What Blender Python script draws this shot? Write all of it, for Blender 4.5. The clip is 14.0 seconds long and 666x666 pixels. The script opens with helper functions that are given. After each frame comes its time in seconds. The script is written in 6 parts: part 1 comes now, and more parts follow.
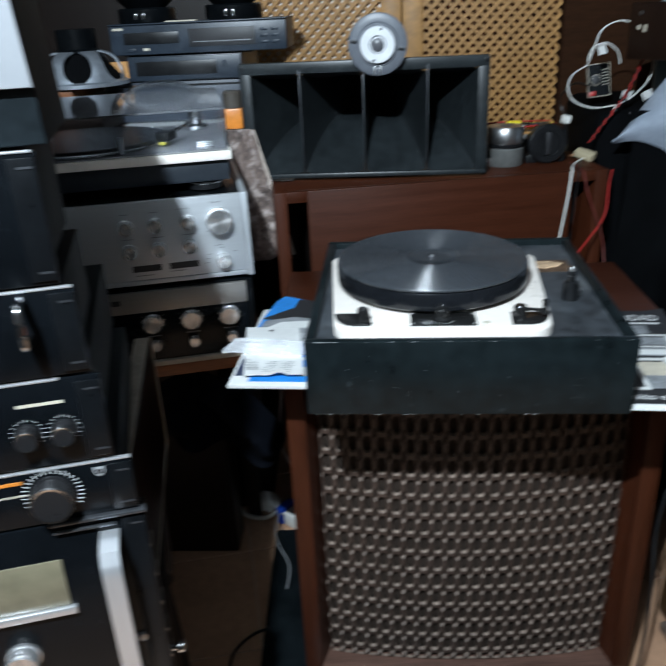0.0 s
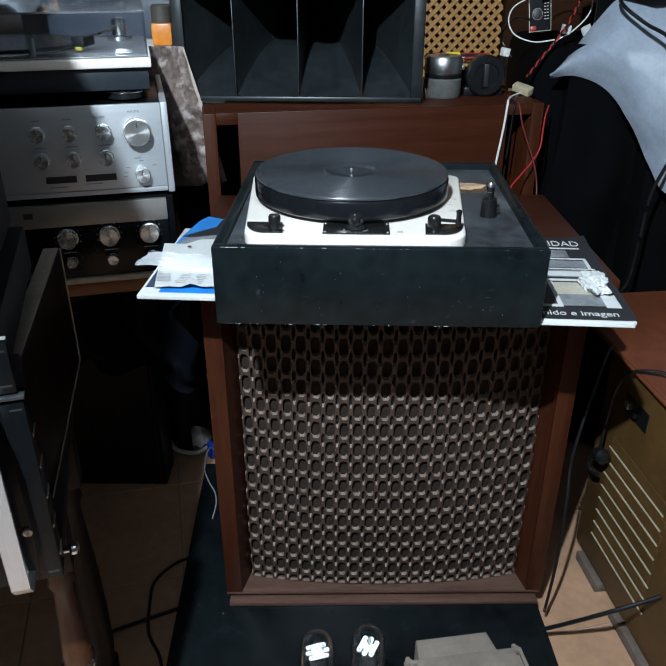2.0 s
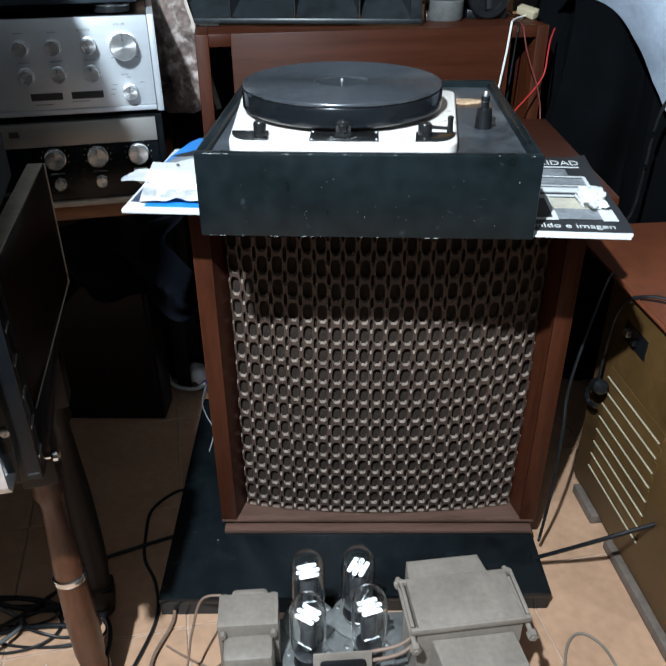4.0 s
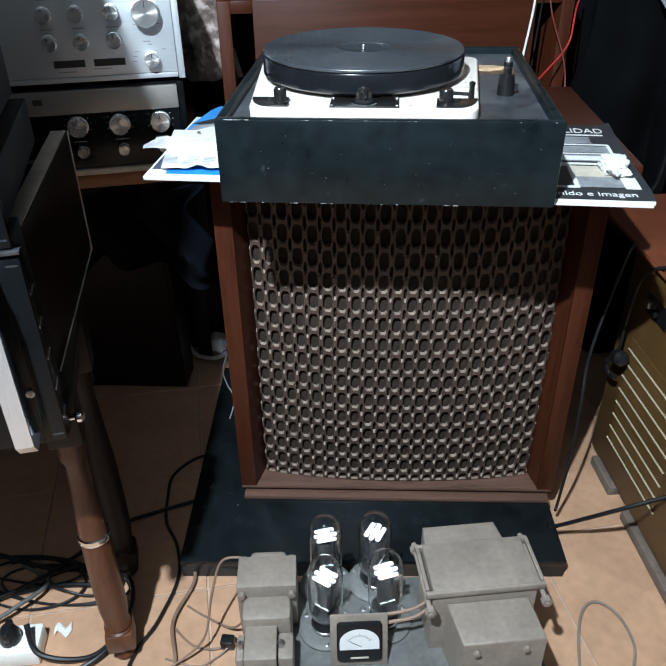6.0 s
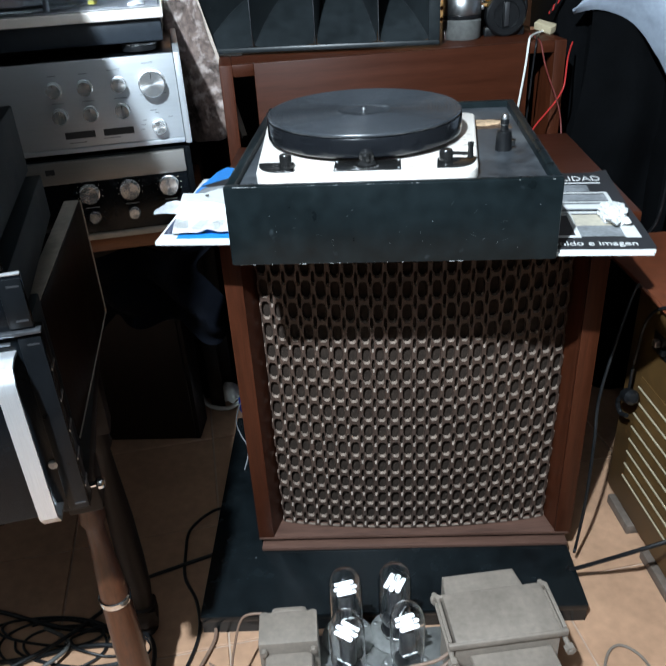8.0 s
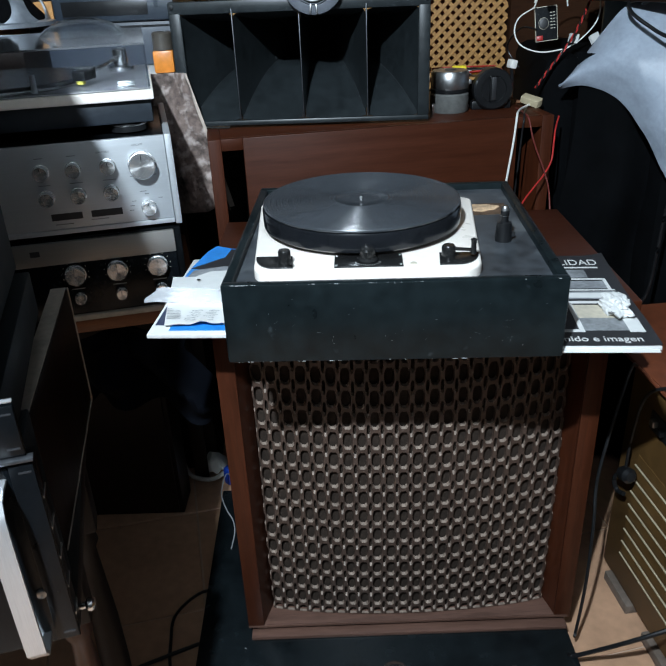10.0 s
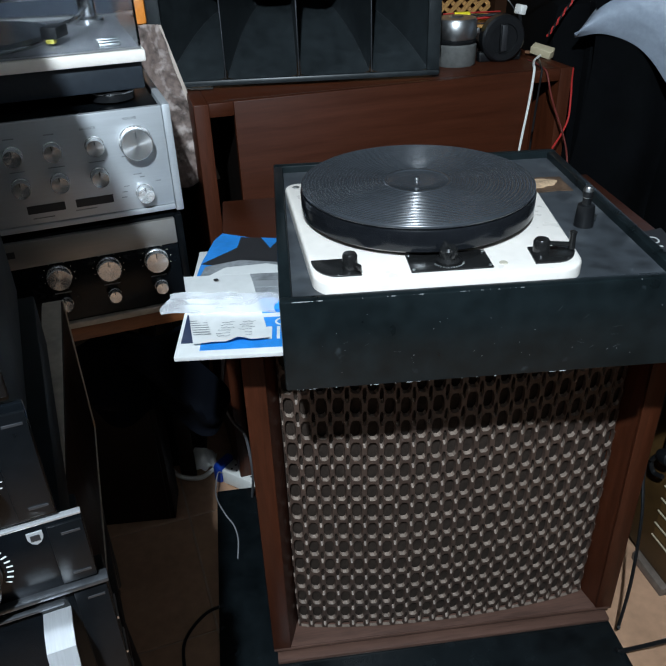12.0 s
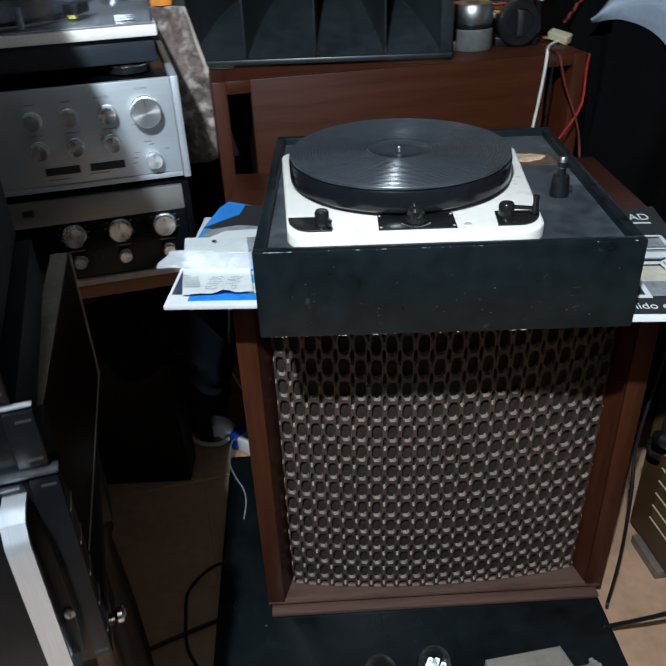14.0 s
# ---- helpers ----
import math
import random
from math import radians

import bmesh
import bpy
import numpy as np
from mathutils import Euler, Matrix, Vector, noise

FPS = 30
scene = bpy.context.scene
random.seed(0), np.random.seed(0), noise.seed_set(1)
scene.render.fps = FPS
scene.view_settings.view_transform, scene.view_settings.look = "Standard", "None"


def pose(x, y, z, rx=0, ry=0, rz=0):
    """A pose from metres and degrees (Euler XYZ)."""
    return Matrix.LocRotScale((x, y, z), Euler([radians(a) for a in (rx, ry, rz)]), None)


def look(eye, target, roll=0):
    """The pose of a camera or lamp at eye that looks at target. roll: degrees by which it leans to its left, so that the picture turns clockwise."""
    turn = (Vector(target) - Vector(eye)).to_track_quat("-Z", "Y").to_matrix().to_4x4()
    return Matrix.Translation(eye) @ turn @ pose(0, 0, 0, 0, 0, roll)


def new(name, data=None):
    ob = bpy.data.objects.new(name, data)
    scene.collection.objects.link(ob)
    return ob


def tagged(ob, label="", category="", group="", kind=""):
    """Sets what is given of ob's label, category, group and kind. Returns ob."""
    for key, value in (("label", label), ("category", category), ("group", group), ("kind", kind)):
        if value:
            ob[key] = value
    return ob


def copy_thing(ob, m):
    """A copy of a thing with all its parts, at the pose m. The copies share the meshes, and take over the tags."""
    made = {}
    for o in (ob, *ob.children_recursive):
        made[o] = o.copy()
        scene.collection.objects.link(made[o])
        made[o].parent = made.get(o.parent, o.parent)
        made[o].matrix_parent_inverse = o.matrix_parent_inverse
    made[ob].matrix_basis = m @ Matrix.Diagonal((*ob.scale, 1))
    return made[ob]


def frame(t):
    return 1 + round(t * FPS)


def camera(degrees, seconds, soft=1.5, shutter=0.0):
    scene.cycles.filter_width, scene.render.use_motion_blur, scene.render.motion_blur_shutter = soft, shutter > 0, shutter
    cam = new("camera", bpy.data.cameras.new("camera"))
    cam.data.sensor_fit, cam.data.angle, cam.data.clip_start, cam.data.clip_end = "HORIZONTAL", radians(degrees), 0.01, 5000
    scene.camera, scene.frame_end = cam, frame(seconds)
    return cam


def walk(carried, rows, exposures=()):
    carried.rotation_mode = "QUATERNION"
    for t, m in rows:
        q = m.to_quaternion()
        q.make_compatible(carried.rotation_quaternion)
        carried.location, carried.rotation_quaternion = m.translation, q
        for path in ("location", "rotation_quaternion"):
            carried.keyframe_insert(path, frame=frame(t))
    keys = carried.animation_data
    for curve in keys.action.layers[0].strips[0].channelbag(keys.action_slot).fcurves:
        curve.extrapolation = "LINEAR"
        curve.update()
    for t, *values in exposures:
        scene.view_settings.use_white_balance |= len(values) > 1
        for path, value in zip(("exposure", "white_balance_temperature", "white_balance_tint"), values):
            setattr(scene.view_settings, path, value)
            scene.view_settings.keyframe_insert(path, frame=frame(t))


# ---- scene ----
cam = camera(48.8, 14.0, shutter=0.6)
PATH = [
    (0, (-0.027, -0.906, 1.33), (-0.241, 0.902, 0.501), -2.8),
    (0.5, (0.028, -0.898, 1.324), (-0.045, 0.937, 0.532), 0.6),
    (1, (0.032, -0.875, 1.302), (-0.037, 0.947, 0.48), 0.2),
    (1.5, (0.05, -0.876, 1.248), (-0.04, 0.895, 0.322), -2.4),
    (2, (0.039, -0.914, 1.252), (-0.061, 0.857, 0.329), 0.0),
    (2.5, (0.054, -0.927, 1.245), (-0.05, 0.844, 0.321), -0.9),
    (3, (0.059, -0.929, 1.252), (-0.08, 0.859, 0.365), -2.5),
    (3.5, (0.063, -0.931, 1.213), (-0.055, 0.829, 0.27), -0.7),
    (4, (0.072, -0.924, 1.186), (-0.054, 0.792, 0.166), -0.3),
    (4.2, (0.076, -0.923, 1.18), (-0.055, 0.786, 0.15), -0.1),
    (6.3, (0.076, -0.936, 1.183), (-0.107, 0.736, 0.102), -0.9),
    (6.5, (0.074, -0.935, 1.185), (-0.107, 0.746, 0.118), -0.7),
    (7, (0.07, -0.937, 1.188), (-0.112, 0.75, 0.129), -0.2),
    (7.5, (0.07, -0.937, 1.198), (-0.134, 0.753, 0.148), -2.4),
    (8, (0.073, -0.938, 1.217), (-0.132, 0.785, 0.222), -3.4),
    (8.5, (0.074, -0.93, 1.234), (-0.127, 0.827, 0.299), -2.4),
    (8.7, (0.077, -0.93, 1.244), (-0.124, 0.846, 0.348), -2.5),
    (10.8, (-0.067, -0.762, 1.287), (-0.109, 0.999, 0.339), -2.9),
    (11, (-0.101, -0.727, 1.29), (-0.11, 1.014, 0.306), -3.1),
    (11.5, (-0.131, -0.686, 1.285), (-0.05, 1.019, 0.242), -2.5),
    (12, (-0.146, -0.685, 1.278), (-0.079, 1.02, 0.234), -2.1),
    (12.5, (-0.138, -0.688, 1.276), (-0.076, 1.013, 0.226), -2.9),
    (13, (-0.143, -0.702, 1.274), (-0.093, 0.996, 0.219), -2.7),
    (13.5, (-0.107, -0.719, 1.264), (-0.069, 0.978, 0.206), -3.3),
    (14, (-0.05, -0.765, 1.258), (-0.131, 0.94, 0.216), -2.5),
]
walk(cam, [(t, look(eye, target, roll)) for t, eye, target, roll in PATH],
     exposures=[(0, 0.25), (2.0, 0.24), (3.0, 0.36), (3.5, 0.4), (4.0, 0.8), (6.5, 0.84), (7.5, 0.8), (8.7, 0.9), (10.8, 0.1), (14.0, 0.12)])


# ---- world, light ----
world = bpy.data.worlds.new("room_dark")
world.use_nodes = True
world.node_tree.nodes["Background"].inputs[0].default_value = (0.05, 0.055, 0.06, 1)
world.node_tree.nodes["Background"].inputs[1].default_value = 0.12
scene.world = world

LAMP = Vector((-0.285, -1.2, 2.2))
lamp_data = bpy.data.lights.new("ceiling_bulb_light", "POINT")
lamp_data.energy, lamp_data.shadow_soft_size, lamp_data.color = 228, 0.022, (0.755, 0.9, 1.02)
lamp_ob = new("ceiling_bulb_light", lamp_data)
lamp_ob.location = LAMP


# ---- materials ----
def mat(name, col, rough=0.5, metal=0.0, var=0.25, scale=10.0, stretch=(1, 1, 1), bump=0.1, spec=0.5,
        speck=None, speck_at=0.7, speck_scale=60.0, coat=0.0, fine=6.0, rvar=0.12, speck_soft=0.03):
    m = bpy.data.materials.new(name)
    m.use_nodes = True
    t = m.node_tree
    b = t.nodes["Principled BSDF"]
    co = t.nodes.new("ShaderNodeTexCoord")
    mp = t.nodes.new("ShaderNodeMapping")
    mp.inputs["Scale"].default_value = stretch
    t.links.new(co.outputs["Object"], mp.inputs["Vector"])
    n1 = t.nodes.new("ShaderNodeTexNoise")
    n1.inputs["Scale"].default_value, n1.inputs["Detail"].default_value = scale, 5
    n2 = t.nodes.new("ShaderNodeTexNoise")
    n2.inputs["Scale"].default_value, n2.inputs["Detail"].default_value = scale * fine, 4
    for n in (n1, n2):
        t.links.new(mp.outputs[0], n.inputs["Vector"])
    add = t.nodes.new("ShaderNodeMath")
    add.operation = "MULTIPLY_ADD"
    add.inputs[1].default_value = 0.45
    t.links.new(n2.outputs["Fac"], add.inputs[0])
    half = t.nodes.new("ShaderNodeMath")
    half.operation = "MULTIPLY"
    half.inputs[1].default_value = 0.6
    t.links.new(n1.outputs["Fac"], half.inputs[0])
    t.links.new(half.outputs[0], add.inputs[2])
    ramp = t.nodes.new("ShaderNodeValToRGB")
    ramp.color_ramp.elements[0].position, ramp.color_ramp.elements[1].position = 0.34, 0.72
    ramp.color_ramp.elements[0].color = (*[c * (1 - var) for c in col], 1)
    ramp.color_ramp.elements[1].color = (*[min(1, c * (1 + var)) for c in col], 1)
    t.links.new(add.outputs[0], ramp.inputs[0])
    out = ramp.outputs[0]
    if speck:
        n3 = t.nodes.new("ShaderNodeTexNoise")
        n3.inputs["Scale"].default_value, n3.inputs["Detail"].default_value = speck_scale, 3
        t.links.new(co.outputs["Object"], n3.inputs["Vector"])
        r3 = t.nodes.new("ShaderNodeValToRGB")
        r3.color_ramp.elements[0].position, r3.color_ramp.elements[1].position = speck_at, speck_at + speck_soft
        t.links.new(n3.outputs["Fac"], r3.inputs[0])
        mx = t.nodes.new("ShaderNodeMixRGB")
        mx.inputs[2].default_value = (*speck, 1)
        t.links.new(r3.outputs[0], mx.inputs[0])
        t.links.new(out, mx.inputs[1])
        out = mx.outputs[0]
    t.links.new(out, b.inputs["Base Color"])
    rr = t.nodes.new("ShaderNodeMapRange")
    rr.inputs["To Min"].default_value, rr.inputs["To Max"].default_value = max(0.03, rough - rvar), min(1, rough + rvar)
    t.links.new(add.outputs[0], rr.inputs["Value"])
    t.links.new(rr.outputs[0], b.inputs["Roughness"])
    b.inputs["Metallic"].default_value = metal
    b.inputs["Specular IOR Level"].default_value = spec
    b.inputs["Coat Weight"].default_value = coat
    if bump:
        bp = t.nodes.new("ShaderNodeBump")
        bp.inputs["Strength"].default_value, bp.inputs["Distance"].default_value = bump, 0.002
        t.links.new(add.outputs[0], bp.inputs["Height"])
        t.links.new(bp.outputs[0], b.inputs["Normal"])
    return m


def glass(name, col=(1, 1, 1), rough=0.03, alpha=None):
    m = bpy.data.materials.new(name)
    m.use_nodes = True
    b = m.node_tree.nodes["Principled BSDF"]
    b.inputs["Base Color"].default_value = (*col, 1)
    b.inputs["Roughness"].default_value = rough
    b.inputs["Transmission Weight"].default_value = 1.0
    b.inputs["IOR"].default_value = 1.45
    return m


M_MAHOGANY = mat("red_mahogany", (0.05, 0.0128, 0.0051), 0.42, var=0.36, scale=4, stretch=(14, 14, 1.0), bump=0.05, spec=0.22)
M_MAHOGANY_H = mat("red_mahogany_flat", (0.049, 0.0124, 0.0048), 0.42, var=0.26, scale=4, stretch=(1, 14, 14), bump=0.04, spec=0.22)
M_WALNUT = mat("dark_walnut", (0.045, 0.017, 0.01), 0.42, var=0.35, scale=6, stretch=(1, 10, 10), bump=0.08)
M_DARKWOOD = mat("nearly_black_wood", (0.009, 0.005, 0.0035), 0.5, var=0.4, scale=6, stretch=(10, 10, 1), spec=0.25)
M_OCHRE = mat("ochre_lattice_wood", (0.4, 0.2, 0.056), 0.5, var=0.35, scale=5, stretch=(1, 1, 2), bump=0.1)
M_SHELF = mat("orange_shelf_wood", (0.2, 0.07, 0.022), 0.45, var=0.35, scale=6, stretch=(1, 10, 10))
M_BLACKPAINT = mat("scuffed_black_paint", (0.0072, 0.0112, 0.0126), 0.3, var=0.5, scale=7, bump=0.1, spec=0.2, speck=(0.026, 0.034, 0.038), speck_at=0.69, speck_scale=34, speck_soft=0.08)
M_DECK = mat("dusty_black_deck", (0.045, 0.051, 0.058), 0.42, var=0.6, scale=8, bump=0.1, speck=(0.14, 0.148, 0.152), speck_at=0.54, speck_scale=16, speck_soft=0.3)
M_BASE = mat("gloss_black_lacquer", (0.006, 0.0085, 0.0098), 0.24, var=0.5, scale=6, bump=0.06, spec=0.4, speck=(0.22, 0.22, 0.22), speck_at=0.755, speck_scale=70)
M_CREAM = mat("cream_enamel", (0.88, 0.81, 0.74), 0.3, var=0.06, scale=12, bump=0.02, coat=0.2)
M_PLATTER = mat("black_gloss_enamel", (0.008, 0.009, 0.011), 0.14, var=0.3, scale=20, bump=0.02)
M_RUBBER = mat("ribbed_black_rubber", (0.036, 0.0405, 0.0465), 0.25, var=0.16, scale=9, bump=0.0, spec=1.0, rvar=0.05)
M_BAKELITE = mat("black_bakelite", (0.012, 0.012, 0.012), 0.2, var=0.3, scale=30, bump=0.02)
M_CHROME = mat("chrome", (0.8, 0.8, 0.8), 0.12, 1.0, var=0.05, scale=20, bump=0.0)
M_STEEL = mat("dull_steel", (0.5, 0.5, 0.5), 0.35, 1.0, var=0.15, scale=20, bump=0.05)
M_ALU = mat("satin_aluminium", (0.5, 0.52, 0.54), 0.46, 0.55, var=0.05, scale=14, stretch=(1, 30, 30), bump=0.02)
M_ALU_KNOB = mat("turned_aluminium", (0.8, 0.8, 0.8), 0.26, 0.85, var=0.04, scale=40, bump=0.0, rvar=0.04)
kt = M_ALU_KNOB.node_tree
kb = kt.nodes["Principled BSDF"]
kb.inputs["Anisotropic"].default_value = 0.85
tg = kt.nodes.new("ShaderNodeTangent")
tg.direction_type, tg.axis = "RADIAL", "Z"
kt.links.new(tg.outputs[0], kb.inputs["Tangent"])
M_BLACKPANEL = mat("satin_black_panel", (0.0034, 0.0045, 0.0058), 0.24, var=0.3, scale=12, bump=0.03, spec=0.18)
M_BLACKMETAL = mat("black_crackle_metal", (0.0028, 0.0036, 0.0044), 0.3, var=0.35, scale=20, bump=0.08, spec=0.12)
M_HORN = mat("black_fibre_horn", (0.0155, 0.0195, 0.0215), 0.38, var=0.4, scale=9, bump=0.15, speck=(0.14, 0.15, 0.16), speck_at=0.75, speck_scale=45)
M_GRILLE = mat("brown_moulded_grille", (0.062, 0.0395, 0.0305), 0.44, var=0.3, scale=14, bump=0.03, spec=0.5, rvar=0.06)
# lips paler than the sheet: dust and a painted-in highlight in one colour
M_GRILLELIP = mat("lip_dust_and_highlight", (0.215, 0.163, 0.13), 0.6, var=0.35, scale=40, bump=0.05, spec=0.5)
M_CLOTHBROWN = mat("brown_backing_cloth", (0.03, 0.021, 0.016), 1.0, var=0.4, scale=60, bump=0.3, spec=0.2)
M_TILE = mat("terracotta_tile", (0.44, 0.256, 0.158), 0.42, var=0.22, scale=7, bump=0.08)
M_GROUT = mat("pale_grout", (0.45, 0.33, 0.25), 0.9, var=0.2, scale=30)
M_GREYPAINT = mat("dusty_grey_hammer_paint", (0.212, 0.174, 0.142), 0.55, var=0.22, scale=18, bump=0.15)
M_GREYDARK = mat("dirty_grey_chassis", (0.1, 0.1, 0.095), 0.6, var=0.35, scale=18, bump=0.15)
M_GLASS = glass("clear_tube_glass")
M_ACRYLIC = glass("smoky_acrylic", (0.82, 0.85, 0.88), 0.06)
M_CHIP = mat("bare_grey_chip", (0.4, 0.41, 0.41), 0.7, var=0.3, scale=40)
M_MICA = mat("white_mica", (0.66, 0.66, 0.65), 0.5, var=0.1, scale=60)
M_CASE = mat("dull_black_case", (0.0095, 0.0135, 0.016), 0.55, var=0.35, scale=20, bump=0.08, spec=0.1)
M_CAST = mat("cast_aluminium", (0.32, 0.35, 0.39), 0.42, 0.7, var=0.25, scale=16, bump=0.1)
M_PALEALU = mat("pale_satin_ring", (0.66, 0.67, 0.69), 0.45, 0.35, var=0.06, scale=30, bump=0.02)
M_LID = glass("dusty_smoky_lid", (0.66, 0.68, 0.72), 0.08)
M_LID.node_tree.nodes["Principled BSDF"].inputs["Transmission Weight"].default_value = 0.9
M_FILM = glass("thin_film", (0.8, 0.81, 0.83), 0.2)
M_FILM.node_tree.nodes["Principled BSDF"].inputs["Transmission Weight"].default_value = 0.7
M_SLEEVE = mat("black_brown_veneer", (0.012, 0.0055, 0.0035), 0.45, var=0.3, scale=6, stretch=(1, 8, 1), spec=0.2)
# near-black so the unseen walls and ceiling throw back little light
M_WALL = mat("bounce_cutting_wall", (0.03, 0.029, 0.028), 0.85, var=0.2, scale=4, bump=0.2)
M_CEIL = mat("bounce_cutting_ceiling", (0.05, 0.05, 0.05), 0.85, var=0.08, scale=4, bump=0.1)
M_PAPER = mat("white_paper", (0.62, 0.62, 0.605), 0.7, var=0.07, scale=14, bump=0.05)
M_INK = mat("black_print", (0.02, 0.02, 0.022), 0.5, var=0.2, scale=30, bump=0)
M_GREYPRINT = mat("grey_print", (0.22, 0.23, 0.24), 0.45, var=0.5, scale=25, bump=0)
M_BLUE = mat("bright_blue_print", (0.02, 0.22, 0.62), 0.4, var=0.2, scale=20, bump=0.02)
M_NAVY = mat("navy_cloth", (0.001, 0.0016, 0.0034), 0.85, var=0.4, scale=10, bump=0.3, spec=0.08)
M_BLACKCLOTH = mat("black_cloth", (0.002, 0.0023, 0.0028), 0.9, var=0.4, scale=14, bump=0.3, spec=0.06)
M_GREYCLOTH = mat("grey_blue_fabric", (0.27, 0.31, 0.37), 0.45, var=0.14, scale=20, bump=0.5)
M_LACE = mat("brown_lace_cloth", (0.15, 0.11, 0.095), 0.9, var=0.85, scale=16, bump=1.0, speck=(0.42, 0.35, 0.32), speck_at=0.52, speck_scale=42, speck_soft=0.16)
M_TOLEX = mat("mustard_brown_vinyl", (0.108, 0.055, 0.0155), 0.5, var=0.35, scale=8, bump=0.2)
M_REDTOP = mat("red_brown_vinyl", (0.15, 0.042, 0.018), 0.42, var=0.3, scale=7, bump=0.2)
M_PIPING = mat("pale_piping", (0.5, 0.45, 0.36), 0.5, var=0.2, scale=20)
M_WHITEPLASTIC = mat("white_plastic", (0.75, 0.74, 0.7), 0.4, var=0.08, scale=20)
M_REDPLASTIC = mat("red_plastic", (0.42, 0.025, 0.022), 0.4, var=0.15, scale=20)
M_BLACKPLASTIC = mat("black_plastic", (0.008, 0.0085, 0.0095), 0.35, var=0.25, scale=20, spec=0.4)
M_YELLOW = mat("yellow_plastic", (0.75, 0.6, 0.03), 0.4, var=0.15, scale=20)
M_ORANGE = mat("orange_plastic", (0.6, 0.2, 0.03), 0.35, var=0.2, scale=15)
M_CHEEK = mat("dark_cheek_veneer", (0.011, 0.005, 0.003), 0.42, var=0.4, scale=7, stretch=(1, 9, 1), spec=0.1)
M_CHEEKEDGE = mat("worn_pale_edge", (0.42, 0.36, 0.29), 0.5, var=0.3, scale=14)
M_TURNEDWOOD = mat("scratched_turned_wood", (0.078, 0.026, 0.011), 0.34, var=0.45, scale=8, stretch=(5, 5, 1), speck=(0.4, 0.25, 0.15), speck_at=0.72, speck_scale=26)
M_COPPER = mat("copper_wire", (0.5, 0.25, 0.14), 0.4, 0.7, var=0.2, scale=30)
M_BARE = mat("bare_chipboard", (0.46, 0.31, 0.19), 0.85, var=0.55, scale=60, bump=0.8)
M_STRAP = mat("satin_steel_strap", (0.74, 0.75, 0.77), 0.36, 0.75, var=0.08, scale=30, stretch=(30, 1, 1), bump=0.02, rvar=0.05)
M_DULLEDGE = mat("worn_black_steel", (0.1, 0.105, 0.115), 0.4, 0.8, var=0.4, scale=24, bump=0.05)
M_DUSTYWOOD = mat("dusty_mahogany_ledge", (0.1, 0.052, 0.038), 0.45, var=0.4, scale=5, stretch=(1, 12, 12), bump=0.05, spec=0.35)
M_SCUFF = mat("dull_scuff", (0.075, 0.085, 0.085), 0.6, var=0.3, scale=60, bump=0)
M_DARKKNOB = mat("black_spun_knob", (0.012, 0.012, 0.013), 0.3, var=0.2, scale=40, bump=0.02)
M_EAR = mat("satin_rack_ear", (0.0042, 0.005, 0.006), 0.3, var=0.3, scale=20, bump=0.05, spec=0.2)
M_CARD = mat("greyed_white_card", (0.26, 0.27, 0.285), 0.7, var=0.05, scale=14, bump=0.03)
M_METER = mat("cream_meter_glass", (0.17, 0.15, 0.098), 0.3, var=0.3, scale=9, bump=0.02)
M_TAN = mat("tan_bakelite_wire", (0.2, 0.125, 0.088), 0.5, var=0.25, scale=30)


# ---- mesh helpers ----
def box(x0, x1, y0, y1, z0, z1, bev=0.0, seg=2, bm=None):
    own = bmesh.new()
    bmesh.ops.create_cube(own, size=1)
    for v in own.verts:
        v.co = Vector(((x0 + x1) / 2 + v.co.x * (x1 - x0), (y0 + y1) / 2 + v.co.y * (y1 - y0), (z0 + z1) / 2 + v.co.z * (z1 - z0)))
    if bev:
        bmesh.ops.bevel(own, geom=own.edges[:], offset=bev, segments=seg, affect="EDGES", profile=0.5)
    return merge(bm, own)


def merge(bm, own):
    if bm is None:
        return own
    me = bpy.data.meshes.new("tmp")
    own.to_mesh(me)
    own.free()
    bm.from_mesh(me)
    bpy.data.meshes.remove(me)
    return bm


def moved(bm, m):
    bm.transform(m)
    return bm


def lathe(profile, seg=32, bm=None, closed=True):
    """Turn (radius, height) pairs about z."""
    own = bmesh.new()
    rings = []
    for r, z in profile:
        if r < 1e-6:
            rings.append([own.verts.new((0, 0, z))])
        else:
            rings.append([own.verts.new((r * math.cos(2 * math.pi * k / seg), r * math.sin(2 * math.pi * k / seg), z)) for k in range(seg)])
    for a, b in zip(rings, rings[1:]):
        for k in range(seg):
            q = [a[k % len(a)], a[(k + 1) % len(a)], b[(k + 1) % len(b)], b[k % len(b)]]
            q = list(dict.fromkeys(q))
            if len(q) > 2:
                own.faces.new(q)
    if closed:
        for ring, flip in ((rings[0], True), (rings[-1], False)):
            if len(ring) > 2:
                own.faces.new(ring[::-1] if flip else ring)
    bmesh.ops.remove_doubles(own, verts=own.verts[:], dist=1e-7)
    bmesh.ops.recalc_face_normals(own, faces=own.faces[:])
    return merge(bm, own)


def hollow(profile, t):
    """Close a (radius, height) profile into a thin shell of thickness t."""
    back = [(max(0.0, r - t), z - (t if r < 1e-6 or i > len(profile) // 2 else 0)) for i, (r, z) in enumerate(profile)]
    return profile + back[::-1] + [profile[0]]


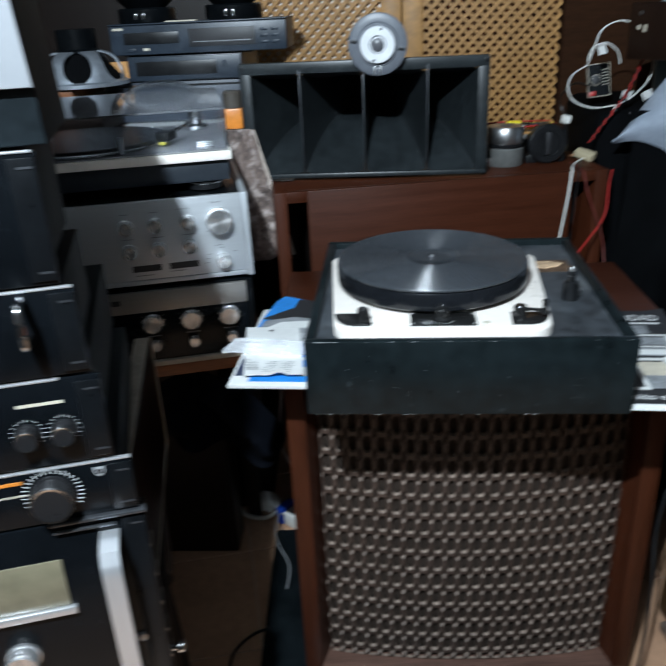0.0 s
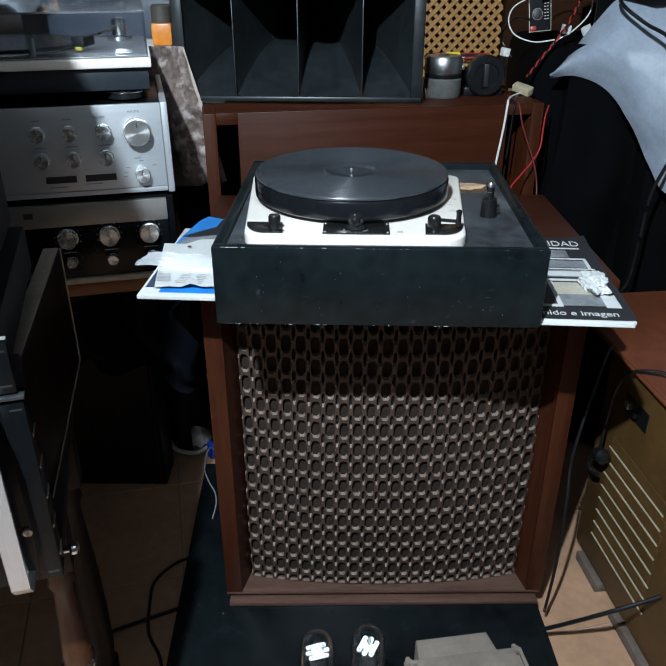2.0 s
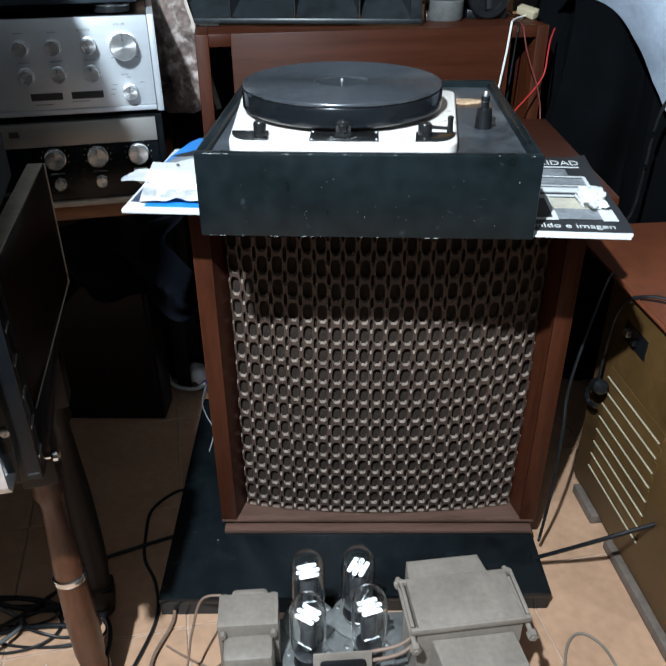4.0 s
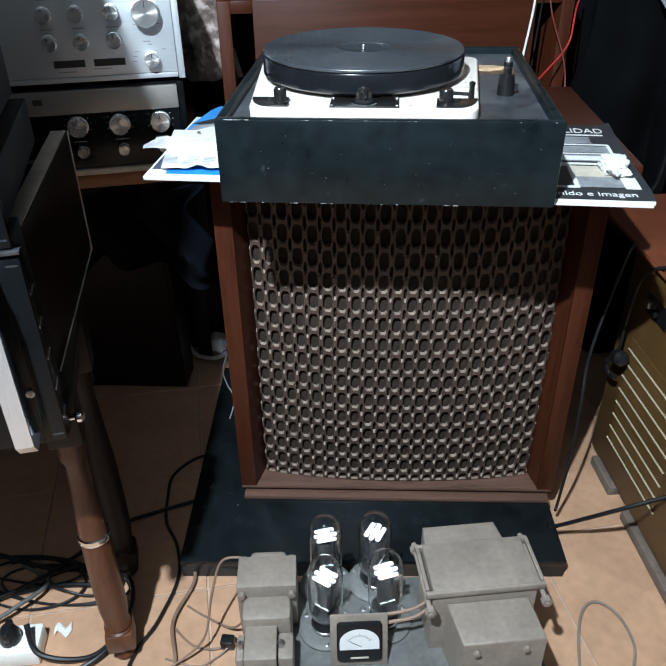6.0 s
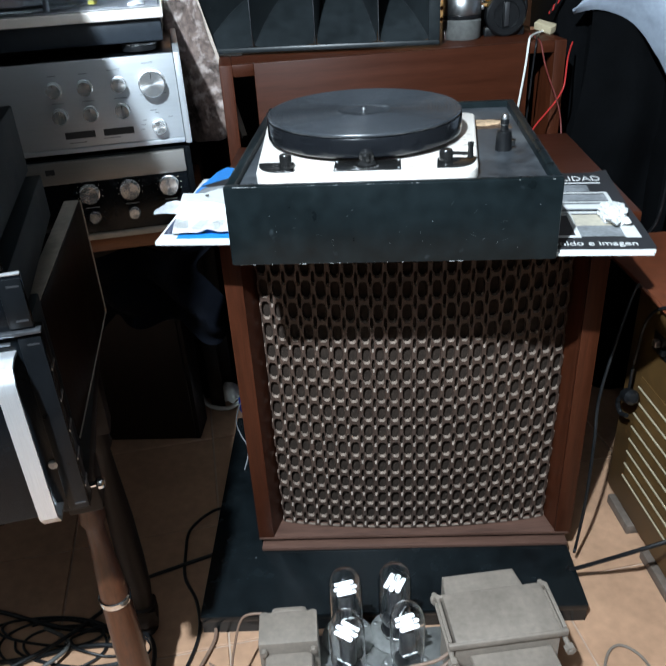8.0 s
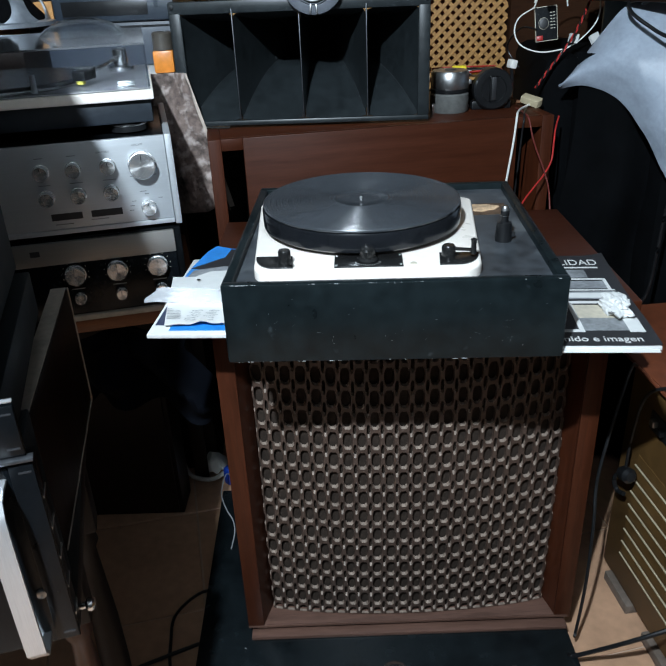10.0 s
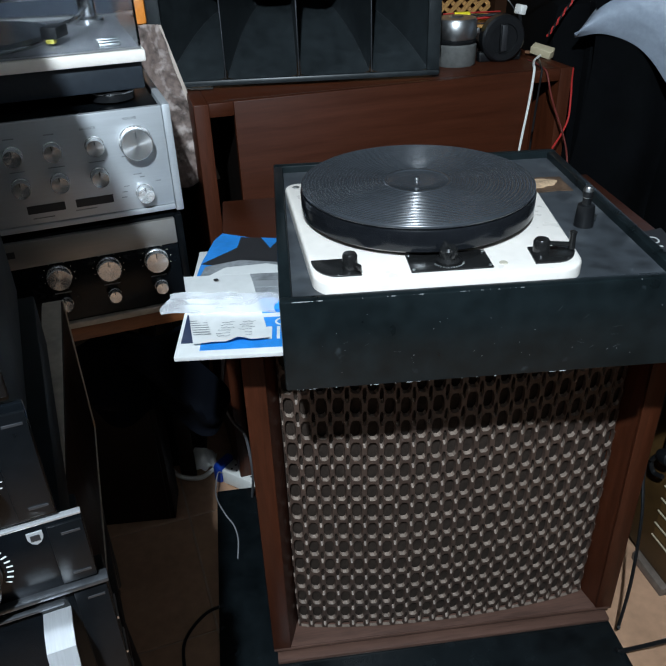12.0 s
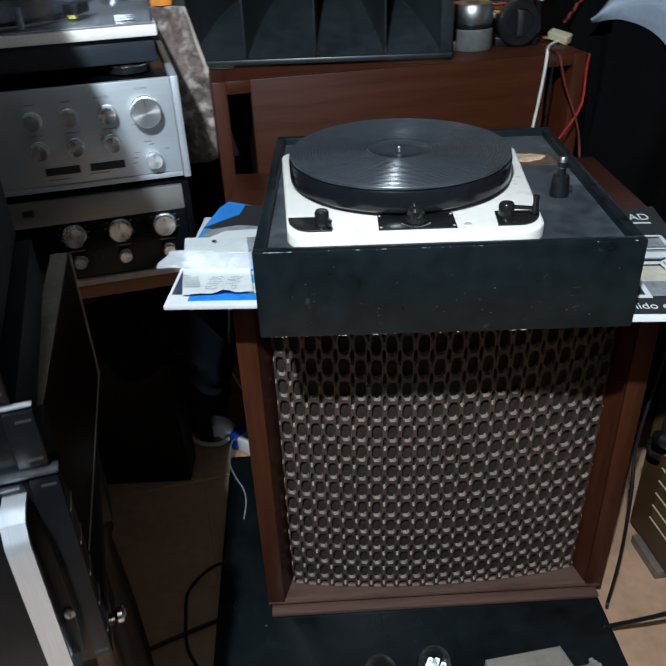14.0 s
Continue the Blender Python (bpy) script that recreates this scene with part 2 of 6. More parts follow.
def smooth_line(pts, steps=8):
    pts = [Vector(p) for p in pts]
    out = []
    for i in range(len(pts) - 1):
        p0, p1, p2, p3 = pts[max(i - 1, 0)], pts[i], pts[i + 1], pts[min(i + 2, len(pts) - 1)]
        for k in range(steps):
            t = k / steps
            out.append(0.5 * ((2 * p1) + (p2 - p0) * t + (2 * p0 - 5 * p1 + 4 * p2 - p3) * t * t + (3 * p1 - p0 - 3 * p2 + p3) * t ** 3))
    out.append(pts[-1])
    return out


def tube(pts, r, seg=8, steps=8, bm=None, r_end=None):
    own = bmesh.new()
    line = smooth_line(pts, steps) if steps else [Vector(p) for p in pts]
    up = Vector((0, 0, 1))
    rings = []
    for i, p in enumerate(line):
        d = (line[min(i + 1, len(line) - 1)] - line[max(i - 1, 0)]).normalized()
        a = d.cross(up)
        if a.length < 0.05:
            a = d.cross(Vector((1, 0, 0)))
        a.normalize()
        c = d.cross(a)
        rr = r if r_end is None else r + (r_end - r) * i / max(1, len(line) - 1)
        rings.append([own.verts.new(p + rr * (a * math.cos(2 * math.pi * k / seg) + c * math.sin(2 * math.pi * k / seg))) for k in range(seg)])
    for a, b in zip(rings, rings[1:]):
        for k in range(seg):
            own.faces.new((a[k], a[(k + 1) % seg], b[(k + 1) % seg], b[k]))
    own.faces.new(rings[0][::-1])
    own.faces.new(rings[-1])
    bmesh.ops.recalc_face_normals(own, faces=own.faces[:])
    return merge(bm, own)


def prism(outline, z0, z1, bev=0.0, bm=None):
    """An outline in x, y, raised from z0 to z1."""
    own = bmesh.new()
    lo = [own.verts.new((x, y, z0)) for x, y in outline]
    hi = [own.verts.new((x, y, z1)) for x, y in outline]
    own.faces.new(lo[::-1])
    top = own.faces.new(hi)
    n = len(lo)
    for k in range(n):
        own.faces.new((lo[k], lo[(k + 1) % n], hi[(k + 1) % n], hi[k]))
    bmesh.ops.recalc_face_normals(own, faces=own.faces[:])
    if bev:
        bmesh.ops.bevel(own, geom=list(top.edges), offset=bev, segments=3, affect="EDGES", profile=0.5)
    return merge(bm, own)


def rounded(x0, x1, y0, y1, r, n=6):
    pts = []
    for cx, cy, a in ((x1 - r, y0 + r, -90), (x1 - r, y1 - r, 0), (x0 + r, y1 - r, 90), (x0 + r, y0 + r, 180)):
        for k in range(n + 1):
            t = radians(a + 90 * k / n)
            pts.append((cx + r * math.cos(t), cy + r * math.sin(t)))
    return pts


def sheet(nu, nv, f, thick=0.0, bm=None):
    """A curved sheet: f(u, v) gives the place for u and v from 0 to 1."""
    own = bmesh.new()
    g = [[own.verts.new(f(u / nu, v / nv)) for u in range(nu + 1)] for v in range(nv + 1)]
    for v in range(nv):
        for u in range(nu):
            own.faces.new((g[v][u], g[v][u + 1], g[v + 1][u + 1], g[v + 1][u]))
    bmesh.ops.recalc_face_normals(own, faces=own.faces[:])
    if thick:
        bmesh.ops.solidify(own, geom=own.faces[:], thickness=thick)
    return merge(bm, own)


def part(name, bm, material, parent=None, label="", smooth=True, m=None):
    me = bpy.data.meshes.new(name)
    bm.normal_update()
    bm.to_mesh(me)
    bm.free()
    me.materials.append(material)
    if smooth:
        me.polygons.foreach_set("use_smooth", [True] * len(me.polygons))
        me.set_sharp_from_angle(angle=radians(35))
    ob = new(name, me)
    if parent:
        ob.parent = parent
    if m is not None:
        ob.matrix_basis = m
    if label:
        ob["label"] = label
    return ob


def thing(name, m, label, category, group="", kind=""):
    ob = new(name)
    ob.empty_display_size = 0.05
    ob.matrix_basis = m
    return tagged(ob, label, category, group, kind)


def solid(name, bm, material, label, category="", group="", kind="", m=None, smooth=True):
    ob = part(name, bm, material, None, "", smooth, m)
    return tagged(ob, label, category, group, kind)


def lettering(name, words, size, material, parent, m, sx=1.0, extrude=0.0002):
    cu = bpy.data.curves.new(name, "FONT")
    cu.body, cu.size, cu.extrude = words, size, extrude
    tmp = bpy.data.objects.new(name, cu)
    scene.collection.objects.link(tmp)
    me = bpy.data.meshes.new_from_object(tmp)
    bpy.data.objects.remove(tmp)
    me.transform(Matrix.Diagonal((sx, 1, 1, 1)))
    me.materials.clear()
    me.materials.append(material)
    ob = new(name, me)
    ob.parent, ob.matrix_basis = parent, m
    return ob


# ---- structure ----
part_kind = dict(kind="structure")
# unseen walls and ceiling, added close in to hold down bounced light
X0, X1, Y0, Y1, ZC = -1.62, 1.62, -1.42, 1.62, 2.45
solid("floor", box(X0, X1, Y0, Y1, -0.12, -0.004), M_GROUT, "grouted floor bed under terracotta tiles", "floor", kind="structure")
solid("ceiling", box(X0, X1, Y0, Y1, ZC, ZC + 0.1), M_CEIL, "unseen ceiling, darkened to cut bounced light", "ceiling", kind="structure")
solid("wall_north", box(X0, X1, Y1, Y1 + 0.3, -0.12, ZC + 0.1), M_WALL, "wall behind the lattice doors, darkened to cut bounced light", "wall", kind="structure")
solid("wall_south", box(X0, X1, Y0 - 0.3, Y0, -0.12, ZC + 0.1), M_WALL, "unseen plain wall, darkened to cut bounced light", "wall", kind="structure")
solid("wall_west", box(X0 - 0.3, X0, Y0 - 0.3, Y1 + 0.3, -0.12, ZC + 0.1), M_WALL, "unseen plain wall, darkened to cut bounced light", "wall", kind="structure")
solid("wall_east", box(X1, X1 + 0.3, Y0 - 0.3, Y1 + 0.3, -0.12, ZC + 0.1), M_WALL, "unseen plain wall, darkened to cut bounced light", "wall", kind="structure")

# ---- record player in its plinth ----
PL = pose(0.0505, -0.004, 0.79, 0, 0, 1.4)
deck = thing("record_player", PL, "black scuffed plinth with cream motor unit and bare platter, no arm", "turntable")


def deck_parts():
    w0, w1, d, h = -0.2255, 0.2235, 0.452, 0.115
    rim = 0.014
    plinth = part("front_board", box(w0, w1, 0.0, rim, 0, h, 0.003), M_BLACKPAINT, deck, "black painted board with chipped edges")
    part("back_board", box(w0, w1, d - rim, d, 0, h, 0.003), M_BLACKPAINT, deck)
    part("side_board", box(w0, w0 + rim, rim - 0.002, d - rim + 0.002, 0, h - 0.0004, 0.003), M_BLACKPAINT, deck)
    part("side_board", box(w1 - rim, w1, rim - 0.002, d - rim + 0.002, 0, h - 0.0004, 0.003), M_BLACKPAINT, deck)
    part("deck_board", box(w0 + rim - 0.004, w1 - rim + 0.004, rim - 0.004, d - rim + 0.004, h - 0.03, h - 0.011), M_DECK, deck, "dusty black deck board")
    # white chips along the worn front edges
    rnd = random.Random(3)
    for k in range(46):
        z = h - 0.0008 if k < 26 else 0.0012
        x = rnd.choice((rnd.uniform(w0 + 0.004, w1 - 0.004), rnd.gauss(0.0 if k < 26 else -0.1, 0.03), w0 + 0.01 + abs(rnd.gauss(0, 0.02))))
        x = min(max(x, w0 + 0.004), w1 - 0.008)
        s = rnd.choice((0.0003, 0.0005, 0.0008, 0.0014, 0.0034)) * rnd.uniform(0.7, 1.3)
        hgt = rnd.uniform(0.00015, 0.0005)
        pts = [(x + s * math.cos(a) * rnd.uniform(0.5, 1.4), hgt * math.sin(a) * rnd.uniform(0.5, 1.5)) for a in (0, 1.1, 2.2, 3.3, 4.4, 5.4)]
        part("paint_chip", prism(pts, 0, 0.0004), M_CHIP, plinth, m=pose(0, 0.0001, z, 90))
    for k in range(30):
        x, z = rnd.uniform(w0 + 0.02, w1 - 0.01), rnd.uniform(0.01, h - 0.01)
        s = rnd.uniform(0.0002, 0.0006)
        pts = [(s * math.cos(a) * rnd.uniform(0.5, 1.4), s * math.sin(a) * rnd.uniform(0.5, 1.4)) for a in (0, 1.2, 2.4, 3.6, 4.8)]
        part("paint_chip", prism(pts, 0, 0.0003), M_CHIP, plinth, m=pose(x, 0.0001, z, 90))
    for x, z, a, n in ((0.135, 0.035, 20, 5), (-0.1, 0.05, -40, 2), (0.1, 0.08, 60, 2), (-0.145, 0.045, 10, 2)):
        for k in range(n):
            dx, dz, L = rnd.gauss(0, 0.014), rnd.gauss(0, 0.012), rnd.uniform(0.004, 0.012)
            t = radians(a + rnd.gauss(0, 40))
            part("scratch", tube([(x + dx, 0.0, z + dz), (x + dx + L * 0.5 * math.cos(t), -0.0001, z + dz + L * 0.6 * math.sin(t)), (x + dx + L * math.cos(t), 0.0, z + dz + L * math.sin(t))], 0.0001, 4, 3), M_SCUFF, plinth)
    # motor plate: wider towards the back
    z0, z1 = h - 0.011, h + 0.005
    cx = -0.0345
    out = []
    fw, bw, yf, yb = 0.1535, 0.1755, 0.024, 0.346
    r = 0.035
    for sx in (1, -1):
        seq = []
        for k in range(9):
            a = radians(-90 + 90 * k / 8)
            seq.append((cx + sx * (fw - r + r * math.cos(a)), yf + r + r * math.sin(a)))
        for k in range(7):
            a = radians(90 * k / 6)
            seq.append((cx + sx * (bw - 0.02 + 0.02 * math.cos(a)), yb - 0.02 + 0.02 * math.sin(a)))
        out += seq if sx == 1 else seq[::-1]
    plate = part("motor_plate", prism(out, z0, z1, 0.004), M_CREAM, deck, "cream enamel motor plate")
    for x in (-0.118, 0.062):
        part("screw_hole", lathe([(0.0, -0.0005), (0.005, 0.0), (0.0042, 0.0009), (0.002, 0.0006), (0, 0.0006)], 16), M_PIPING, plate, m=pose(cx + 0.0 + x, yf + 0.025, z1))
    part("screw_hole", lathe([(0.0, -0.0005), (0.005, 0.0), (0.004, 0.001), (0, 0.0006)], 16), M_STEEL, plate, m=pose(cx - 0.16, yb - 0.018, z1))
    # platter
    pc = (-0.041, 0.219)
    platter = part("platter", lathe([(0.06, 0.008), (0.1445, 0.0095), (0.1475, 0.012), (0.1478, 0.035), (0.1465, 0.0375), (0.0, 0.038)], 96), M_PLATTER, deck, "black gloss platter", m=pose(pc[0], pc[1], z1 - 0.0028) @ Matrix.Diagonal((1.016, 1.016, 1, 1)))
    prof = [(0.1455, 0.038), (0.1467, 0.0405), (0.1463, 0.0428), (0.145, 0.0436)]
    rr, hi, lo = 0.1445, 0.0437, 0.0422
    while rr > 0.042:
        mid = (hi + lo) / 2
        w = 0.0026 if int(rr * 1000) % 3 else 0.0019
        prof += [(rr, hi), (rr - 0.00035, mid), (rr - 0.0007, lo), (rr - 0.0014, lo), (rr - 0.00175, mid), (rr - 0.0021, hi)]
        rr -= 0.0021 + w
    prof += [(0.038, hi), (0.0375, 0.0429), (0.037, 0.0426), (0.02, 0.0427), (0.0, 0.0426)]
    ribbed = part("rubber_mat", lathe(prof, 128), M_RUBBER, platter, "ribbed black rubber mat")
    ribbed.data.set_sharp_from_angle(angle=radians(120))
    part("spindle", lathe([(0.0025, 0.042), (0.0025, 0.0448), (0.0018, 0.046), (0, 0.0463)], 16), M_STEEL, platter, "steel spindle")
    # control plates
    cx = -0.045
    def ctl(name, outl, label):
        return part(name, prism(outl, z1, z1 + 0.0022, 0.0006), M_BAKELITE, deck, label)
    arc = [(cx - 0.142 + 0.0, yf + 0.058)] + [(cx - 0.142 + 0.05 * (1 - math.cos(radians(a))) * 0.6, yf + 0.058 - 0.042 * math.sin(radians(a))) for a in range(10, 91, 10)] + [(cx - 0.088, yf + 0.016), (cx - 0.092, yf + 0.058)]
    sw = ctl("switch_plate", arc, "black quarter-round switch plate")
    part("switch_knob", lathe([(0.0085, 0.0), (0.0085, 0.017), (0.007, 0.0195), (0, 0.02)], 20), M_BAKELITE, sw, m=pose(cx - 0.1, yf + 0.03, z1 + 0.002))
    part("switch_lever", box(-0.002, 0.002, -0.018, 0.001, 0.006, 0.013, 0.001), M_BAKELITE, sw, m=pose(cx - 0.1, yf + 0.03, z1, 0, 0, 35))
    cx = -0.0515
    mid = ctl("speed_plate", [(cx + 0.003 - 0.03, yf + 0.014), (cx + 0.003 + 0.062, yf + 0.014), (cx + 0.003 + 0.062, yf + 0.058), (cx + 0.003 - 0.03, yf + 0.058)], "black rectangular speed plate")
    part("speed_dial", lathe([(0.014, 0), (0.0145, 0.003), (0.011, 0.006), (0.0105, 0.015), (0.008, 0.018), (0, 0.0182)], 28), M_BAKELITE, mid, m=pose(cx + 0.018, yf + 0.034, z1 + 0.002))
    part("dial_ridge", box(-0.0025, 0.0025, -0.014, 0.014, 0.008, 0.02, 0.0015), M_BAKELITE, mid, m=pose(cx + 0.018, yf + 0.034, z1 + 0.002, 0, 0, 10))
    for k in range(15):
        a = radians(200 + 140 * k / 14)
        part("tick", box(-0.0002, 0.0002, 0.0165, 0.0185, 0, 0.0002), M_PAPER, mid, m=Matrix.Translation((cx + 0.018, yf + 0.034, z1 + 0.0023)) @ Matrix.Rotation(a - math.pi / 2, 4, "Z"))
    for x in (-0.027, 0.059):
        for y in (0.018, 0.054):
            part("plate_screw", lathe([(0.0022, 0), (0.0018, 0.0008), (0, 0.001)], 10), M_STEEL, mid, m=pose(cx + 0.003 + x, yf + y, z1 + 0.0022))
    cx = -0.0285
    arc = [(cx + 0.146, yf + 0.056), (cx + 0.093, yf + 0.058), (cx + 0.09, yf + 0.016)] + [(cx + 0.146 - 0.05 * (1 - math.sin(radians(a))) * 0.6, yf + 0.058 - 0.042 * math.cos(radians(a))) for a in range(0, 81, 10)]
    rt = ctl("lever_plate", arc[::-1], "black lever plate")
    part("lever_pivot", lathe([(0.0095, 0.0), (0.0095, 0.013), (0.0075, 0.016), (0, 0.0165)], 20), M_BAKELITE, rt, m=pose(cx + 0.104, yf + 0.043, z1 + 0.002))
    part("lever_arm", box(0.0, 0.034, -0.003, 0.003, 0.009, 0.013, 0.0015), M_BAKELITE, rt, m=pose(cx + 0.104, yf + 0.043, z1 + 0.002, 0, 0, -14))
    part("lever_grip", lathe([(0.0042, 0.0), (0.0034, 0.014), (0.0044, 0.02), (0, 0.0225)], 14), M_BAKELITE, rt, m=pose(cx + 0.136, yf + 0.035, z1 + 0.008))
    # arm rest post and the torn patch
    post = part("arm_post", lathe([(0.0125, 0), (0.0115, 0.02), (0.0105, 0.028), (0.006, 0.029), (0.0055, 0.036), (0.0065, 0.04), (0.0062, 0.046), (0.004, 0.05), (0, 0.051)], 20), M_BLACKPLASTIC, deck, "black arm rest post", m=pose(0.168, 0.172, h - 0.011))
    part("post_cap", lathe([(0.0062, 0.038), (0.0062, 0.049), (0.0045, 0.0525), (0, 0.053)], 14), M_STEEL, post)
    part("post_clip", box(-0.003, 0.018, -0.003, 0.003, 0.004, 0.012, 0.001), M_STEEL, post, m=pose(0, 0, 0, 0, 0, 20))
    pts = []
    for k in range(26):
        a = 2 * math.pi * k / 26
        q = 1 + 0.1 * math.sin(3 * a + 1) + 0.08 * math.sin(7 * a)
        pts.append((0.027 * q * math.cos(a), 0.0165 * q * math.sin(a)))
    patch = part("torn_patch", prism(pts, 0, 0.0035, 0.001), M_BARE, deck, "torn bare chipboard patch", m=pose(0.158, 0.325, h - 0.0112))
    part("stain", prism([(-0.036, -0.028), (-0.012, -0.031), (0.02, -0.028), (0.041, -0.03), (0.04, 0.005), (0.042, 0.027), (0.012, 0.029), (-0.02, 0.027), (-0.037, 0.03), (-0.035, 0.002)], 0, 0.0012), mat("brown_glue_stain", (0.085, 0.05, 0.03), 0.6, var=0.7, scale=40, bump=0.3), deck, m=pose(0.158, 0.322, h - 0.0112))


deck_parts()


# ---- main loudspeaker cabinet ----
CB = pose(0.088, 0.199, 0.0, 0, 0, 3.8)
cab = thing("loudspeaker_cabinet", CB, "red mahogany loudspeaker cabinet with bulging brown moulded grille", "loudspeaker")


def cabinet_parts():
    hw, hr = 0.332, 0.321
    z0, z1 = 0.066, 0.772
    d = 0.40
    # carcass
    bm = box(-hw, -hw + 0.02, 0.0, d, z0, z1, 0.002)
    part("side_panel", bm, M_MAHOGANY, cab)
    part("side_panel", box(hr - 0.02, hr, 0.0, d, z0, z1, 0.002), M_MAHOGANY, cab)
    part("back_panel", box(-hw + 0.02, hr - 0.02, d - 0.015, d, z0, z1), M_DARKWOOD, cab)
    part("bottom_panel", box(-hw + 0.02, hr - 0.02, 0.082, d - 0.015, z0, z0 + 0.02), M_MAHOGANY_H, cab)
    part("top_board", box(-0.35, 0.343, -0.046, 0.42, z1, 0.79, 0.003), M_MAHOGANY_H, cab, "overhanging mahogany top board")
    # splayed frame round the grille: faces slope inwards
    def rail(name, a, b, c, e):
        own = bmesh.new()
        f = [own.verts.new(p) for p in (a, b, c, e)]
        g = [own.verts.new((p[0], p[1] + 0.03, p[2])) for p in (a, b, c, e)]
        own.faces.new(f)
        own.faces.new(g[::-1])
        for k in range(4):
            own.faces.new((f[k], g[k], g[(k + 1) % 4], f[(k + 1) % 4]))
        bmesh.ops.recalc_face_normals(own, faces=own.faces[:])
        part(name, own, M_DUSTYWOOD if "bottom" in name else M_MAHOGANY_H if "top" in name else M_MAHOGANY, cab)
    xi0, xi1, zi0, zi1 = -hw + 0.02 + 0.034, hw - 0.02 - 0.042, z0 + 0.018, z1 - 0.03
    o0, o1 = -hw + 0.02, hr - 0.02
    dy = 0.048
    part("stile", box(-hw + 0.0004, o0 + 0.012, -0.0022, -0.0001, z0, z1, 0.0006), M_MAHOGANY, cab)
    part("stile", box(o1 - 0.012, hr - 0.0004, -0.0022, -0.0001, z0, z1, 0.0006), M_MAHOGANY, cab)
    part("stile_core", box(o0 + 0.0002, o0 + 0.0118, 0.0001, 0.03, z0, z1), M_MAHOGANY, cab)
    part("stile_core", box(o1 - 0.0118, o1 - 0.0002, 0.0001, 0.03, z0, z1), M_MAHOGANY, cab)
    o0, o1 = o0 + 0.0122, o1 - 0.0122
    rail("left_rail", (o0, 0.0, z0), (xi0, dy + 0.012, zi0), (xi0, dy + 0.012, zi1), (o0, 0.0, z1))
    rail("right_rail", (o1, 0.004, z0), (o1, 0.004, z1), (xi1, dy, zi1), (xi1, dy, zi0))
    rail("bottom_rail", (o0, 0.0, z0 + 0.006), (o1, 0.0, z0 + 0.006), (xi1, dy, zi0), (xi0, dy, zi0))
    part("ledge_front", box(-hw + 0.0004, hr - 0.0044, -0.0026, 0.0, z0 - 0.0005, z0 + 0.0062, 0.001), M_DUSTYWOOD, cab)
    rail("top_rail", (o0, 0.004, z1), (xi0, dy, zi1), (xi1, dy, zi1), (o1, 0.004, z1))
    part("plinth_strip", box(-hw + 0.006, hr - 0.008, -0.017, 0.02, 0.0465, 0.056, 0.002), M_DUSTYWOOD, cab, "walnut bottom strip")
    # near-black filler: the shade of this gap is put in by colour
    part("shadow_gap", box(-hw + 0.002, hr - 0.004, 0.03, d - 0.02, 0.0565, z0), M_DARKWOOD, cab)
    # flat pierced sheet: long eight-sided holes with small slots set between them
    nx, nz = 22, 15
    gx0, gx1, gz0, gz1 = xi0 - 0.004, xi1 + 0.004, z0 + 0.036, zi1 + 0.01
    hem = gz0 - 0.02
    px, pz = (gx1 - gx0) / nx, (gz1 - gz0) / nz

    def bulge(x, z):
        u, v = (x - gx0) / (gx1 - gx0), (z - gz0) / (gz1 - gz0)
        s = max(0.0, math.sin(math.pi * min(max(u, 0), 1))) ** 0.7
        t = min(1.0, 0.75 + 0.4 * math.sin(math.pi * min(max(v, 0), 1)))
        return dy - 0.006 - 0.036 * s * t + 0.006 * math.exp(-((u - 0.17) / 0.08) ** 2) * v

    own = bmesh.new()
    cache = {}

    def vert(x, z, lift):
        z = max(z, hem)
        key = (round(x, 5), round(z, 5), lift)
        if key not in cache:
            wob = 0.0012 * math.sin(x * 37 + z * 11)
            cache[key] = own.verts.new((x + wob, bulge(x, z) - lift, z))
        return cache[key]

    # dusty picks the lip faces that take the painted highlight colour
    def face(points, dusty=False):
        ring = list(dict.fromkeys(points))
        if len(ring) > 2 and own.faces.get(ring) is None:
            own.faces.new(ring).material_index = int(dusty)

    FRONT, BACK = 0.0062, 0.0
    sw, sh = 0.125 * px, 0.33 * pz
    hx, hz, cx, cz = 0.345 * px, 0.42 * pz, 0.19 * px, 0.23 * pz
    for i in range(nx):
        for k in range(-1, nz):
            x, z = gx0 + (i + 0.5) * px, gz0 + (k + 0.5) * pz
            right = [(px / 2 - sw, -pz / 2), (px / 2 - sw, -pz / 2 + 0.6 * sh), (px / 2 - 0.45 * sw, -pz / 2 + sh), (px / 2, -pz / 2 + sh),
                     (px / 2, pz / 2 - sh), (px / 2 - 0.45 * sw, pz / 2 - sh), (px / 2 - sw, pz / 2 - 0.6 * sh), (px / 2 - sw, pz / 2)]
            outer = right + [(-a, b) for a, b in right[::-1]]
            right = [(hx - cx, -hz), (hx - 0.3 * cx, -hz + 0.45 * cz), (hx, -hz + 1.2 * cz), (hx, -0.06 * pz),
                     (hx, 0.06 * pz), (hx, hz - 1.2 * cz), (hx - 0.3 * cx, hz - 0.45 * cz), (hx - cx, hz)]
            inner = right + [(-a, b) for a, b in right[::-1]]
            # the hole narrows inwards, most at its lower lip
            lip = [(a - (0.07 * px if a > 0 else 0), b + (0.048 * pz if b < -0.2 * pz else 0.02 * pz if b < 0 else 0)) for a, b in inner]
            for q in range(16):
                r = (q + 1) % 16
                o0_, o1_, i0_, i1_ = outer[q], outer[r], inner[q], inner[r]
                face([vert(x + p[0], z + p[1], FRONT) for p in (o0_, o1_, i1_, i0_)])
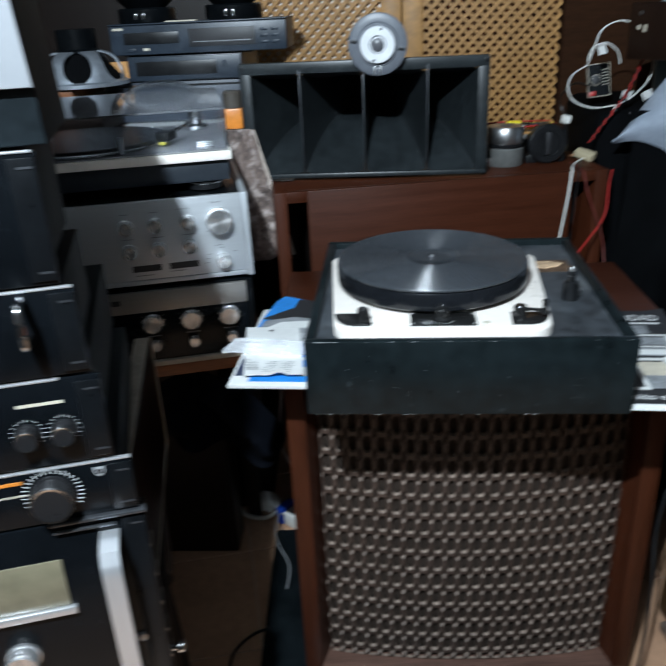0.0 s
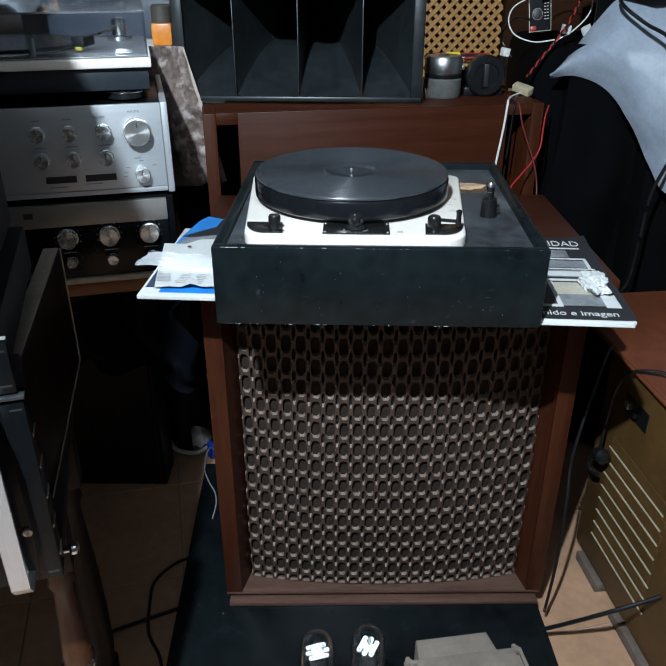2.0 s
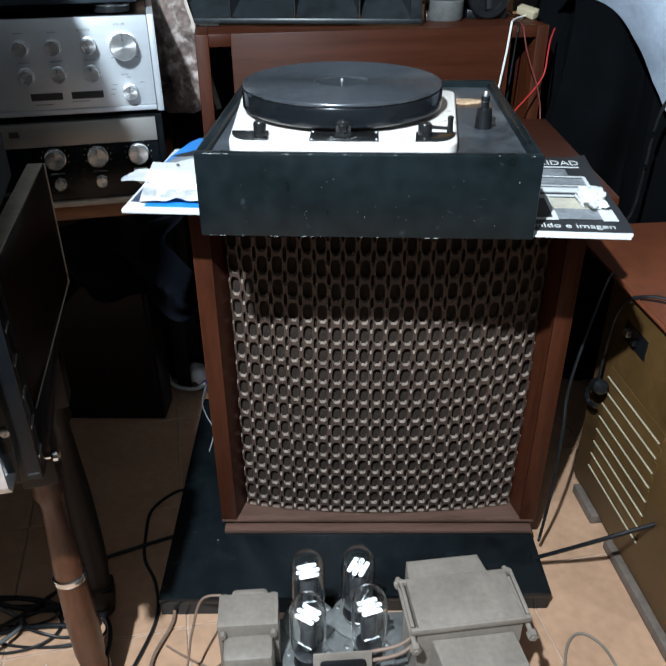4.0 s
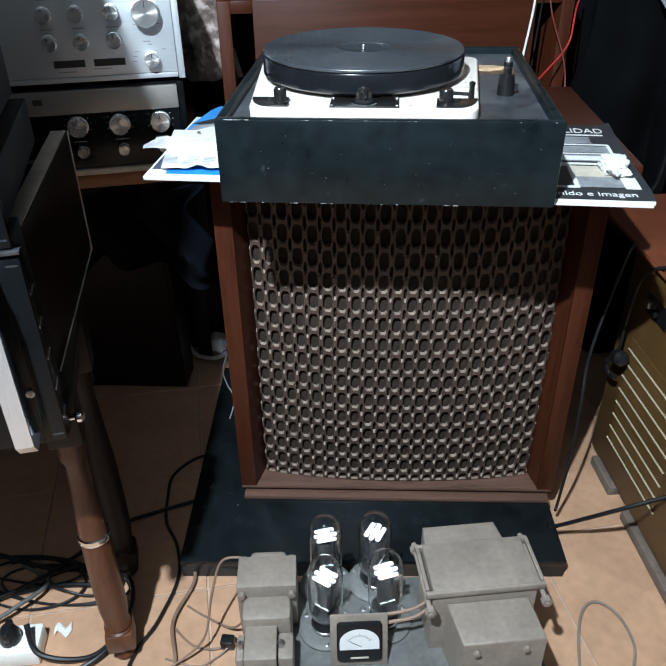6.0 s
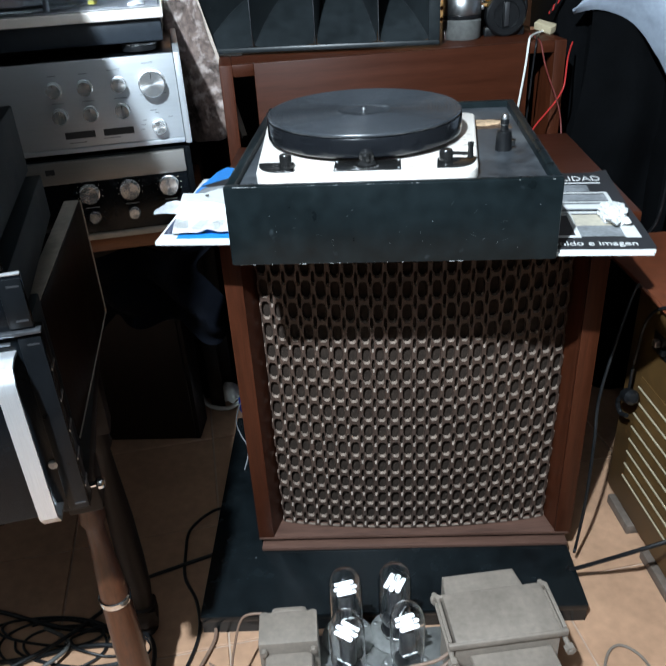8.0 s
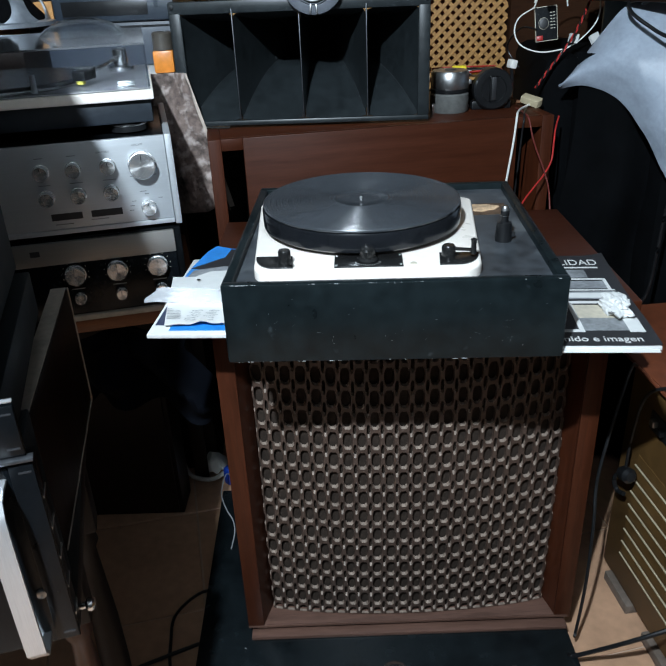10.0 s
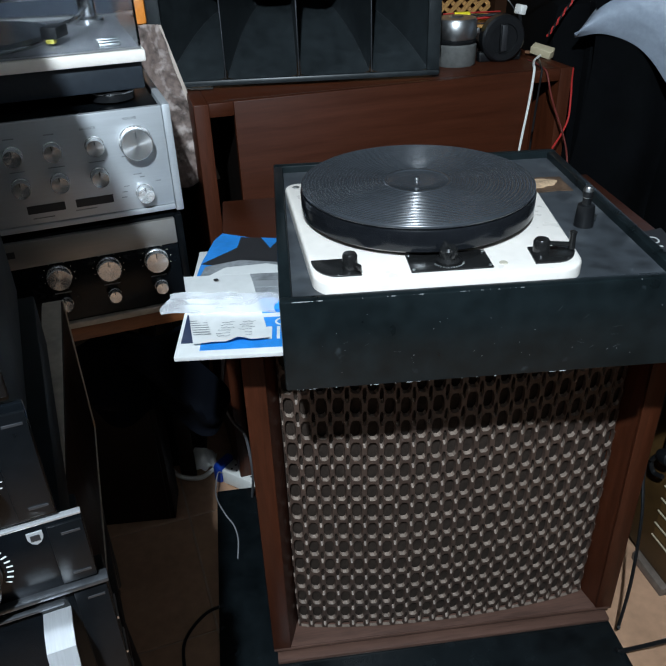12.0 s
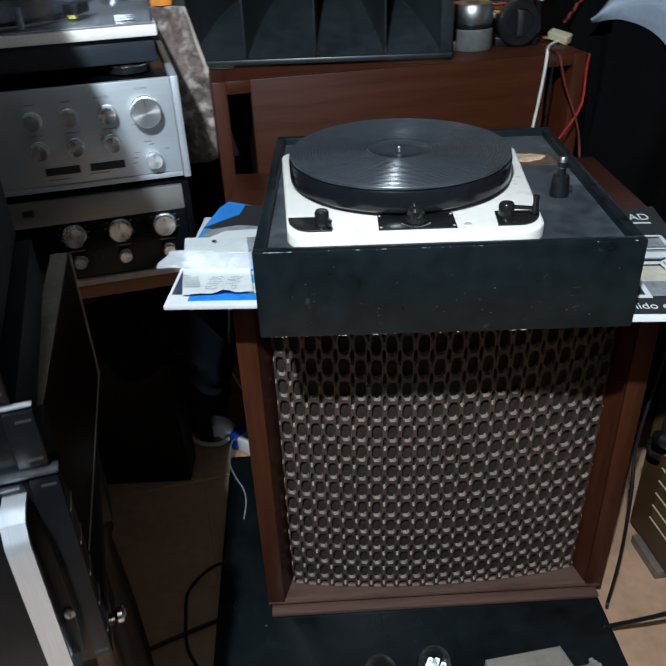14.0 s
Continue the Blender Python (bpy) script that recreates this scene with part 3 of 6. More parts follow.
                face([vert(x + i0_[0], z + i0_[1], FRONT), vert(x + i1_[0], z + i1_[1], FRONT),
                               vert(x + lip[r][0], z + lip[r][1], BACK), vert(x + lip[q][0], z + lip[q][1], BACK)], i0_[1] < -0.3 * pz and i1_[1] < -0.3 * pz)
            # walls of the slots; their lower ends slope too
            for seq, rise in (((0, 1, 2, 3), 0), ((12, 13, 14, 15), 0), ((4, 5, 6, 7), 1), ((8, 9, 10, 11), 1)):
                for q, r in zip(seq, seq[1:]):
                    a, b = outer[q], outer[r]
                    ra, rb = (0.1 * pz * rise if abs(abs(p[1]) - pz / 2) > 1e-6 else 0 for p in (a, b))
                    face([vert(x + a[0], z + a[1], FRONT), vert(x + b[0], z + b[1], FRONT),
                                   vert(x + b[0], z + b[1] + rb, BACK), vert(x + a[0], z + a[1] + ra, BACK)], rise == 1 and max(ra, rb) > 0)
    bmesh.ops.recalc_face_normals(own, faces=own.faces[:])
    g = part("grille", own, M_GRILLE, cab, "brown moulded plastic grille with long pierced cells", smooth=False)
    g.data.materials.append(M_GRILLELIP)
    g.data.polygons.foreach_set("use_smooth", [True] * len(g.data.polygons))
    g.data.set_sharp_from_angle(angle=radians(30))
    part("grille_cloth", sheet(24, 16, lambda u, v: (gx0 + u * (gx1 - gx0), bulge(gx0 + u * (gx1 - gx0), hem + v * (gz1 - hem)) + 0.004, hem + v * (gz1 - hem))), M_CLOTHBROWN, cab, "brown cloth behind the grille")


cabinet_parts()
base = thing("cabinet_base", pose(0.043, 0.02, 0.0, 0, 0, 5.0), "low black lacquered wooden base under the loudspeaker", "plinth")
part("top_slab", box(-0.374, 0.374, 0.0, 0.648, 0.03, 0.046, 0.003), M_BASE, base, "black lacquered slab")
part("front_skirt", box(-0.372, 0.372, 0.002, 0.02, 0.0, 0.0298), M_BASE, base)
part("side_skirt", box(-0.372, -0.354, 0.0205, 0.618, 0.0, 0.0298), M_BASE, base)
part("side_skirt", box(0.354, 0.372, 0.0205, 0.618, 0.0, 0.0298), M_BASE, base)

# ---- printed matter on the cabinet ----
def magazine_parts():
    mag = thing("magazine", pose(0.305, 0.02, 0.79, 0, 0, -1.0), "black and white hi-fi magazine lying on the cabinet top", "magazine")
    part("page_block", box(-0.09, 0.104, 0.0, 0.335, 0.0, 0.0052, 0.0008), M_PAPER, mag)
    part("back_leaf", box(-0.085, 0.1, -0.008, 0.2, 0.0, 0.0022, 0.0006), M_PAPER, mag)
    z = 0.0058
    cover = part("cover", sheet(20, 24, lambda u, v: (-0.09 + 0.195 * u, 0.002 + 0.333 * v, z + 0.010 * max(0, u - 0.86) ** 1.2 * (1 + math.sin(9 * v)) * 1.2 + 0.03 * max(0, u + v - 1.86) ** 1.1), 0.0004), M_INK, mag, "black printed cover")
    zz = z + 0.0012
    def pic(x0, x1, y0, y1, m, lift=0.0):
        part("cover_picture", box(x0, x1, y0, y1, zz + lift - 0.0004, zz + lift), m, cover)
    pic(-0.09, 0.085, 0.276, 0.281, M_PAPER)
    pic(-0.085, 0.06, 0.236, 0.268, M_GREYPRINT)
    pic(-0.09, 0.085, 0.227, 0.232, M_PAPER)
    pic(-0.03, 0.08, 0.192, 0.221, M_GREYPRINT)
    pic(0.08, 0.0855, 0.188, 0.228, M_PAPER)
    pic(-0.09, 0.09, 0.184, 0.188, M_PAPER)
    pic(-0.05, 0.085, 0.152, 0.18, M_GREYPRINT)
    pic(-0.02, 0.085, 0.156, 0.174, M_PAPER, 0.0003)
    pic(-0.09, 0.095, 0.136, 0.144, M_PAPER)
    pic(0.005, 0.092, 0.07, 0.13, M_PIPING)
    pic(-0.06, 0.09, 0.045, 0.085, M_GREYPRINT, 0.0003)
    pic(-0.075, 0.012, 0.04, 0.132, M_PAPER, 0.0005)
    pic(-0.068, 0.005, 0.048, 0.126, M_INK, 0.0007)
    pic(0.073, 0.094, 0.04, 0.085, M_PAPER, 0.0005)
    lettering("title", "DELIDAD", 0.034, M_PAPER, cover, pose(-0.004, 0.29, zz), 0.66)
    lettering("subtitle", "sonido e imagen", 0.0215, M_PAPER, cover, pose(-0.04, 0.013, zz), 0.88)
    tissue = thing("crumpled_tissue", pose(0.378, 0.13, 0.797), "small crumpled white tissue on the magazine", "tissue")
    own = bmesh.new()
    bmesh.ops.create_icosphere(own, subdivisions=4, radius=0.02)
    for v in own.verts:
        n = noise.noise(v.co * 90) * 0.45 + noise.noise(v.co * 240) * 0.25
        v.co *= 1 + n
        v.co.y *= 1.7
        v.co.z = max(-0.001, v.co.z * 0.62 + 0.009)
    part("tissue", own, M_PAPER, tissue, smooth=False)


magazine_parts()


def papers_parts():
    lo = thing("blue_catalogue", pose(-0.31, 0.066, 0.79, 0, 0, -0.5), "thick catalogue with blue and white cover", "catalogue")
    part("page_block", box(0.0, 0.21, 0.0, 0.3, 0.0, 0.0062, 0.0008), M_PAPER, lo)
    cv = part("cover", box(0.03, 0.21, 0.012, 0.3, 0.0064, 0.007), M_BLUE, lo, "blue cover")
    part("cover_band", box(0.1, 0.21, 0.085, 0.095, 0.007, 0.0073), M_PAPER, cv)
    for k, w in enumerate((0.01, 0.004, 0.012)):
        part("block_letter", box(0.108 + 0.016 * k, 0.108 + 0.016 * k + w, 0.03, 0.06, 0.007, 0.0073), M_PAPER, cv)
    part("round_mark", lathe([(0.006, 0), (0.009, 0), (0.009, 0.0004), (0.006, 0.0004)], 24, closed=False), M_PAPER, cv, m=pose(0.13, 0.072, 0.007))
    part("corner_print", box(0.005, 0.05, 0.03, 0.1, 0.0068, 0.0074), mat("navy_print", (0.01, 0.02, 0.06), 0.4, var=0.3), cv)
    hi = thing("torn_brochure", pose(-0.318, 0.20, 0.798, 0, 0, -3), "torn blue and black brochure", "brochure")
    outline = [(0.01, 0.0), (0.14, -0.03), (0.15, 0.2), (0.085, 0.205), (0.03, 0.228), (0.02, 0.2), (0.012, 0.12)]
    bk = part("leaf", prism(outline, 0.0, 0.0012), M_BLUE, hi, "blue leaf")
    part("dark_print", prism([(0.012, 0.115), (0.06, 0.17), (0.062, 0.21), (0.148, 0.195), (0.148, 0.1), (0.07, 0.1)], 0.0012, 0.0016), M_INK, bk)
    part("blue_shape", prism([(0.095, 0.205), (0.125, 0.2), (0.112, 0.165)], 0.0017, 0.002), M_BLUE, bk)
    part("grey_print", prism([(0.014, 0.05), (0.02, 0.105), (0.07, 0.125), (0.148, 0.11), (0.148, 0.0), (0.02, 0.02)], 0.0016, 0.002), M_GREYPRINT, bk)
    part("white_print", prism([(0.03, 0.075), (0.05, 0.1), (0.11, 0.11), (0.145, 0.098), (0.145, 0.08)], 0.002, 0.0023), M_PAPER, bk)
    part("silver_print", box(0.09, 0.145, 0.035, 0.055, 0.002, 0.0023), M_ALU, bk)
    sh = thing("white_note", pose(-0.288, 0.084, 0.8005, 0, 0, -1), "creased white printed note with punched hole", "paper")
    part("leaf", sheet(12, 16, lambda u, v: (-0.036 * v + (0.094 + 0.001 * v) * u, 0.002 + 0.184 * v + 0.004 * u, 0.001 + 0.004 * noise.noise((u * 2.5, v * 2.5, 4)) ** 2 * 3 + 0.002 * math.sin(3 * v + u)), 0.0003), M_PAPER, sh)
    part("punched_hole", lathe([(0.0, 0.0), (0.0035, 0.0), (0.0035, 0.0003), (0, 0.0003)], 14), M_INK, sh, m=pose(0.013, 0.166, 0.0045))
    rnd = random.Random(8)
    for k in range(7):
        part("print_line", box(-0.004, 0.018, 0.0, 0.0011, 0, 0.0002), M_GREYPRINT, sh, m=pose(0.003 - 0.0015 * k, 0.018 + 0.0055 * k, 0.0046))
    for k in range(12):
        x = 0.03 + 0.027 * (k % 2) + rnd.uniform(-0.003, 0.003)
        part("pen_stroke", tube([(x + 0.0033 * j, 0.012 + 0.0065 * (k // 2) + rnd.uniform(-0.0015, 0.0015), 0.0052) for j in range(6)], 0.00035, 4, 3), M_GREYPRINT, sh)
    bag = thing("clear_plastic_bag", pose(-0.335, 0.15, 0.8065, 0, 0, -3), "small clear plastic bag holding a white card", "bag")
    bg = part("film", sheet(16, 10, lambda u, v: (0.15 * u - 0.004 * math.sin(6 * v), 0.055 * v * (1 - 0.05 * u) - 0.01 * u * 0.4, 0.003 + 0.0035 * abs(noise.noise((u * 5, v * 4, 1))) + 0.002 * math.sin(9 * u) ** 2), 0.0003), M_FILM, bag)
    bg.visible_shadow = False
    part("card", box(0.035, 0.065, 0.006, 0.044, 0.0018, 0.0022), M_PAPER, bag)


papers_parts()

# ---- rear cabinet, horn and tweeter ----
RC = pose(0.048, 0.765, 0.0, 0, 0, 13.0)
rear = thing("rear_cabinet", RC, "red mahogany cabinet with slotted front panel standing behind", "cabinet")


def rear_parts():
    hw, h, d = 0.389, 0.942, 0.42
    part("top_panel", box(-hw + 0.0282, hw - 0.0282, 0.0205, d, h - 0.016, h, 0.0015), M_MAHOGANY_H, rear)
    part("side_panel", box(-hw, -hw + 0.028, 0, d, 0, h, 0.002), M_MAHOGANY, rear)
    part("side_panel", box(hw - 0.028, hw, 0, d, 0, h, 0.002), M_MAHOGANY, rear)
    part("back_panel", box(-hw + 0.028, hw - 0.028, d - 0.02, d, 0, h - 0.016), M_DARKWOOD, rear)
    part("front_panel", box(-hw + 0.0742, hw - 0.0852, 0.0015, 0.02, 0.0, h, 0.0015), M_MAHOGANY_H, rear, "plain mahogany front panel")
    # near-black inner panels: the dark inside the slots comes from their colour
    part("inner_panel", box(-hw + 0.028, hw - 0.028, 0.34, 0.36, 0.0, h - 0.016), M_DARKWOOD, rear)
    part("slot_rail", box(-hw + 0.028, -hw + 0.074, 0.0015, 0.02, h - 0.025, h, 0.001), M_MAHOGANY_H, rear)
    part("slot_rail", box(hw - 0.085, hw - 0.028, 0.0015, 0.02, h - 0.025, h, 0.001), M_MAHOGANY_H, rear)
    part("slot_back", box(-hw + 0.082, -hw + 0.09, 0.021, 0.33, 0, h - 0.02), M_DARKWOOD, rear)


rear_parts()

HN = pose(-0.135, 0.8, 0.944, 0, 0, 1.0)
horn = thing("multicell_horn", HN, "black four-cell fibre horn resting on the rear cabinet", "loudspeaker horn")


def horn_parts():
    hw, z0, z1, d = 0.277, 0.004, 0.262, 0.30
    b = 0.026
    # mouth flange
    bm = box(-hw, hw, 0, 0.012, z1 - b, z1, 0.004)
    box(-hw, hw, 0, 0.012, z0, z0 + b * 0.45, 0.004, bm=bm)
    box(-hw, -hw + b, 0.0005, 0.0115, z0 + 0.01, z1 - 0.01, 0.004, bm=bm)
    box(hw - b, hw, 0.0005, 0.0115, z0 + 0.01, z1 - 0.01, 0.004, bm=bm)
    part("flange", bm, M_HORN, horn)
    xs = [-hw + b * 0.8, -0.142, 0.0, 0.142, hw - b * 0.8]
    ft = [-0.125, -0.0625, 0.0, 0.0625, 0.125]
    zc = 0.162
    for k in range(4):
        own = bmesh.new()
        rings = []
        for s in range(15):
            w = s / 14
            q = 1 - (1 - w) ** 2.1
            qx, n = w, 11 * (1 - w) + 5
            l, r = xs[k] + 0.0012 + (ft[k] - xs[k]) * qx, xs[k + 1] - 0.0012 + (ft[k + 1] - xs[k + 1]) * qx
            zt, zb = (z1 - b * 0.9) * (1 - q) + (zc + 0.048) * q, (z0 + b * 0.38) * (1 - q) + (zc - 0.048) * q
            ring = []
            for j in range(32):
                a = 2 * math.pi * j / 32
                ca, sa = math.cos(a), math.sin(a)
                m = (abs(ca) ** n + abs(sa) ** n) ** (-1 / n)
                ring.append(own.verts.new(((l + r) / 2 + (r - l) / 2 * ca * m, 0.004 + d * w, (zt + zb) / 2 + (zt - zb) / 2 * sa * m)))
            rings.append(ring)
        for p, q in zip(rings, rings[1:]):
            for j in range(32):
                own.faces.new((p[j], p[(j + 1) % 32], q[(j + 1) % 32], q[j]))
        bmesh.ops.recalc_face_normals(own, faces=own.faces[:])
        seams = [[r[20].co.copy() for r in rings[:13]], [r[28].co.copy() for r in rings[:13]]]
        part("horn_cell", own, M_HORN, horn)
        for line in seams:
            part("seam", tube([(p.x, p.y, p.z + 0.0004) for p in line], 0.0008, 6, 0), M_DULLEDGE, horn, "dusty pale seam")
    for k in (1, 2, 3):
        part("vane_edge", box(xs[k] - 0.0015, xs[k] + 0.0015, -0.001, 0.01, z0 + 0.012, z1 - 0.016, 0.002), M_DULLEDGE, horn, "worn vane edge")
    # near-black block: depth shade of the throat painted as colour
    part("throat", box(-0.135, 0.135, d + 0.005, d + 0.09, zc - 0.06, zc + 0.06, 0.008), M_BLACKCLOTH, horn)
    for x in (-hw + 0.008, hw - 0.008):
        part("bolt", lathe([(0.005, 0), (0.005, 0.003), (0, 0.004)], 8), M_BLACKPLASTIC, horn, m=pose(x, 0.0, z1 - 0.01, 90))
    part("foil_strip", sheet(30, 4, lambda u, v: (-hw - 0.012 + 0.12 * u, -0.006 + 0.03 * v, 0.0015 + 0.004 * abs(noise.noise((u * 9, v * 3, 5))) + 0.006 * (1 - u) ** 3), 0.0005), M_STEEL, horn, "crumpled foil strip")


horn_parts()

TW = pose(-0.1, 0.777, 1.2085, 0, 0, 0)
tweeter = thing("ring_tweeter", TW, "grey round tweeter with bright ring standing on the horn", "tweeter")


def tweeter_parts():
    R = 0.0635
    up = pose(0, 0, R - 0.036, 90)
    part("flange", lathe([(0.0, -0.02), (R - 0.004, -0.02), (R, -0.016), (R, -0.002), (R - 0.003, 0.0), (0.045, 0.0), (0.043, 0.004), (0, 0.004)], 64), mat("blue_grey_enamel", (0.12, 0.13, 0.15), 0.4, var=0.15, scale=20), tweeter, "blue-grey cast flange", m=up)
    part("ring", lathe([(0.0375, 0.003), (0.0375, 0.012), (0.036, 0.0135), (0.019, 0.0132), (0.016, 0.007), (0.0, 0.007)], 48), M_PALEALU, tweeter, "bright aluminium ring", m=up)
    part("dome", lathe([(0.0135, 0.0065), (0.0135, 0.011), (0.009, 0.0135), (0, 0.0145)], 24), mat("grey_dome", (0.09, 0.09, 0.1), 0.35, var=0.2, scale=30), tweeter, m=up)
    for a in (82, 258):
        part("maker_mark", box(-0.0035, 0.0035, 0.044, R - 0.004, 0.0, 0.0009, 0.0003), M_BLACKPLASTIC, tweeter, m=up @ Matrix.Rotation(radians(a), 4, "Z"))
    for a in (172, 186):
        part("terminal", box(-0.002, 0.002, 0.043, R - 0.001, 0.0, 0.005, 0.001), M_STEEL, tweeter, m=up @ Matrix.Rotation(radians(a), 4, "Z"))
    for a in (75, 255):
        part("screw", lathe([(0.0028, 0), (0.0024, 0.0015), (0, 0.002)], 10), M_BLACKPLASTIC, tweeter, m=up @ Matrix.Rotation(radians(a), 4, "Z") @ pose(0.032, 0, 0.0135))
    part("magnet", lathe([(0.022, -0.05), (0.022, -0.02), (0.0, -0.02)], 32), M_BLACKPLASTIC, tweeter, m=up @ pose(0, 0.006, 0))


tweeter_parts()

# ---- amplifiers on the left ----
AY = 17.0
AMP = pose(-0.326, 0.39, 0.86, 0, 0, AY)


def knob(r, h, parent, x, z, skirt=True, depth=0.0, name="knob", dark=False):
    """A turned knob on a front panel that faces -y."""
    prof = [(r * 1.06, 0), (r * 1.06, h * 0.18), (r * 0.98, h * 0.2), (r, h * 0.9), (r * 0.93, h), (r * 0.3, h * 0.985), (0, h * 0.98)] if skirt else [(r, 0), (r, h * 0.9), (r * 0.9, h), (0, h)]
    k = part(name, lathe(prof, 32), M_DARKKNOB if dark else M_ALU_KNOB, parent, m=pose(x, depth, z, 90))
    if dark:
        part("rim", lathe([(r * 0.96, h * 0.97), (r * 1.0, h * 0.99), (r * 0.97, h * 1.04), (r * 0.86, h * 1.03)], 32, closed=False), M_CHROME, k, "bright chrome rim")
    part("pointer", box(-0.0006, 0.0006, r * 0.45, r * 0.9, h, h + 0.0004), M_INK, k)
    return k


def silver_amp():
    a = thing("silver_amplifier", AMP, "silver integrated amplifier with aluminium front and turned knobs", "amplifier")
    w, h, d = 0.42, 0.158, 0.33
    part("case", box(-w + 0.012, -0.012, 0.006, d, 0.004, h - 0.004, 0.002), M_BLACKMETAL, a, "black metal case")
    f = part("front_panel", box(-w + 0.01, -0.012, -0.004, 0.006, 0.012, h, 0.0015), M_ALU, a, "brushed aluminium front panel")
    part("lower_rail", box(-w + 0.01, -0.012, -0.006, 0.006, 0.003, 0.0115, 0.0015), M_ALU, a)
    part("side_trim", box(-0.0115, 0.0, -0.005, d, 0.0, h + 0.001, 0.0015), M_ALU, a, "aluminium side trim")
    part("side_trim", box(-w, -w + 0.0095, -0.005, d, 0.0, h + 0.001, 0.0015), M_ALU, a)
    knob(0.0225, 0.022, f, -0.055, 0.112, depth=-0.004, name="volume_knob")
    for x in (-0.112, -0.169, -0.221):
        knob(0.0125, 0.02, f, x, 0.1145, depth=-0.004)
    for x in (-0.113, -0.168, -0.22):
        knob(0.0125, 0.02, f, x, 0.07, depth=-0.004)
    knob(0.0125, 0.018, f, -0.054, 0.036, depth=-0.004, name="selector_knob")
    face = pose(0, -0.0042, 0, 90)
    lettering("caption", "VOLUME", 0.005, M_GREYPRINT, f, face @ pose(-0.068, 0.144, 0))
    lettering("caption", "BALANCE", 0.005, M_GREYPRINT, f, face @ pose(-0.128, 0.137, 0))
    for x, z, w in ((-0.169, 0.136, 0.014), (-0.221, 0.136, 0.014), (-0.113, 0.09, 0.022), (-0.168, 0.09, 0.022), (-0.22, 0.09, 0.02), (-0.06, 0.064, 0.012), (-0.054, 0.059, 0.007), (-0.078, 0.048, 0.008), (-0.082, 0.04, 0.008), (-0.032, 0.05, 0.008), (-0.084, 0.032, 0.008), (-0.14, 0.023, 0.03), (-0.2, 0.02, 0.03), (-0.075, 0.092, 0.006), (-0.036, 0.092, 0.006)):
        part("caption_bar", box(x - w / 2, x + w / 2, -0.0044, -0.004, z, z + 0.0016), M_GREYPRINT, f)
    part("switch_slot", box(-0.153, -0.1, -0.0046, 0.0, 0.028, 0.04), M_INK, f)
    part("switch_slot", box(-0.22, -0.168, -0.0046, 0.0, 0.028, 0.04), M_INK, f)
    part("top_knob", lathe([(0.032, 0), (0.032, 0.012), (0.028, 0.016), (0, 0.016)], 32), M_BLACKPLASTIC, a, "black round foot on the case", m=pose(-0.07, 0.075, h))
    part("top_ring", lathe([(0.0322, 0.009), (0.0326, 0.0105), (0.0322, 0.012), (0.03, 0.0105)], 32, closed=False), M_CHROME, a, m=pose(-0.07, 0.075, h))


def black_amp():
    m = pose(-0.33, 0.383, 0.697, 0, 0, AY)
    a = thing("black_amplifier", m, "black-faced amplifier with silver strip and round knobs", "amplifier")
    w, h, d = 0.42, 0.158, 0.32
    part("case", box(-w + 0.012, -0.004, 0.004, d, 0.002, h, 0.002), M_BLACKMETAL, a)
    f = part("front_panel", box(-w, -0.012, -0.003, 0.004, 0.012, 0.112, 0.001), M_BLACKPANEL, a, "black front panel")
    part("silver_strip", box(-w, -0.012, -0.006, 0.004, 0.113, h - 0.004, 0.002), mat("champagne_aluminium", (0.3, 0.28, 0.26), 0.42, 0.6, var=0.06, scale=14, stretch=(1, 30, 30), bump=0.02), a, "silver upper strip")
    part("lower_lip", box(-w, -0.006, -0.008, 0.02, 0.0, 0.0105, 0.002), M_CHEEKEDGE, a)
    part("side_trim", box(-0.0115, 0.0, -0.004, d, 0.0, h, 0.0015), M_BLACKMETAL, a)
    for x in (-0.049, -0.121, -0.194):
        k = knob(0.0175, 0.016, f, x, 0.091, depth=-0.003)
        knob(0.0098, 0.014, f, x + 0.001, 0.045, depth=-0.003, name="small_knob")
        for j in range(9):
            t = radians(-20 + 220 * j / 8)
            part("tick", box(0.0225, 0.0238, -0.0006, 0.0006, 0, 0.0003), M_PIPING, f, m=pose(x, -0.003, 0.091, 90) @ Matrix.Rotation(t, 4, "Z"))
        part("caption_bar", box(x - 0.012, x + 0.012, -0.0034, -0.003, 0.062, 0.0635), M_GREYPRINT, f)
    part("mark", box(-0.262, -0.246, -0.0066, 0.0, 0.132, 0.142), M_INK, a)


silver_amp()
black_amp()

shelf = thing("wooden_stand", pose(-0.33, 0.395, 0.0, 0, 0, AY), "worn orange-brown wooden stand carrying the amplifiers", "stand")
part("top", box(-0.62, 0.012, -0.01, 0.42, 0.668, 0.697, 0.004), M_SHELF, shelf)
# near-black on these two legs: the stand's own shade painted in
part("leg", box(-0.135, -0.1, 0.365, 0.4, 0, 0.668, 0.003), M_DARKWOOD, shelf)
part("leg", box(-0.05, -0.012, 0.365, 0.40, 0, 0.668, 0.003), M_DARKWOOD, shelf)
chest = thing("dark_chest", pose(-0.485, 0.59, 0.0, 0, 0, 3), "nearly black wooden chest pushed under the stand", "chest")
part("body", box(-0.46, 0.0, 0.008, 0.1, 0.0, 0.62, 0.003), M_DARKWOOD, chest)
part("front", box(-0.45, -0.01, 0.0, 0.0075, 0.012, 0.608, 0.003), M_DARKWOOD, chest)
part("leg", box(-0.6, -0.56, 0.03, 0.07, 0, 0.668, 0.003), M_MAHOGANY, shelf)
part("leg", box(-0.6, -0.56, 0.36, 0.40, 0, 0.668, 0.003), M_MAHOGANY, shelf)

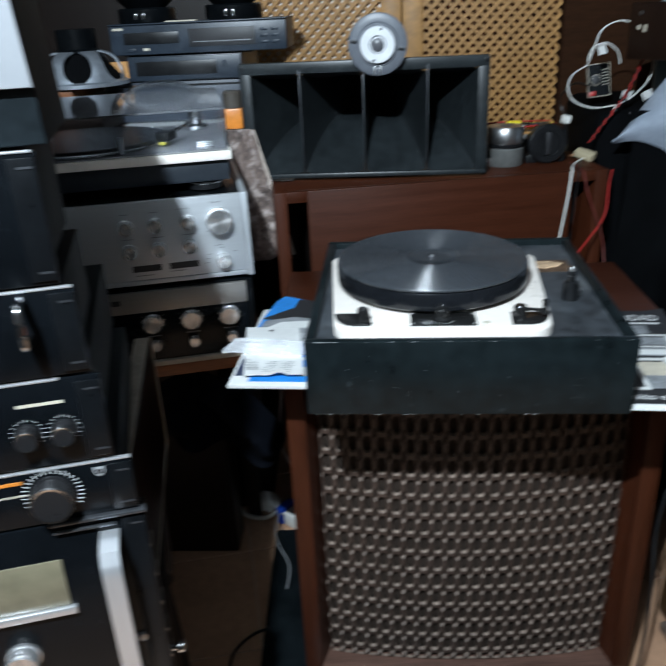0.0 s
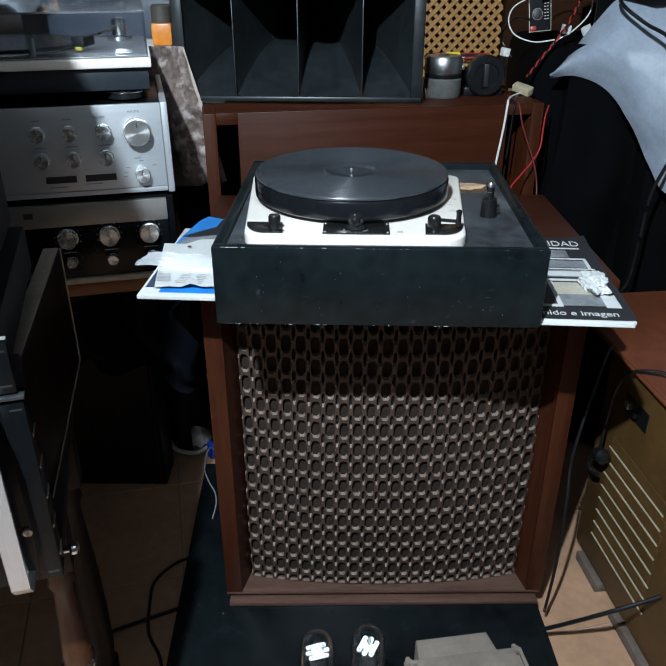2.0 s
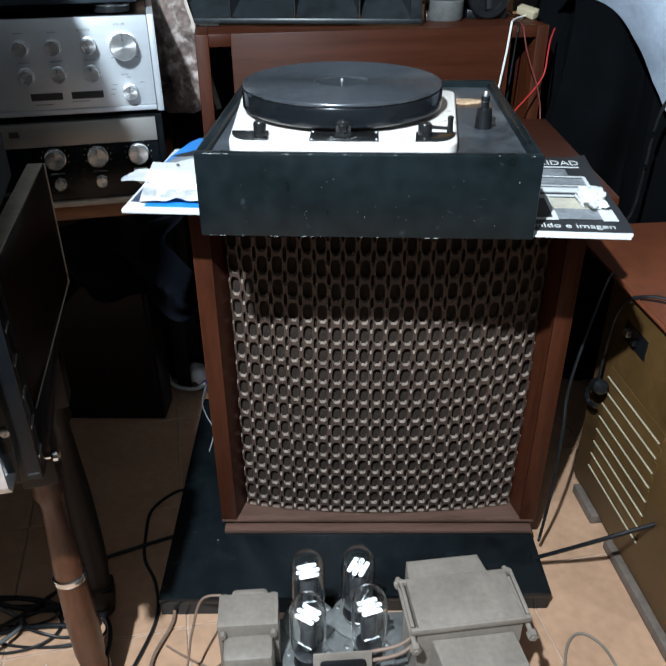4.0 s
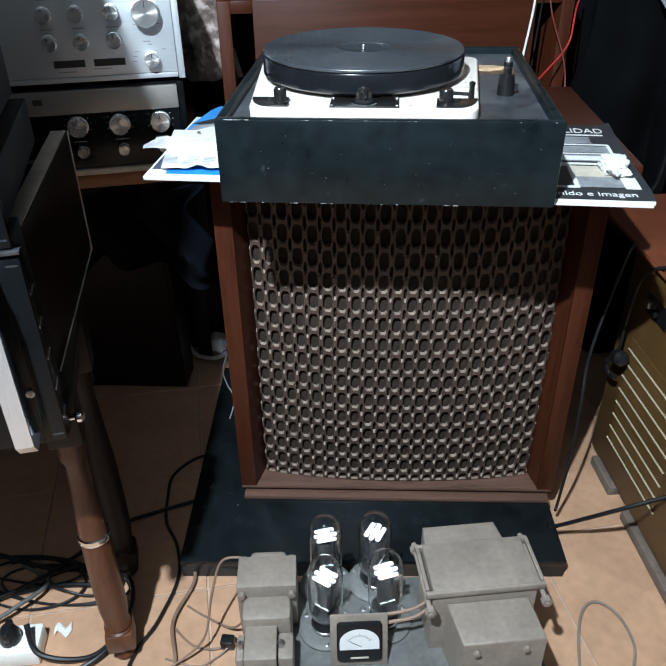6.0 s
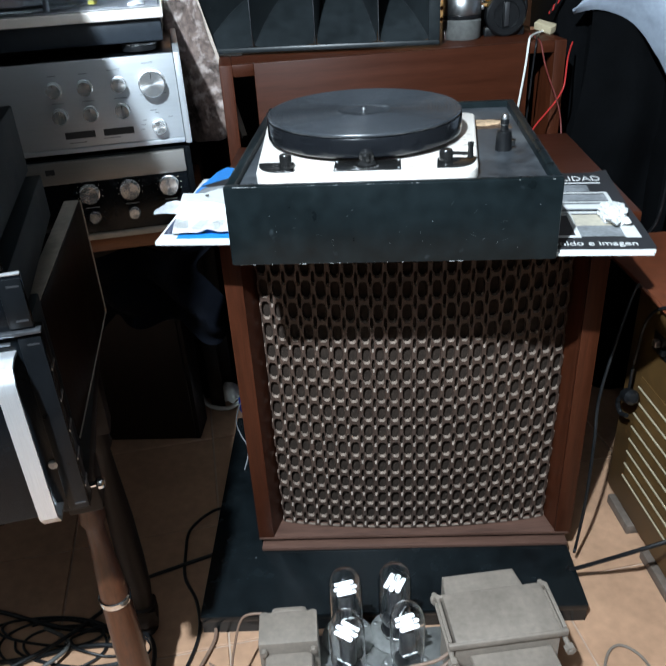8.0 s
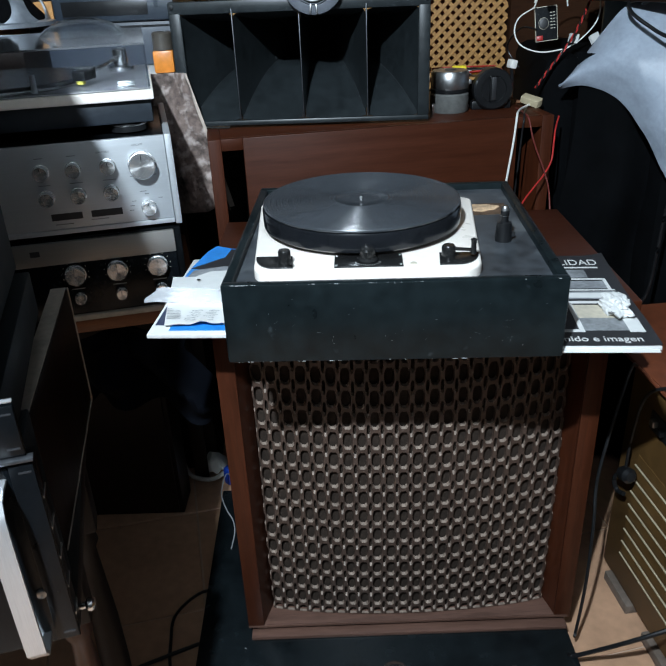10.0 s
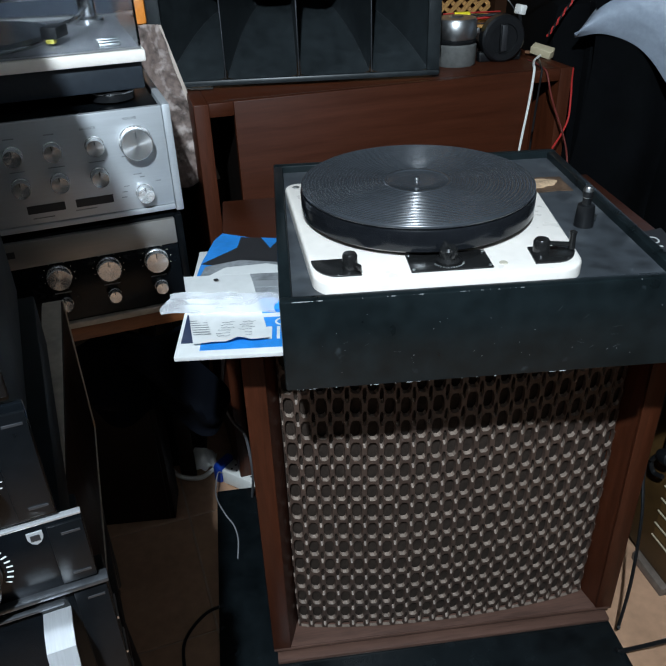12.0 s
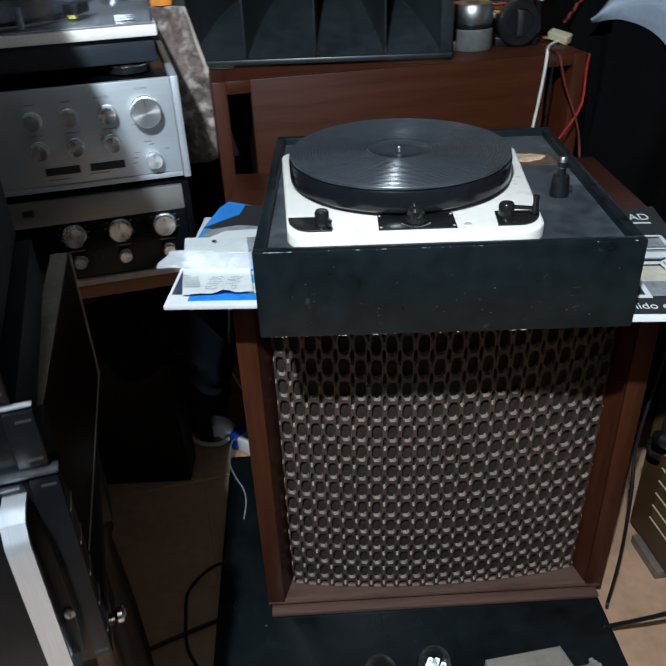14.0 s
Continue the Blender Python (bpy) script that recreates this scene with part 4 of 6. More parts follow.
# second record player on the amplifiers
TT = pose(-0.355, 0.41, 1.034, 0, 0, AY)


def small_deck():
    a = thing("cream_record_player", TT, "grey and cream record player under a clear lid", "turntable")
    w, d = 0.42, 0.34
    part("base", box(-w, -0.002, 0.012, d, 0.0, 0.038, 0.003), mat("slate_base", (0.022, 0.028, 0.036), 0.4, var=0.25, scale=12), a, "dark slate base")
    part("cream_edge", box(-w - 0.004, 0.004, 0.0, d + 0.004, 0.0385, 0.055, 0.003), M_CREAM, a, "cream edging")
    top = part("top_plate", box(-w, 0.0, 0.004, d, 0.0555, 0.058, 0.001), mat("silver_grey_top", (0.3, 0.3, 0.31), 0.35, 0.6, var=0.12, scale=12), a, "silver grey top plate")
    part("platter", lathe([(0.146, 0), (0.148, 0.004), (0.147, 0.012), (0.0, 0.0125)], 64), M_RUBBER, a, m=pose(-0.26, 0.165, 0.058))
    part("platter_rim", lathe([(0.1485, 0.001), (0.15, 0.004), (0.1485, 0.006), (0.146, 0.004)], 64, closed=False), M_CHROME, a, m=pose(-0.26, 0.165, 0.058))
    arm = part("tone_arm", tube([(-0.05, 0.28, 0.085), (-0.06, 0.2, 0.087), (-0.075, 0.13, 0.085), (-0.1, 0.1, 0.08)], 0.004), M_CHROME, a, "chrome tone arm")
    part("headshell", box(-0.012, 0.012, -0.03, 0.012, -0.012, 0.004, 0.002), M_BLACKPLASTIC, arm, m=pose(-0.106, 0.095, 0.08, 0, 0, -25))
    part("cartridge", box(-0.006, 0.006, -0.03, -0.018, -0.018, -0.012, 0.001), mat("dull_yellow", (0.35, 0.3, 0.05), 0.5), arm, m=pose(-0.106, 0.095, 0.08, 0, 0, -25))
    part("arm_pivot", lathe([(0.025, 0), (0.025, 0.008), (0.014, 0.012), (0.014, 0.04), (0, 0.042)], 28), M_CHROME, a, m=pose(-0.05, 0.27, 0.058))
    part("counterweight", lathe([(0.013, 0), (0.013, 0.025), (0, 0.026)], 20), M_STEEL, a, m=pose(-0.05, 0.29, 0.085, -90))
    for k in range(3):
        part("button", box(-0.055, -0.025, 0.075 - 0.022 * k, 0.09 - 0.022 * k, 0.058, 0.062, 0.0015), M_STEEL, a)
    # clear lid
    t = 0.003
    lid_z0, lid_z1 = 0.0585, 0.126
    for nm, b in (("lid_top", (-w, 0.0, 0.008, d + 0.03, lid_z1, lid_z1 + t)), ("lid_side", (-w, -w + t, 0.012, d, lid_z0, lid_z1)), ("lid_side", (-t, 0.0, 0.012, d, lid_z0, lid_z1)), ("lid_front", (-w, 0.0, 0.008, 0.011, lid_z0, lid_z1))):
        pane = part(nm, box(*b), M_LID if nm == "lid_top" else M_ACRYLIC, a, "scratched smoky acrylic pane")
        pane.visible_shadow = False
    dome = part("lid_dome", lathe(hollow([(0.08, 0.0014), (0.069, 0.0125), (0.052, 0.022), (0.03, 0.029), (0.0, 0.032)], 0.0012), 40, closed=False), M_ACRYLIC, a, "raised round dome in the lid", m=pose(-0.112, 0.26, lid_z1 + t))
    dome.visible_shadow = False
    part("hinge_post", lathe([(0.005, 0), (0.005, 0.03), (0, 0.031)], 12), M_ALU, a, m=pose(-0.19, 0.03, 0.058))


small_deck()

# ---- rack stack on the old table ----
RY = 19.0
RACK = pose(-0.30, -0.32, 0.0, 0, 0, RY)
table = thing("turned_leg_table", RACK, "old wooden table with scratched turned legs and metal rings", "table")


def table_parts():
    part("table_top", box(-0.62, -0.005, 0.035, 0.52, 0.598, 0.622, 0.004), M_DARKWOOD, table)
    for lx, ly in ((-0.036, 0.158), (-0.57, 0.158), (-0.03, 0.338), (-0.57, 0.338)):
        # rear legs and the upper blocks get near-black wood: shade painted in
        leg = part("leg", lathe([(0.014, 0.0), (0.019, 0.008), (0.014, 0.018), (0.016, 0.03), (0.024, 0.078), (0.019, 0.082), (0.023, 0.086), (0.02, 0.092), (0.024, 0.13), (0.0245, 0.2), (0.0225, 0.3), (0.0165, 0.4), (0.0135, 0.455), (0.02, 0.47), (0.017, 0.485), (0.019, 0.5)], 28), M_TURNEDWOOD if ly < 0.3 else M_DARKWOOD, table, "scratched turned leg" if ly < 0.3 else "turned leg with shade painted into its colour", m=pose(lx, ly, 0))
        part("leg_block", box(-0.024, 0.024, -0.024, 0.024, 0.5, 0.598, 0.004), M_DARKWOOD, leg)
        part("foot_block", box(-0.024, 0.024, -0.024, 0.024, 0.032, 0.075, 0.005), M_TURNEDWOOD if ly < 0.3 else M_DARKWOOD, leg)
        if ly < 0.3:
            part("ring", lathe([(0.0225, 0.298), (0.025, 0.299), (0.0256, 0.304), (0.025, 0.309), (0.0225, 0.31)], 28, closed=False), M_CHROME, leg, "bright metal ring")
    part("apron", box(-0.545, -0.045, 0.138, 0.156, 0.51, 0.598), M_DARKWOOD, table)
    part("apron", box(-0.045, -0.027, 0.185, 0.312, 0.51, 0.598), M_DARKWOOD, table)
    part("knob", lathe([(0.004, 0), (0.004, 0.008), (0.008, 0.011), (0.008, 0.016), (0.005, 0.019), (0, 0.02)], 20), M_CHROME, table, "chrome knob", m=pose(-0.0052, 0.05, 0.6165, 0, 90, 0))


table_parts()


def rack_unit(name, label, z0, z1, d=0.34, xr=0.0, w=0.482):
    a = thing(name, RACK @ pose(xr, 0, z0), label, "rack unit")
    h = z1 - z0
    f = part("front_panel", box(-w, 0.0, 0.0, 0.005, 0.0, h - 0.0015, 0.0012), M_BLACKPANEL, a, "black front panel")
    part("case", box(-w + 0.015, -0.012, 0.0052, d, 0.002, h - 0.003, 0.002), M_CASE, a, "black metal case")
    part("ear", box(-0.023, -0.0005, -0.0026, -0.0001, 0.004, h - 0.006, 0.0008), M_EAR, a, "satin grey-black rack ear")
    # slots drawn as thin pale bars: their lit top edge is painted in
    for z in (0.012, h - 0.014):
        part("ear_slot", box(-0.015, -0.003, -0.0032, 0.002, z - 0.0009, z + 0.0009), M_DULLEDGE, a)
    return a, f


def rack_parts():
    a, f = rack_unit("power_amplifier", "black rack power amplifier with silver strap handle", 0.623, 0.864, d=0.1)
    x = -0.037
    w = 0.0095

    def strap(u, v):
        line = [(0.0, 0.222), (-0.018, 0.224), (-0.034, 0.221), (-0.042, 0.205), (-0.043, 0.16), (-0.043, 0.08), (-0.042, 0.03), (-0.03, 0.014), (0.0, 0.012)]
        k = min(len(line) - 2, int(v * (len(line) - 1)))
        q = v * (len(line) - 1) - k
        return (x - w + 2 * w * u, line[k][0] * (1 - q) + line[k + 1][0] * q, line[k][1] * (1 - q) + line[k + 1][1] * q)
    for dx in (0, -0.40):
        part("handle", moved(sheet(2, 32, strap, 0.004), Matrix.Translation((dx, 0, 0))), M_STRAP, a, "silver strap handle")
    part("meter_window", box(-0.25, -0.09, -0.002, 0.0, 0.137, 0.197, 0.001), M_METER, a, "pale meter window")
    part("meter_lip", box(-0.25, -0.085, -0.006, 0.0, 0.127, 0.1365, 0.001), M_STRAP, a)
    knob(0.017, 0.02, f, -0.15, 0.078, depth=0.0, name="silver_knob")
    for k in range(5):
        part("side_slot", box(0.0, 0.0012, 0.002, 0.0245, 0.03 + 0.04 * k, 0.033 + 0.04 * k), M_STEEL, a)
    part("rack_rail", box(-0.012, 0.0, 0.0052, 0.025, 0.004, 0.238, 0.001), M_BLACKMETAL, a, "slotted black rack rail")
    part("screw", lathe([(0.0055, 0), (0.005, 0.003), (0.002, 0.0034), (0, 0.002)], 14), M_STEEL, a, m=pose(-0.026, 0.0, 0.072, 90))

    b, f = rack_unit("tuner", "slim black rack tuner with dial knob and small badge", 0.866, 0.93, xr=-0.004)
    dial = knob(0.0205, 0.02, f, -0.078, 0.033, depth=0.0, name="dial_knob", dark=True)
    for k in range(25):
        t = radians(-30 + 240 * k / 24)
        part("tick", box(0.0245, 0.0285, -0.0005, 0.0005, 0, 0.0004), M_PAPER, f, m=pose(-0.078, -0.0003, 0.033, 90) @ Matrix.Rotation(t, 4, "Z"))
    badge = part("badge", prism([(-0.005, 0.004), (0.005, 0.004), (0.005, -0.001), (0.003, -0.005), (0.0, -0.0065), (-0.003, -0.005), (-0.005, -0.001)][::-1], 0, 0.0012), M_ALU, f, "small silver shield badge", m=pose(-0.031, 0.0, 0.052, 90))
    part("badge_mark", box(-0.003, 0.003, -0.003, 0.002, 0.0012, 0.0016), M_INK, badge)
    part("amber_line", box(-0.19, -0.104, -0.0008, 0, 0.05, 0.0535), M_ORANGE, f, "amber tuning line")
    for k in range(6):
        part("caption_bar", box(-0.135 + 0.006 * k, -0.131 + 0.006 * k, -0.0006, 0, 0.036, 0.038), M_PIPING, f)
    part("bright_edge", box(-0.482, 0.0, -0.001, 0.004, 0.0612, 0.0632, 0.0005), M_STRAP, b)
    part("bracket", box(-0.088, 0.006, -0.006, 0.004, -0.003, 0.0012, 0.001), M_DULLEDGE, b, "grey steel bracket")
    part("bracket_lip", box(-0.086, -0.026, -0.0055, -0.002, -0.0125, -0.0095, 0.0008), M_DULLEDGE, b)

    c, f = rack_unit("control_unit", "black rack control unit with two small knobs", 0.932, 1.024, xr=-0.018)
    for x in (-0.04, -0.073, -0.2):
        knob(0.0105, 0.016, f, x, 0.038, depth=0.0, name="small_knob", dark=True)
        for k in range(15):
            t = radians(-40 + 260 * k / 14)
            part("tick", box(0.0135, 0.0155, -0.0003, 0.0003, 0, 0.0003), M_PAPER, f, m=pose(x, -0.0003, 0.038, 90) @ Matrix.Rotation(t, 4, "Z"))
    part("caption_bar", box(-0.078, -0.036, -0.0006, 0, 0.066, 0.069), M_PIPING, f)
    part("bright_edge", box(-0.482, -0.036, -0.001, 0.004, 0.0895, 0.0915, 0.0005), M_STRAP, c)

    e, f = rack_unit("upper_rack_unit", "black rack unit with chrome handle", 1.026, 1.112, xr=-0.024, d=0.2)
    part("handle", tube([(-0.045, 0, 0.078), (-0.045, -0.024, 0.078), (-0.045, -0.028, 0.07), (-0.045, -0.028, 0.05), (-0.045, -0.024, 0.042), (-0.045, 0, 0.04)], 0.004, 10, 6), M_CHROME, e, "chrome handle")
    part("bright_edge", box(-0.482, -0.002, -0.001, 0.004, 0.0835, 0.0855, 0.0005), M_STRAP, e)
    g, f = rack_unit("top_rack_unit", "tall black rack unit with bright top edge", 1.114, 1.23, xr=-0.034, d=0.2)
    part("bright_edge", box(-0.482, -0.002, -0.001, 0.004, 0.1135, 0.1155, 0.0005), M_STRAP, g)

    tall = thing("tall_black_unit", RACK @ pose(0, 0, 1.232), "tall black unit with sloping shoulder on top of the rack", "equipment")
    side = [(-0.42, 0.0), (-0.022, 0.0), (-0.03, 0.17), (-0.072, 0.3), (-0.142, 0.43), (-0.42, 0.43)]
    part("body", moved(prism(side, -0.16, -0.004, 0.002), pose(0, 0, 0, 90)), M_CASE, tall)
    card = part("white_card", moved(prism([(-0.4, 0.045), (-0.024, 0.045), (-0.032, 0.17), (-0.074, 0.297), (-0.14, 0.42), (-0.4, 0.42)], 0.0, 0.0035, 0.0008), pose(0, 0, 0, 90)), M_CARD, tall, "white printed card with grey lines")
    for j in range(14):
        z = 0.06 + 0.024 * j
        xr = -0.05 if z < 0.15 else -0.05 - (z - 0.15) * 0.5
        part("print_line", box(-0.36, xr - 0.012 * (j % 3), -0.0042, -0.0034, z, z + (0.012 if j in (1, 2, 5) else 0.005)), M_INK, card)


    k = thing("wooden_equipment_case", pose(-0.4615, 0.167, 0.0, 0, 0, 15), "dark veneered equipment case with worn pale top edges", "case")
    for x0 in (-0.026, -0.44):
        cheek = part("cheek", box(x0, x0 + 0.026, -0.372, 0.0, 0.6225, 0.829, 0.0025), M_CHEEK, k, "dark red-brown veneered cheek")
        # edge colour raised to make up for light that misses it
        part("top_edge", box(x0 + 0.0015, x0 + 0.0245, -0.37, -0.002, 0.8292, 0.8312, 0.0008), M_CHEEKEDGE, cheek, "worn pale top edge")
    part("back_edge", tube([(0.0003, 0.0003, 0.624), (0.0003, 0.0003, 0.829)], 0.0014, 6, 0), M_CHEEKEDGE, k, "thin worn edge line")
    part("bottom_edge", tube([(0.0003, -0.37, 0.6236), (0.0003, 0.0, 0.6236)], 0.0014, 6, 0), M_CHEEKEDGE, k, "thin worn edge line")
    part("corner_wear", box(-0.001, 0.0019, -0.006, 0.0019, 0.6222, 0.632, 0.0006), M_BARE, k, "bare worn corner")
    part("back_board", box(-0.414, -0.026, -0.03, -0.012, 0.6225, 0.79), M_DARKWOOD, k)


rack_parts()

# ---- mustard vinyl cabinet on the right ----
combo = thing("vinyl_cabinet", pose(0.544, 0.371, 0.0, 0, 0, -80.4), "mustard vinyl amplifier cabinet with pale slats and red-brown top", "amplifier cabinet")


def combo_parts():
    part("body", box(-0.06, 0.85, 0.0, 0.5, 0.024, 0.532, 0.008), M_TOLEX, combo, "mustard brown vinyl body")
    part("top", box(-0.3, 0.852, -0.003, 0.503, 0.5325, 0.545, 0.006), M_REDTOP, combo, "red-brown vinyl top")
    for x0, x1 in ((-0.02, 0.085), (0.15, 0.5)):
        part("skid", box(x0, x1, -0.012, 0.02, 0.0, 0.0235, 0.003), mat("worn_skid_wood", (0.13, 0.1, 0.08), 0.6, var=0.4, scale=12), combo, "worn grey-brown floor skid")
    for k in range(8):
        z = 0.105 + 0.0335 * k
        part("slat", tube([(0.01, -0.003, z), (0.24 - 0.002 * k, -0.002, z)], 0.0021, 8, 0), mat("dull_piping", (0.36, 0.3, 0.2), 0.5, var=0.2, scale=20) if k == 0 else bpy.data.materials["dull_piping"], combo, "pale vent slat")
        part("vent_gap", box(0.012, 0.236, -0.0012, 0.0, z + 0.006, z + 0.026), M_TOLEX, combo)
    rec = part("handle_recess", box(0.03, 0.115, -0.002, 0.0, 0.445, 0.485), M_BLACKPLASTIC, combo, "black socket recess")
    part("socket", box(0.045, 0.06, -0.014, -0.002, 0.462, 0.476, 0.002), M_STEEL, rec)
    part("socket", box(0.07, 0.085, -0.012, -0.002, 0.457, 0.469, 0.002), M_BLACKPLASTIC, rec)
    part("cap_edge", tube([(-0.05, -0.006, 0.541), (0.85, -0.006, 0.541)], 0.004, 8, 0), M_REDTOP, combo)
    part("pale_corner", tube([(0.02, 0.18, 0.548), (0.05, 0.16, 0.55), (0.12, 0.2, 0.548)], 0.006, 8), M_PIPING, combo)


combo_parts()
plug = thing("mains_plug", pose(0.535, 0.36, 0.325, 0, 0, -80), "black rubber plug and cable on the vinyl cabinet", "plug")
part("plug_body", lathe([(0.011, -0.02), (0.016, -0.008), (0.016, 0.012), (0.01, 0.02), (0.0, 0.022)], 18), M_BLACKPLASTIC, plug, m=pose(0.01, -0.014, 0, 0, 70, 0))
part("cable", tube([(0.0, -0.012, 0.004), (-0.02, -0.02, -0.03), (-0.012, -0.016, -0.055), (0.01, -0.012, -0.05)], 0.005), M_BLACKPLASTIC, plug)
part("cable", tube([(0.0, -0.012, 0.01), (0.005, -0.012, 0.1), (0.03, -0.012, 0.2), (0.07, 0.02, 0.235), (0.1, 0.1, 0.228), (0.02, 0.26, 0.235), (-0.1, 0.36, 0.24)], 0.0032), M_BLACKPLASTIC, plug)
rod = solid("black_cable", tube([(0.390, 0.140, 0.05), (0.405, 0.136, 0.052), (0.489, 0.100, 0.137), (0.578, 0.100, 0.183), (0.667, 0.100, 0.229)], 0.0042), M_BLACKPLASTIC, "thick black cable from the base to the vinyl cabinet", "cable")

hang = solid("hanging_lead", tube([(0.413, 0.185, 0.052), (0.415, 0.190, 0.050), (0.423, 0.200, 0.139), (0.429, 0.215, 0.205), (0.435, 0.240, 0.293), (0.448, 0.290, 0.380), (0.5, 0.36, 0.55), (0.52, 0.38, 0.56)], 0.0032), M_BLACKPLASTIC, "black lead hanging down between the loudspeaker and vinyl cabinet", "cable")

# ---- valve amplifier on the floor ----
VA = pose(0.06, -0.17, 0.0, 0, 0, 8)
valve = thing("valve_amplifier", VA, "dusty grey valve amplifier chassis with meter and transformers", "amplifier")


def valve_parts():
    part("chassis", box(-0.222, 0.262, -0.22, 0.105, 0.012, 0.105, 0.004), M_GREYDARK, valve, "dirty grey chassis")
    for x in (-0.2, 0.23):
        for y in (-0.18, 0.08):
            part("foot", lathe([(0.012, 0), (0.014, 0.012), (0, 0.012)], 14), M_BLACKPLASTIC, valve, m=pose(x, y, 0))
    seats = [(-0.081, 0.093), (0.003, 0.096), (-0.084, 0.008), (0.013, 0.015)]
    for x, y in seats:
        part("valve_ring", lathe([(0.0, 0.105), (0.046, 0.105), (0.046, 0.109), (0.042, 0.112), (0.031, 0.113), (0.029, 0.1132), (0.0, 0.1132)], 32), M_GREYDARK, valve, "round dirty grey socket flange", m=pose(x, y, 0))
        for k in range(3):
            a = radians(30 + 120 * k)
            part("flange_screw", lathe([(0.004, 0.109), (0.004, 0.113), (0, 0.115)], 8), M_STEEL, valve, m=pose(x + 0.038 * math.cos(a), y + 0.038 * math.sin(a), 0))
    # big transformer
    W, D = 0.164, 0.09
    t = part("output_transformer", prism([(0.0, 0.0), (W, 0.0), (W, D), (0.0, D)], 0.0, 0.142, 0.002), M_GREYPAINT, valve, "large grey lamination transformer", m=pose(0.08, -0.04, 0.105, 0, 0, 3.5))
    part("rear_bell", prism([(0.006, D + 0.0005), (W - 0.022, D + 0.0005), (W - 0.03, D + 0.05), (0.012, D + 0.05)], 0.0, 0.13, 0.004), M_GREYPAINT, t)
    part("front_bell", prism([(0.03, -0.075), (W - 0.008, -0.075), (W - 0.012, -0.0005), (0.022, -0.0005)], 0.0, 0.112, 0.004), M_GREYPAINT, t)
    for y in (-0.0035, D - 0.0025):
        part("strap", box(-0.012, W + 0.012, y, y + 0.007, 0.128, 0.1405, 0.002), M_GREYPAINT, t)
    for x in (-0.008, W + 0.008):
        part("tie_rod", tube([(x, -0.028, 0.122), (x, D + 0.022, 0.122)], 0.0042, 10, 0), M_GREYPAINT, t)
        for y in (-0.02, D + 0.01):
            part("nut", moved(lathe([(0.0085, -0.005), (0.0085, 0.005), (0.004, 0.0055), (0, 0.0055)], 6), pose(x, y, 0.122, 90)), M_GREYPAINT, t)
        part("side_strap", box(x - 0.003, x + 0.003, 0.004, D - 0.003, 0.136, 0.142, 0.001), M_GREYPAINT, t)
    for x in (0.05, 0.125):
        part("bell_bolt", lathe([(0.005, 0), (0.005, 0.006), (0, 0.007)], 6), M_GREYPAINT, t, m=pose(x, -0.076, 0.095, 90))
    # mains transformer
    u = part("mains_transformer", box(0, 0.096, 0, 0.062, 0, 0.1, 0.002), M_GREYPAINT, valve, "grey mains transformer", m=pose(-0.227, 0.016, 0.105))
    part("rear_bell", box(0.016, 0.08, 0.0625, 0.088, 0.0, 0.085, 0.01), M_GREYPAINT, u)
    part("front_bell", box(0.008, 0.088, -0.048, -0.0005, 0.0, 0.082, 0.01), M_GREYPAINT, u)
    for x in (0.008, 0.088):
        for y in (-0.006, 0.066):
            part("nut", moved(lathe([(0.006, -0.004), (0.006, 0.004), (0, 0.0045)], 6), pose(x, y, 0.086, 90)), M_GREYPAINT, u)
    # choke
    c = part("choke", box(0, 0.05, 0, 0.06, 0, 0.066, 0.002), M_GREYPAINT, valve, "small grey choke", m=pose(-0.212, -0.09, 0.105))
    part("winding_cover", box(0.0505, 0.076, 0.006, 0.054, 0.004, 0.056, 0.006), M_GREYPAINT, c)
    part("winding_cover", box(-0.014, -0.0005, 0.006, 0.054, 0.004, 0.056, 0.006), M_GREYPAINT, c)
    for x in (-0.006, 0.056):
        part("nut", lathe([(0.006, 0), (0.006, 0.006), (0.003, 0.01), (0, 0.01)], 6), M_STEEL, c, m=pose(x, 0.03, 0.058))
    part("capacitor", lathe([(0.016, 0), (0.016, 0.05), (0.013, 0.054), (0.011, 0.052), (0, 0.052)], 24), M_STEEL, valve, "small silver capacitor can", m=pose(-0.178, -0.12, 0.105))
    # meter on an upright plate
    p = part("meter_plate", box(-0.045, 0.045, -0.0025, 0.0, 0.0, 0.098, 0.001), M_GREYPAINT, valve, "grey upright meter plate", m=pose(-0.034, -0.062, 0.106, -14, 0, 0))
    part("meter_bezel", box(-0.035, 0.035, -0.012, -0.0026, 0.014, 0.088, 0.006), M_BLACKPLASTIC, p, "black meter bezel")
    face = part("meter_face", prism([(-0.031, 0.052)] + [(0.031 * math.cos(radians(a)) * (1 if a in (0, 180) else 1), 0.066 + 0.024 * math.sin(radians(a))) for a in range(180, -1, -15)] + [(0.031, 0.052)], 0.0, 0.001), M_PAPER, p, "white meter scale", m=pose(0, -0.0122, -0.012, 90))
    for k in range(13):
        a = radians(30 + 10 * k)
        part("tick", box(0.017, 0.0205 if k % 3 else 0.0225, -0.0003, 0.0003, 0.001, 0.0013), M_INK, p, m=pose(0, -0.0122, 0.048, 90) @ Matrix.Rotation(a, 4, "Z"))
    part("needle", box(0.0, 0.02, -0.0004, 0.0004, 0.0014, 0.0018), M_INK, p, m=pose(0.003, -0.0122, 0.046, 90) @ Matrix.Rotation(radians(150), 4, "Z"))
    part("meter_mark", box(-0.014, 0.014, -0.0126, -0.012, 0.022, 0.025), M_PIPING, p)
